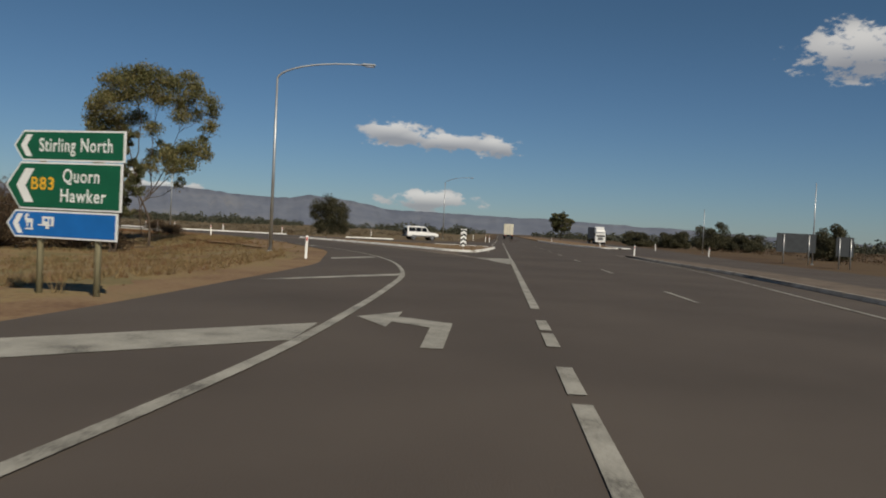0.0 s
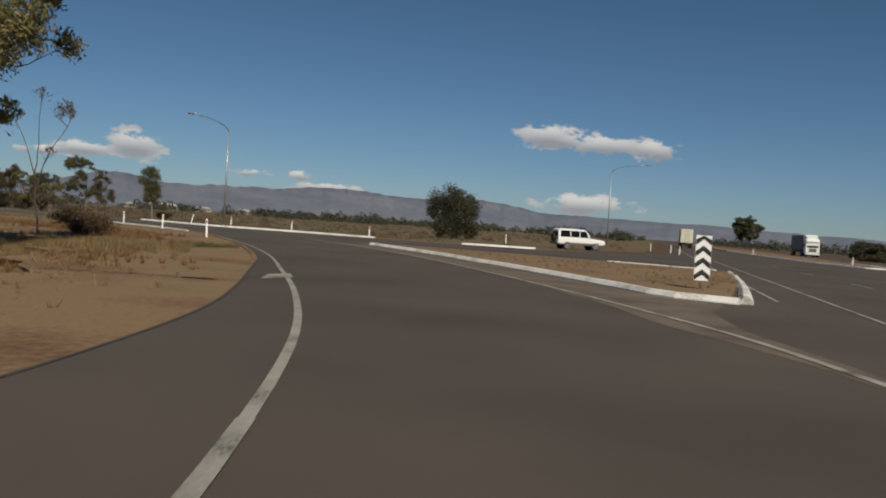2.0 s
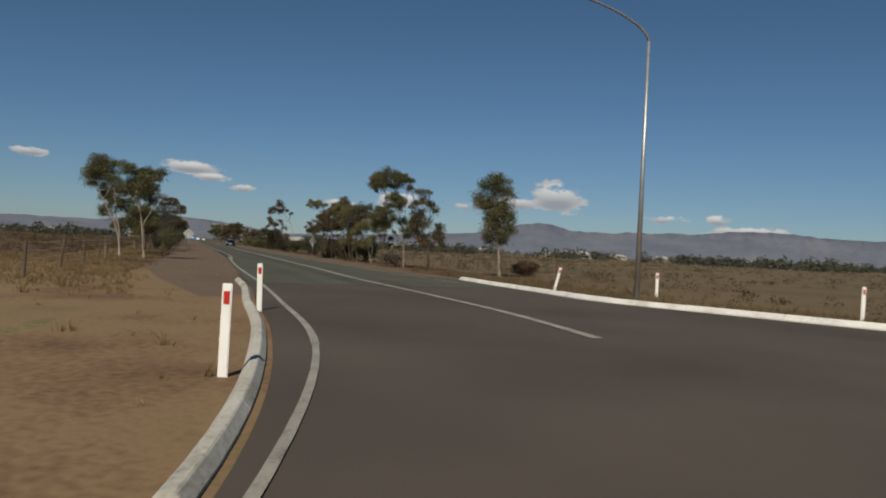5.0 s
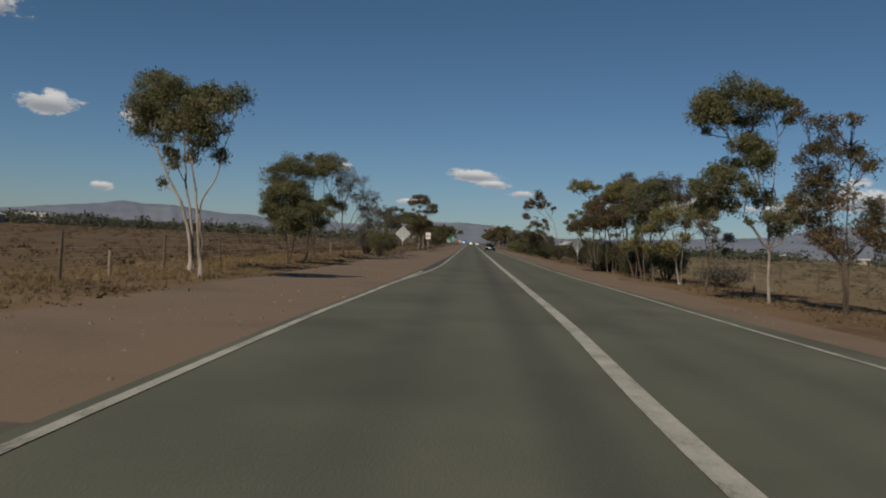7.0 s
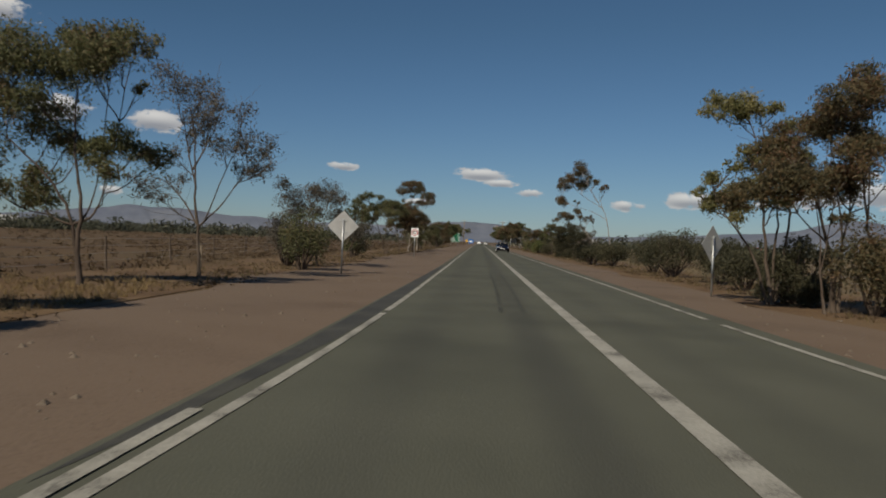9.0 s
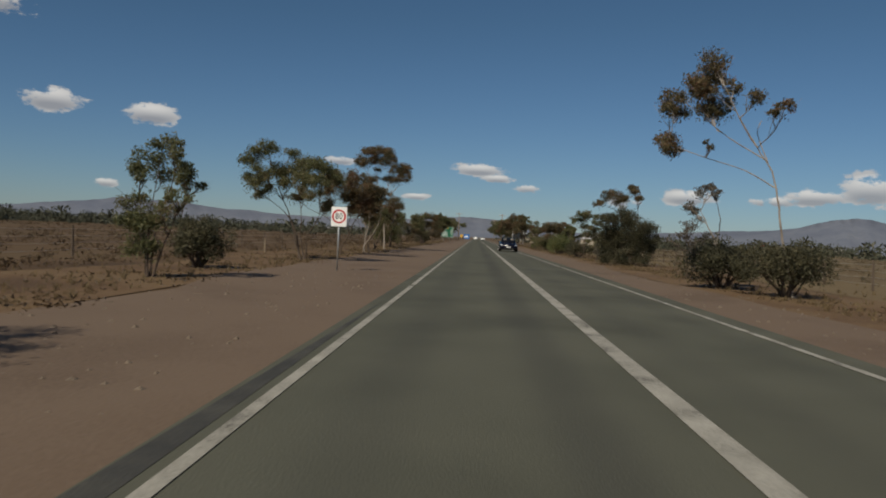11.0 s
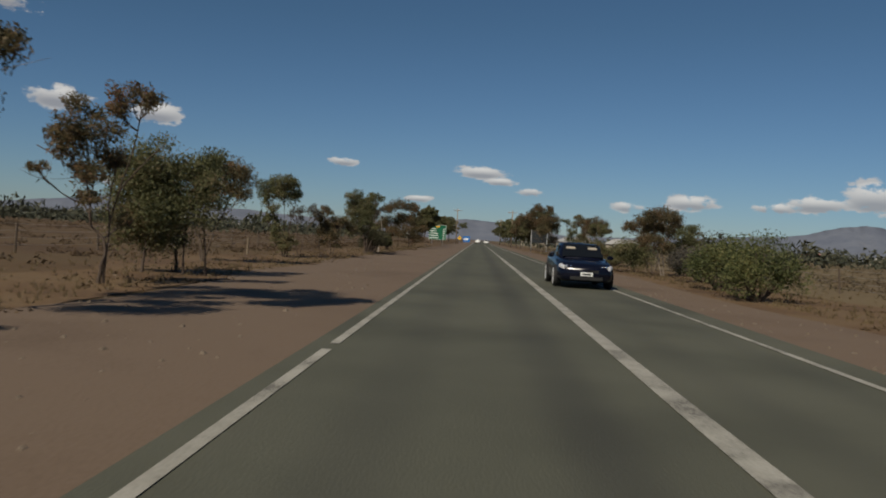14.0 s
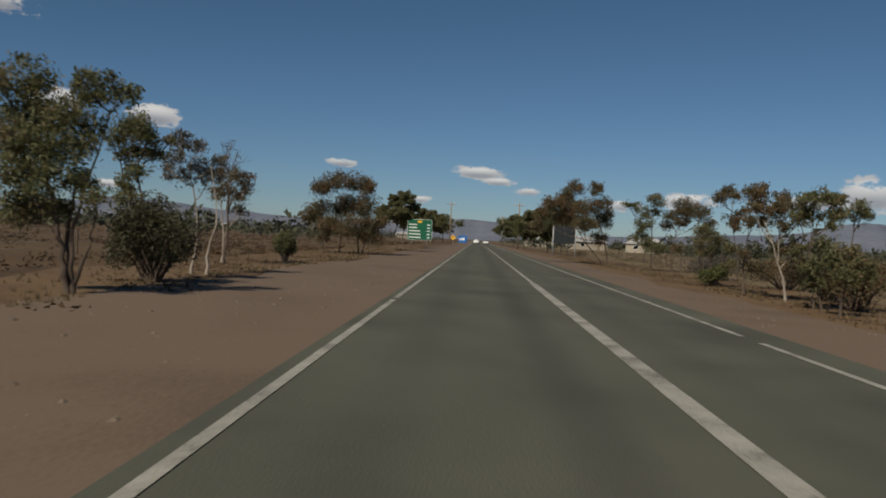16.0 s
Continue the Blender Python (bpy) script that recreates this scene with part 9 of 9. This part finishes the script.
# ---- leaf litter and loose stones ----
for lo, hi, seed in ((42.3, 46.2, 81), (60.4, 63.8, 82)):
    n = 1500
    u = rs.uniform(96, 290, n)
    c = rs.uniform(lo, hi, n)
    keep = (np.sin(u * 0.8) + np.sin(u * 0.31 + c) + rs.normal(0, 0.5, n)) > 0.2
    scatter("leaf_litter", "brown bark and leaf litter under the gums", "leaf litter", on_road_frame(u, c, -0.02)[keep], rs.uniform(0.2, 0.6, n)[keep], 12, 0.22, M_scrub, seed, squash=0.04)


def loose_stones(label, u0, u1, c0, c1, n, seed, z):
    """Small flattened stones, each a four-sided pebble with a blunt top."""
    r = np.random.default_rng(seed)
    p = on_road_frame(r.uniform(u0, u1, n), r.uniform(c0, c1, n), z)
    size = 0.012 + 0.05 * r.uniform(0, 1, n) ** 3
    a = r.uniform(0, math.pi, n)
    ring_pts = []
    for k in range(4):
        t = a + k * math.pi / 2
        rad = size * r.uniform(0.7, 1.2, n)
        ring_pts.append(p + np.stack([np.cos(t) * rad, np.sin(t) * rad, np.zeros(n)], 1))
    top = p + np.stack([r.normal(0, 0.15, n) * size, r.normal(0, 0.15, n) * size, size * r.uniform(0.5, 0.9, n)], 1)
    co = np.concatenate([np.stack([ring_pts[k], ring_pts[(k + 1) % 4], top], 1) for k in range(4)])
    tagged(new("loose_stones", quads_mesh("loose_stones", co, M_dustroad)), label, "stones", "", "stuff")


loose_stones("small loose stones on the gravel shoulder", 84, 290, 46.0, 50.0, 2600, 91, -0.012)
loose_stones("small loose stones on the far gravel shoulder", 96, 290, 57.6, 60.2, 1600, 92, -0.012)

# weeds along a shallow drain across the verge, with pale grass beside it
n = 220
k = rs.uniform(0, 1, n)
wx, wy = -25.7 - 3.4 * k + rs.normal(0, 0.28, n), 52.5 - 6.0 * k + rs.normal(0, 0.28, n)
scatter("green_weeds", "green weeds along a shallow drain", "weeds", np.stack([wx, wy, -0.03 + dip(wx, wy)], 1), rs.uniform(0.1, 0.28, n), 50, 0.22, M_leaf_green, 95)
n = 1500
gx, gy = rs.normal(-27.2, 1.5, n), rs.normal(46.8, 1.9, n)
keep = gx < np.interp(gy, EDGE_Y, EDGE_X) - 2.6
scatter("dry_grass", "golden dry grass beside the drain", "grass", np.stack([gx, gy, -0.03 + dip(gx, gy)], 1)[keep], rs.uniform(0.1, 0.3, n)[keep], 14, 0.08, M_straw, 96, blades=True)

# rust-coloured weed patches on the sloping corner
for k, (cx, cy, rx, ry, n) in enumerate(((-38.2, 58.2, 2.2, 0.9, 420), (-43.5, 60.2, 2.6, 1.0, 380), (-32.2, 53.6, 1.3, 0.9, 240), (-23.5, 40.5, 1.4, 1.8, 300))):
    gx, gy = rs.normal(cx, rx, n), rs.normal(cy, ry, n)
    keep = gx < np.interp(gy, EDGE_Y, EDGE_X) - 1.6
    scatter("rusty_grass", "rust-coloured weeds on the sloping verge", "grass", np.stack([gx, gy, -0.03 + dip(gx, gy)], 1)[keep], rs.uniform(0.06, 0.24, n)[keep], 16, 0.12, M_redgrass, 97 + k, blades=True)
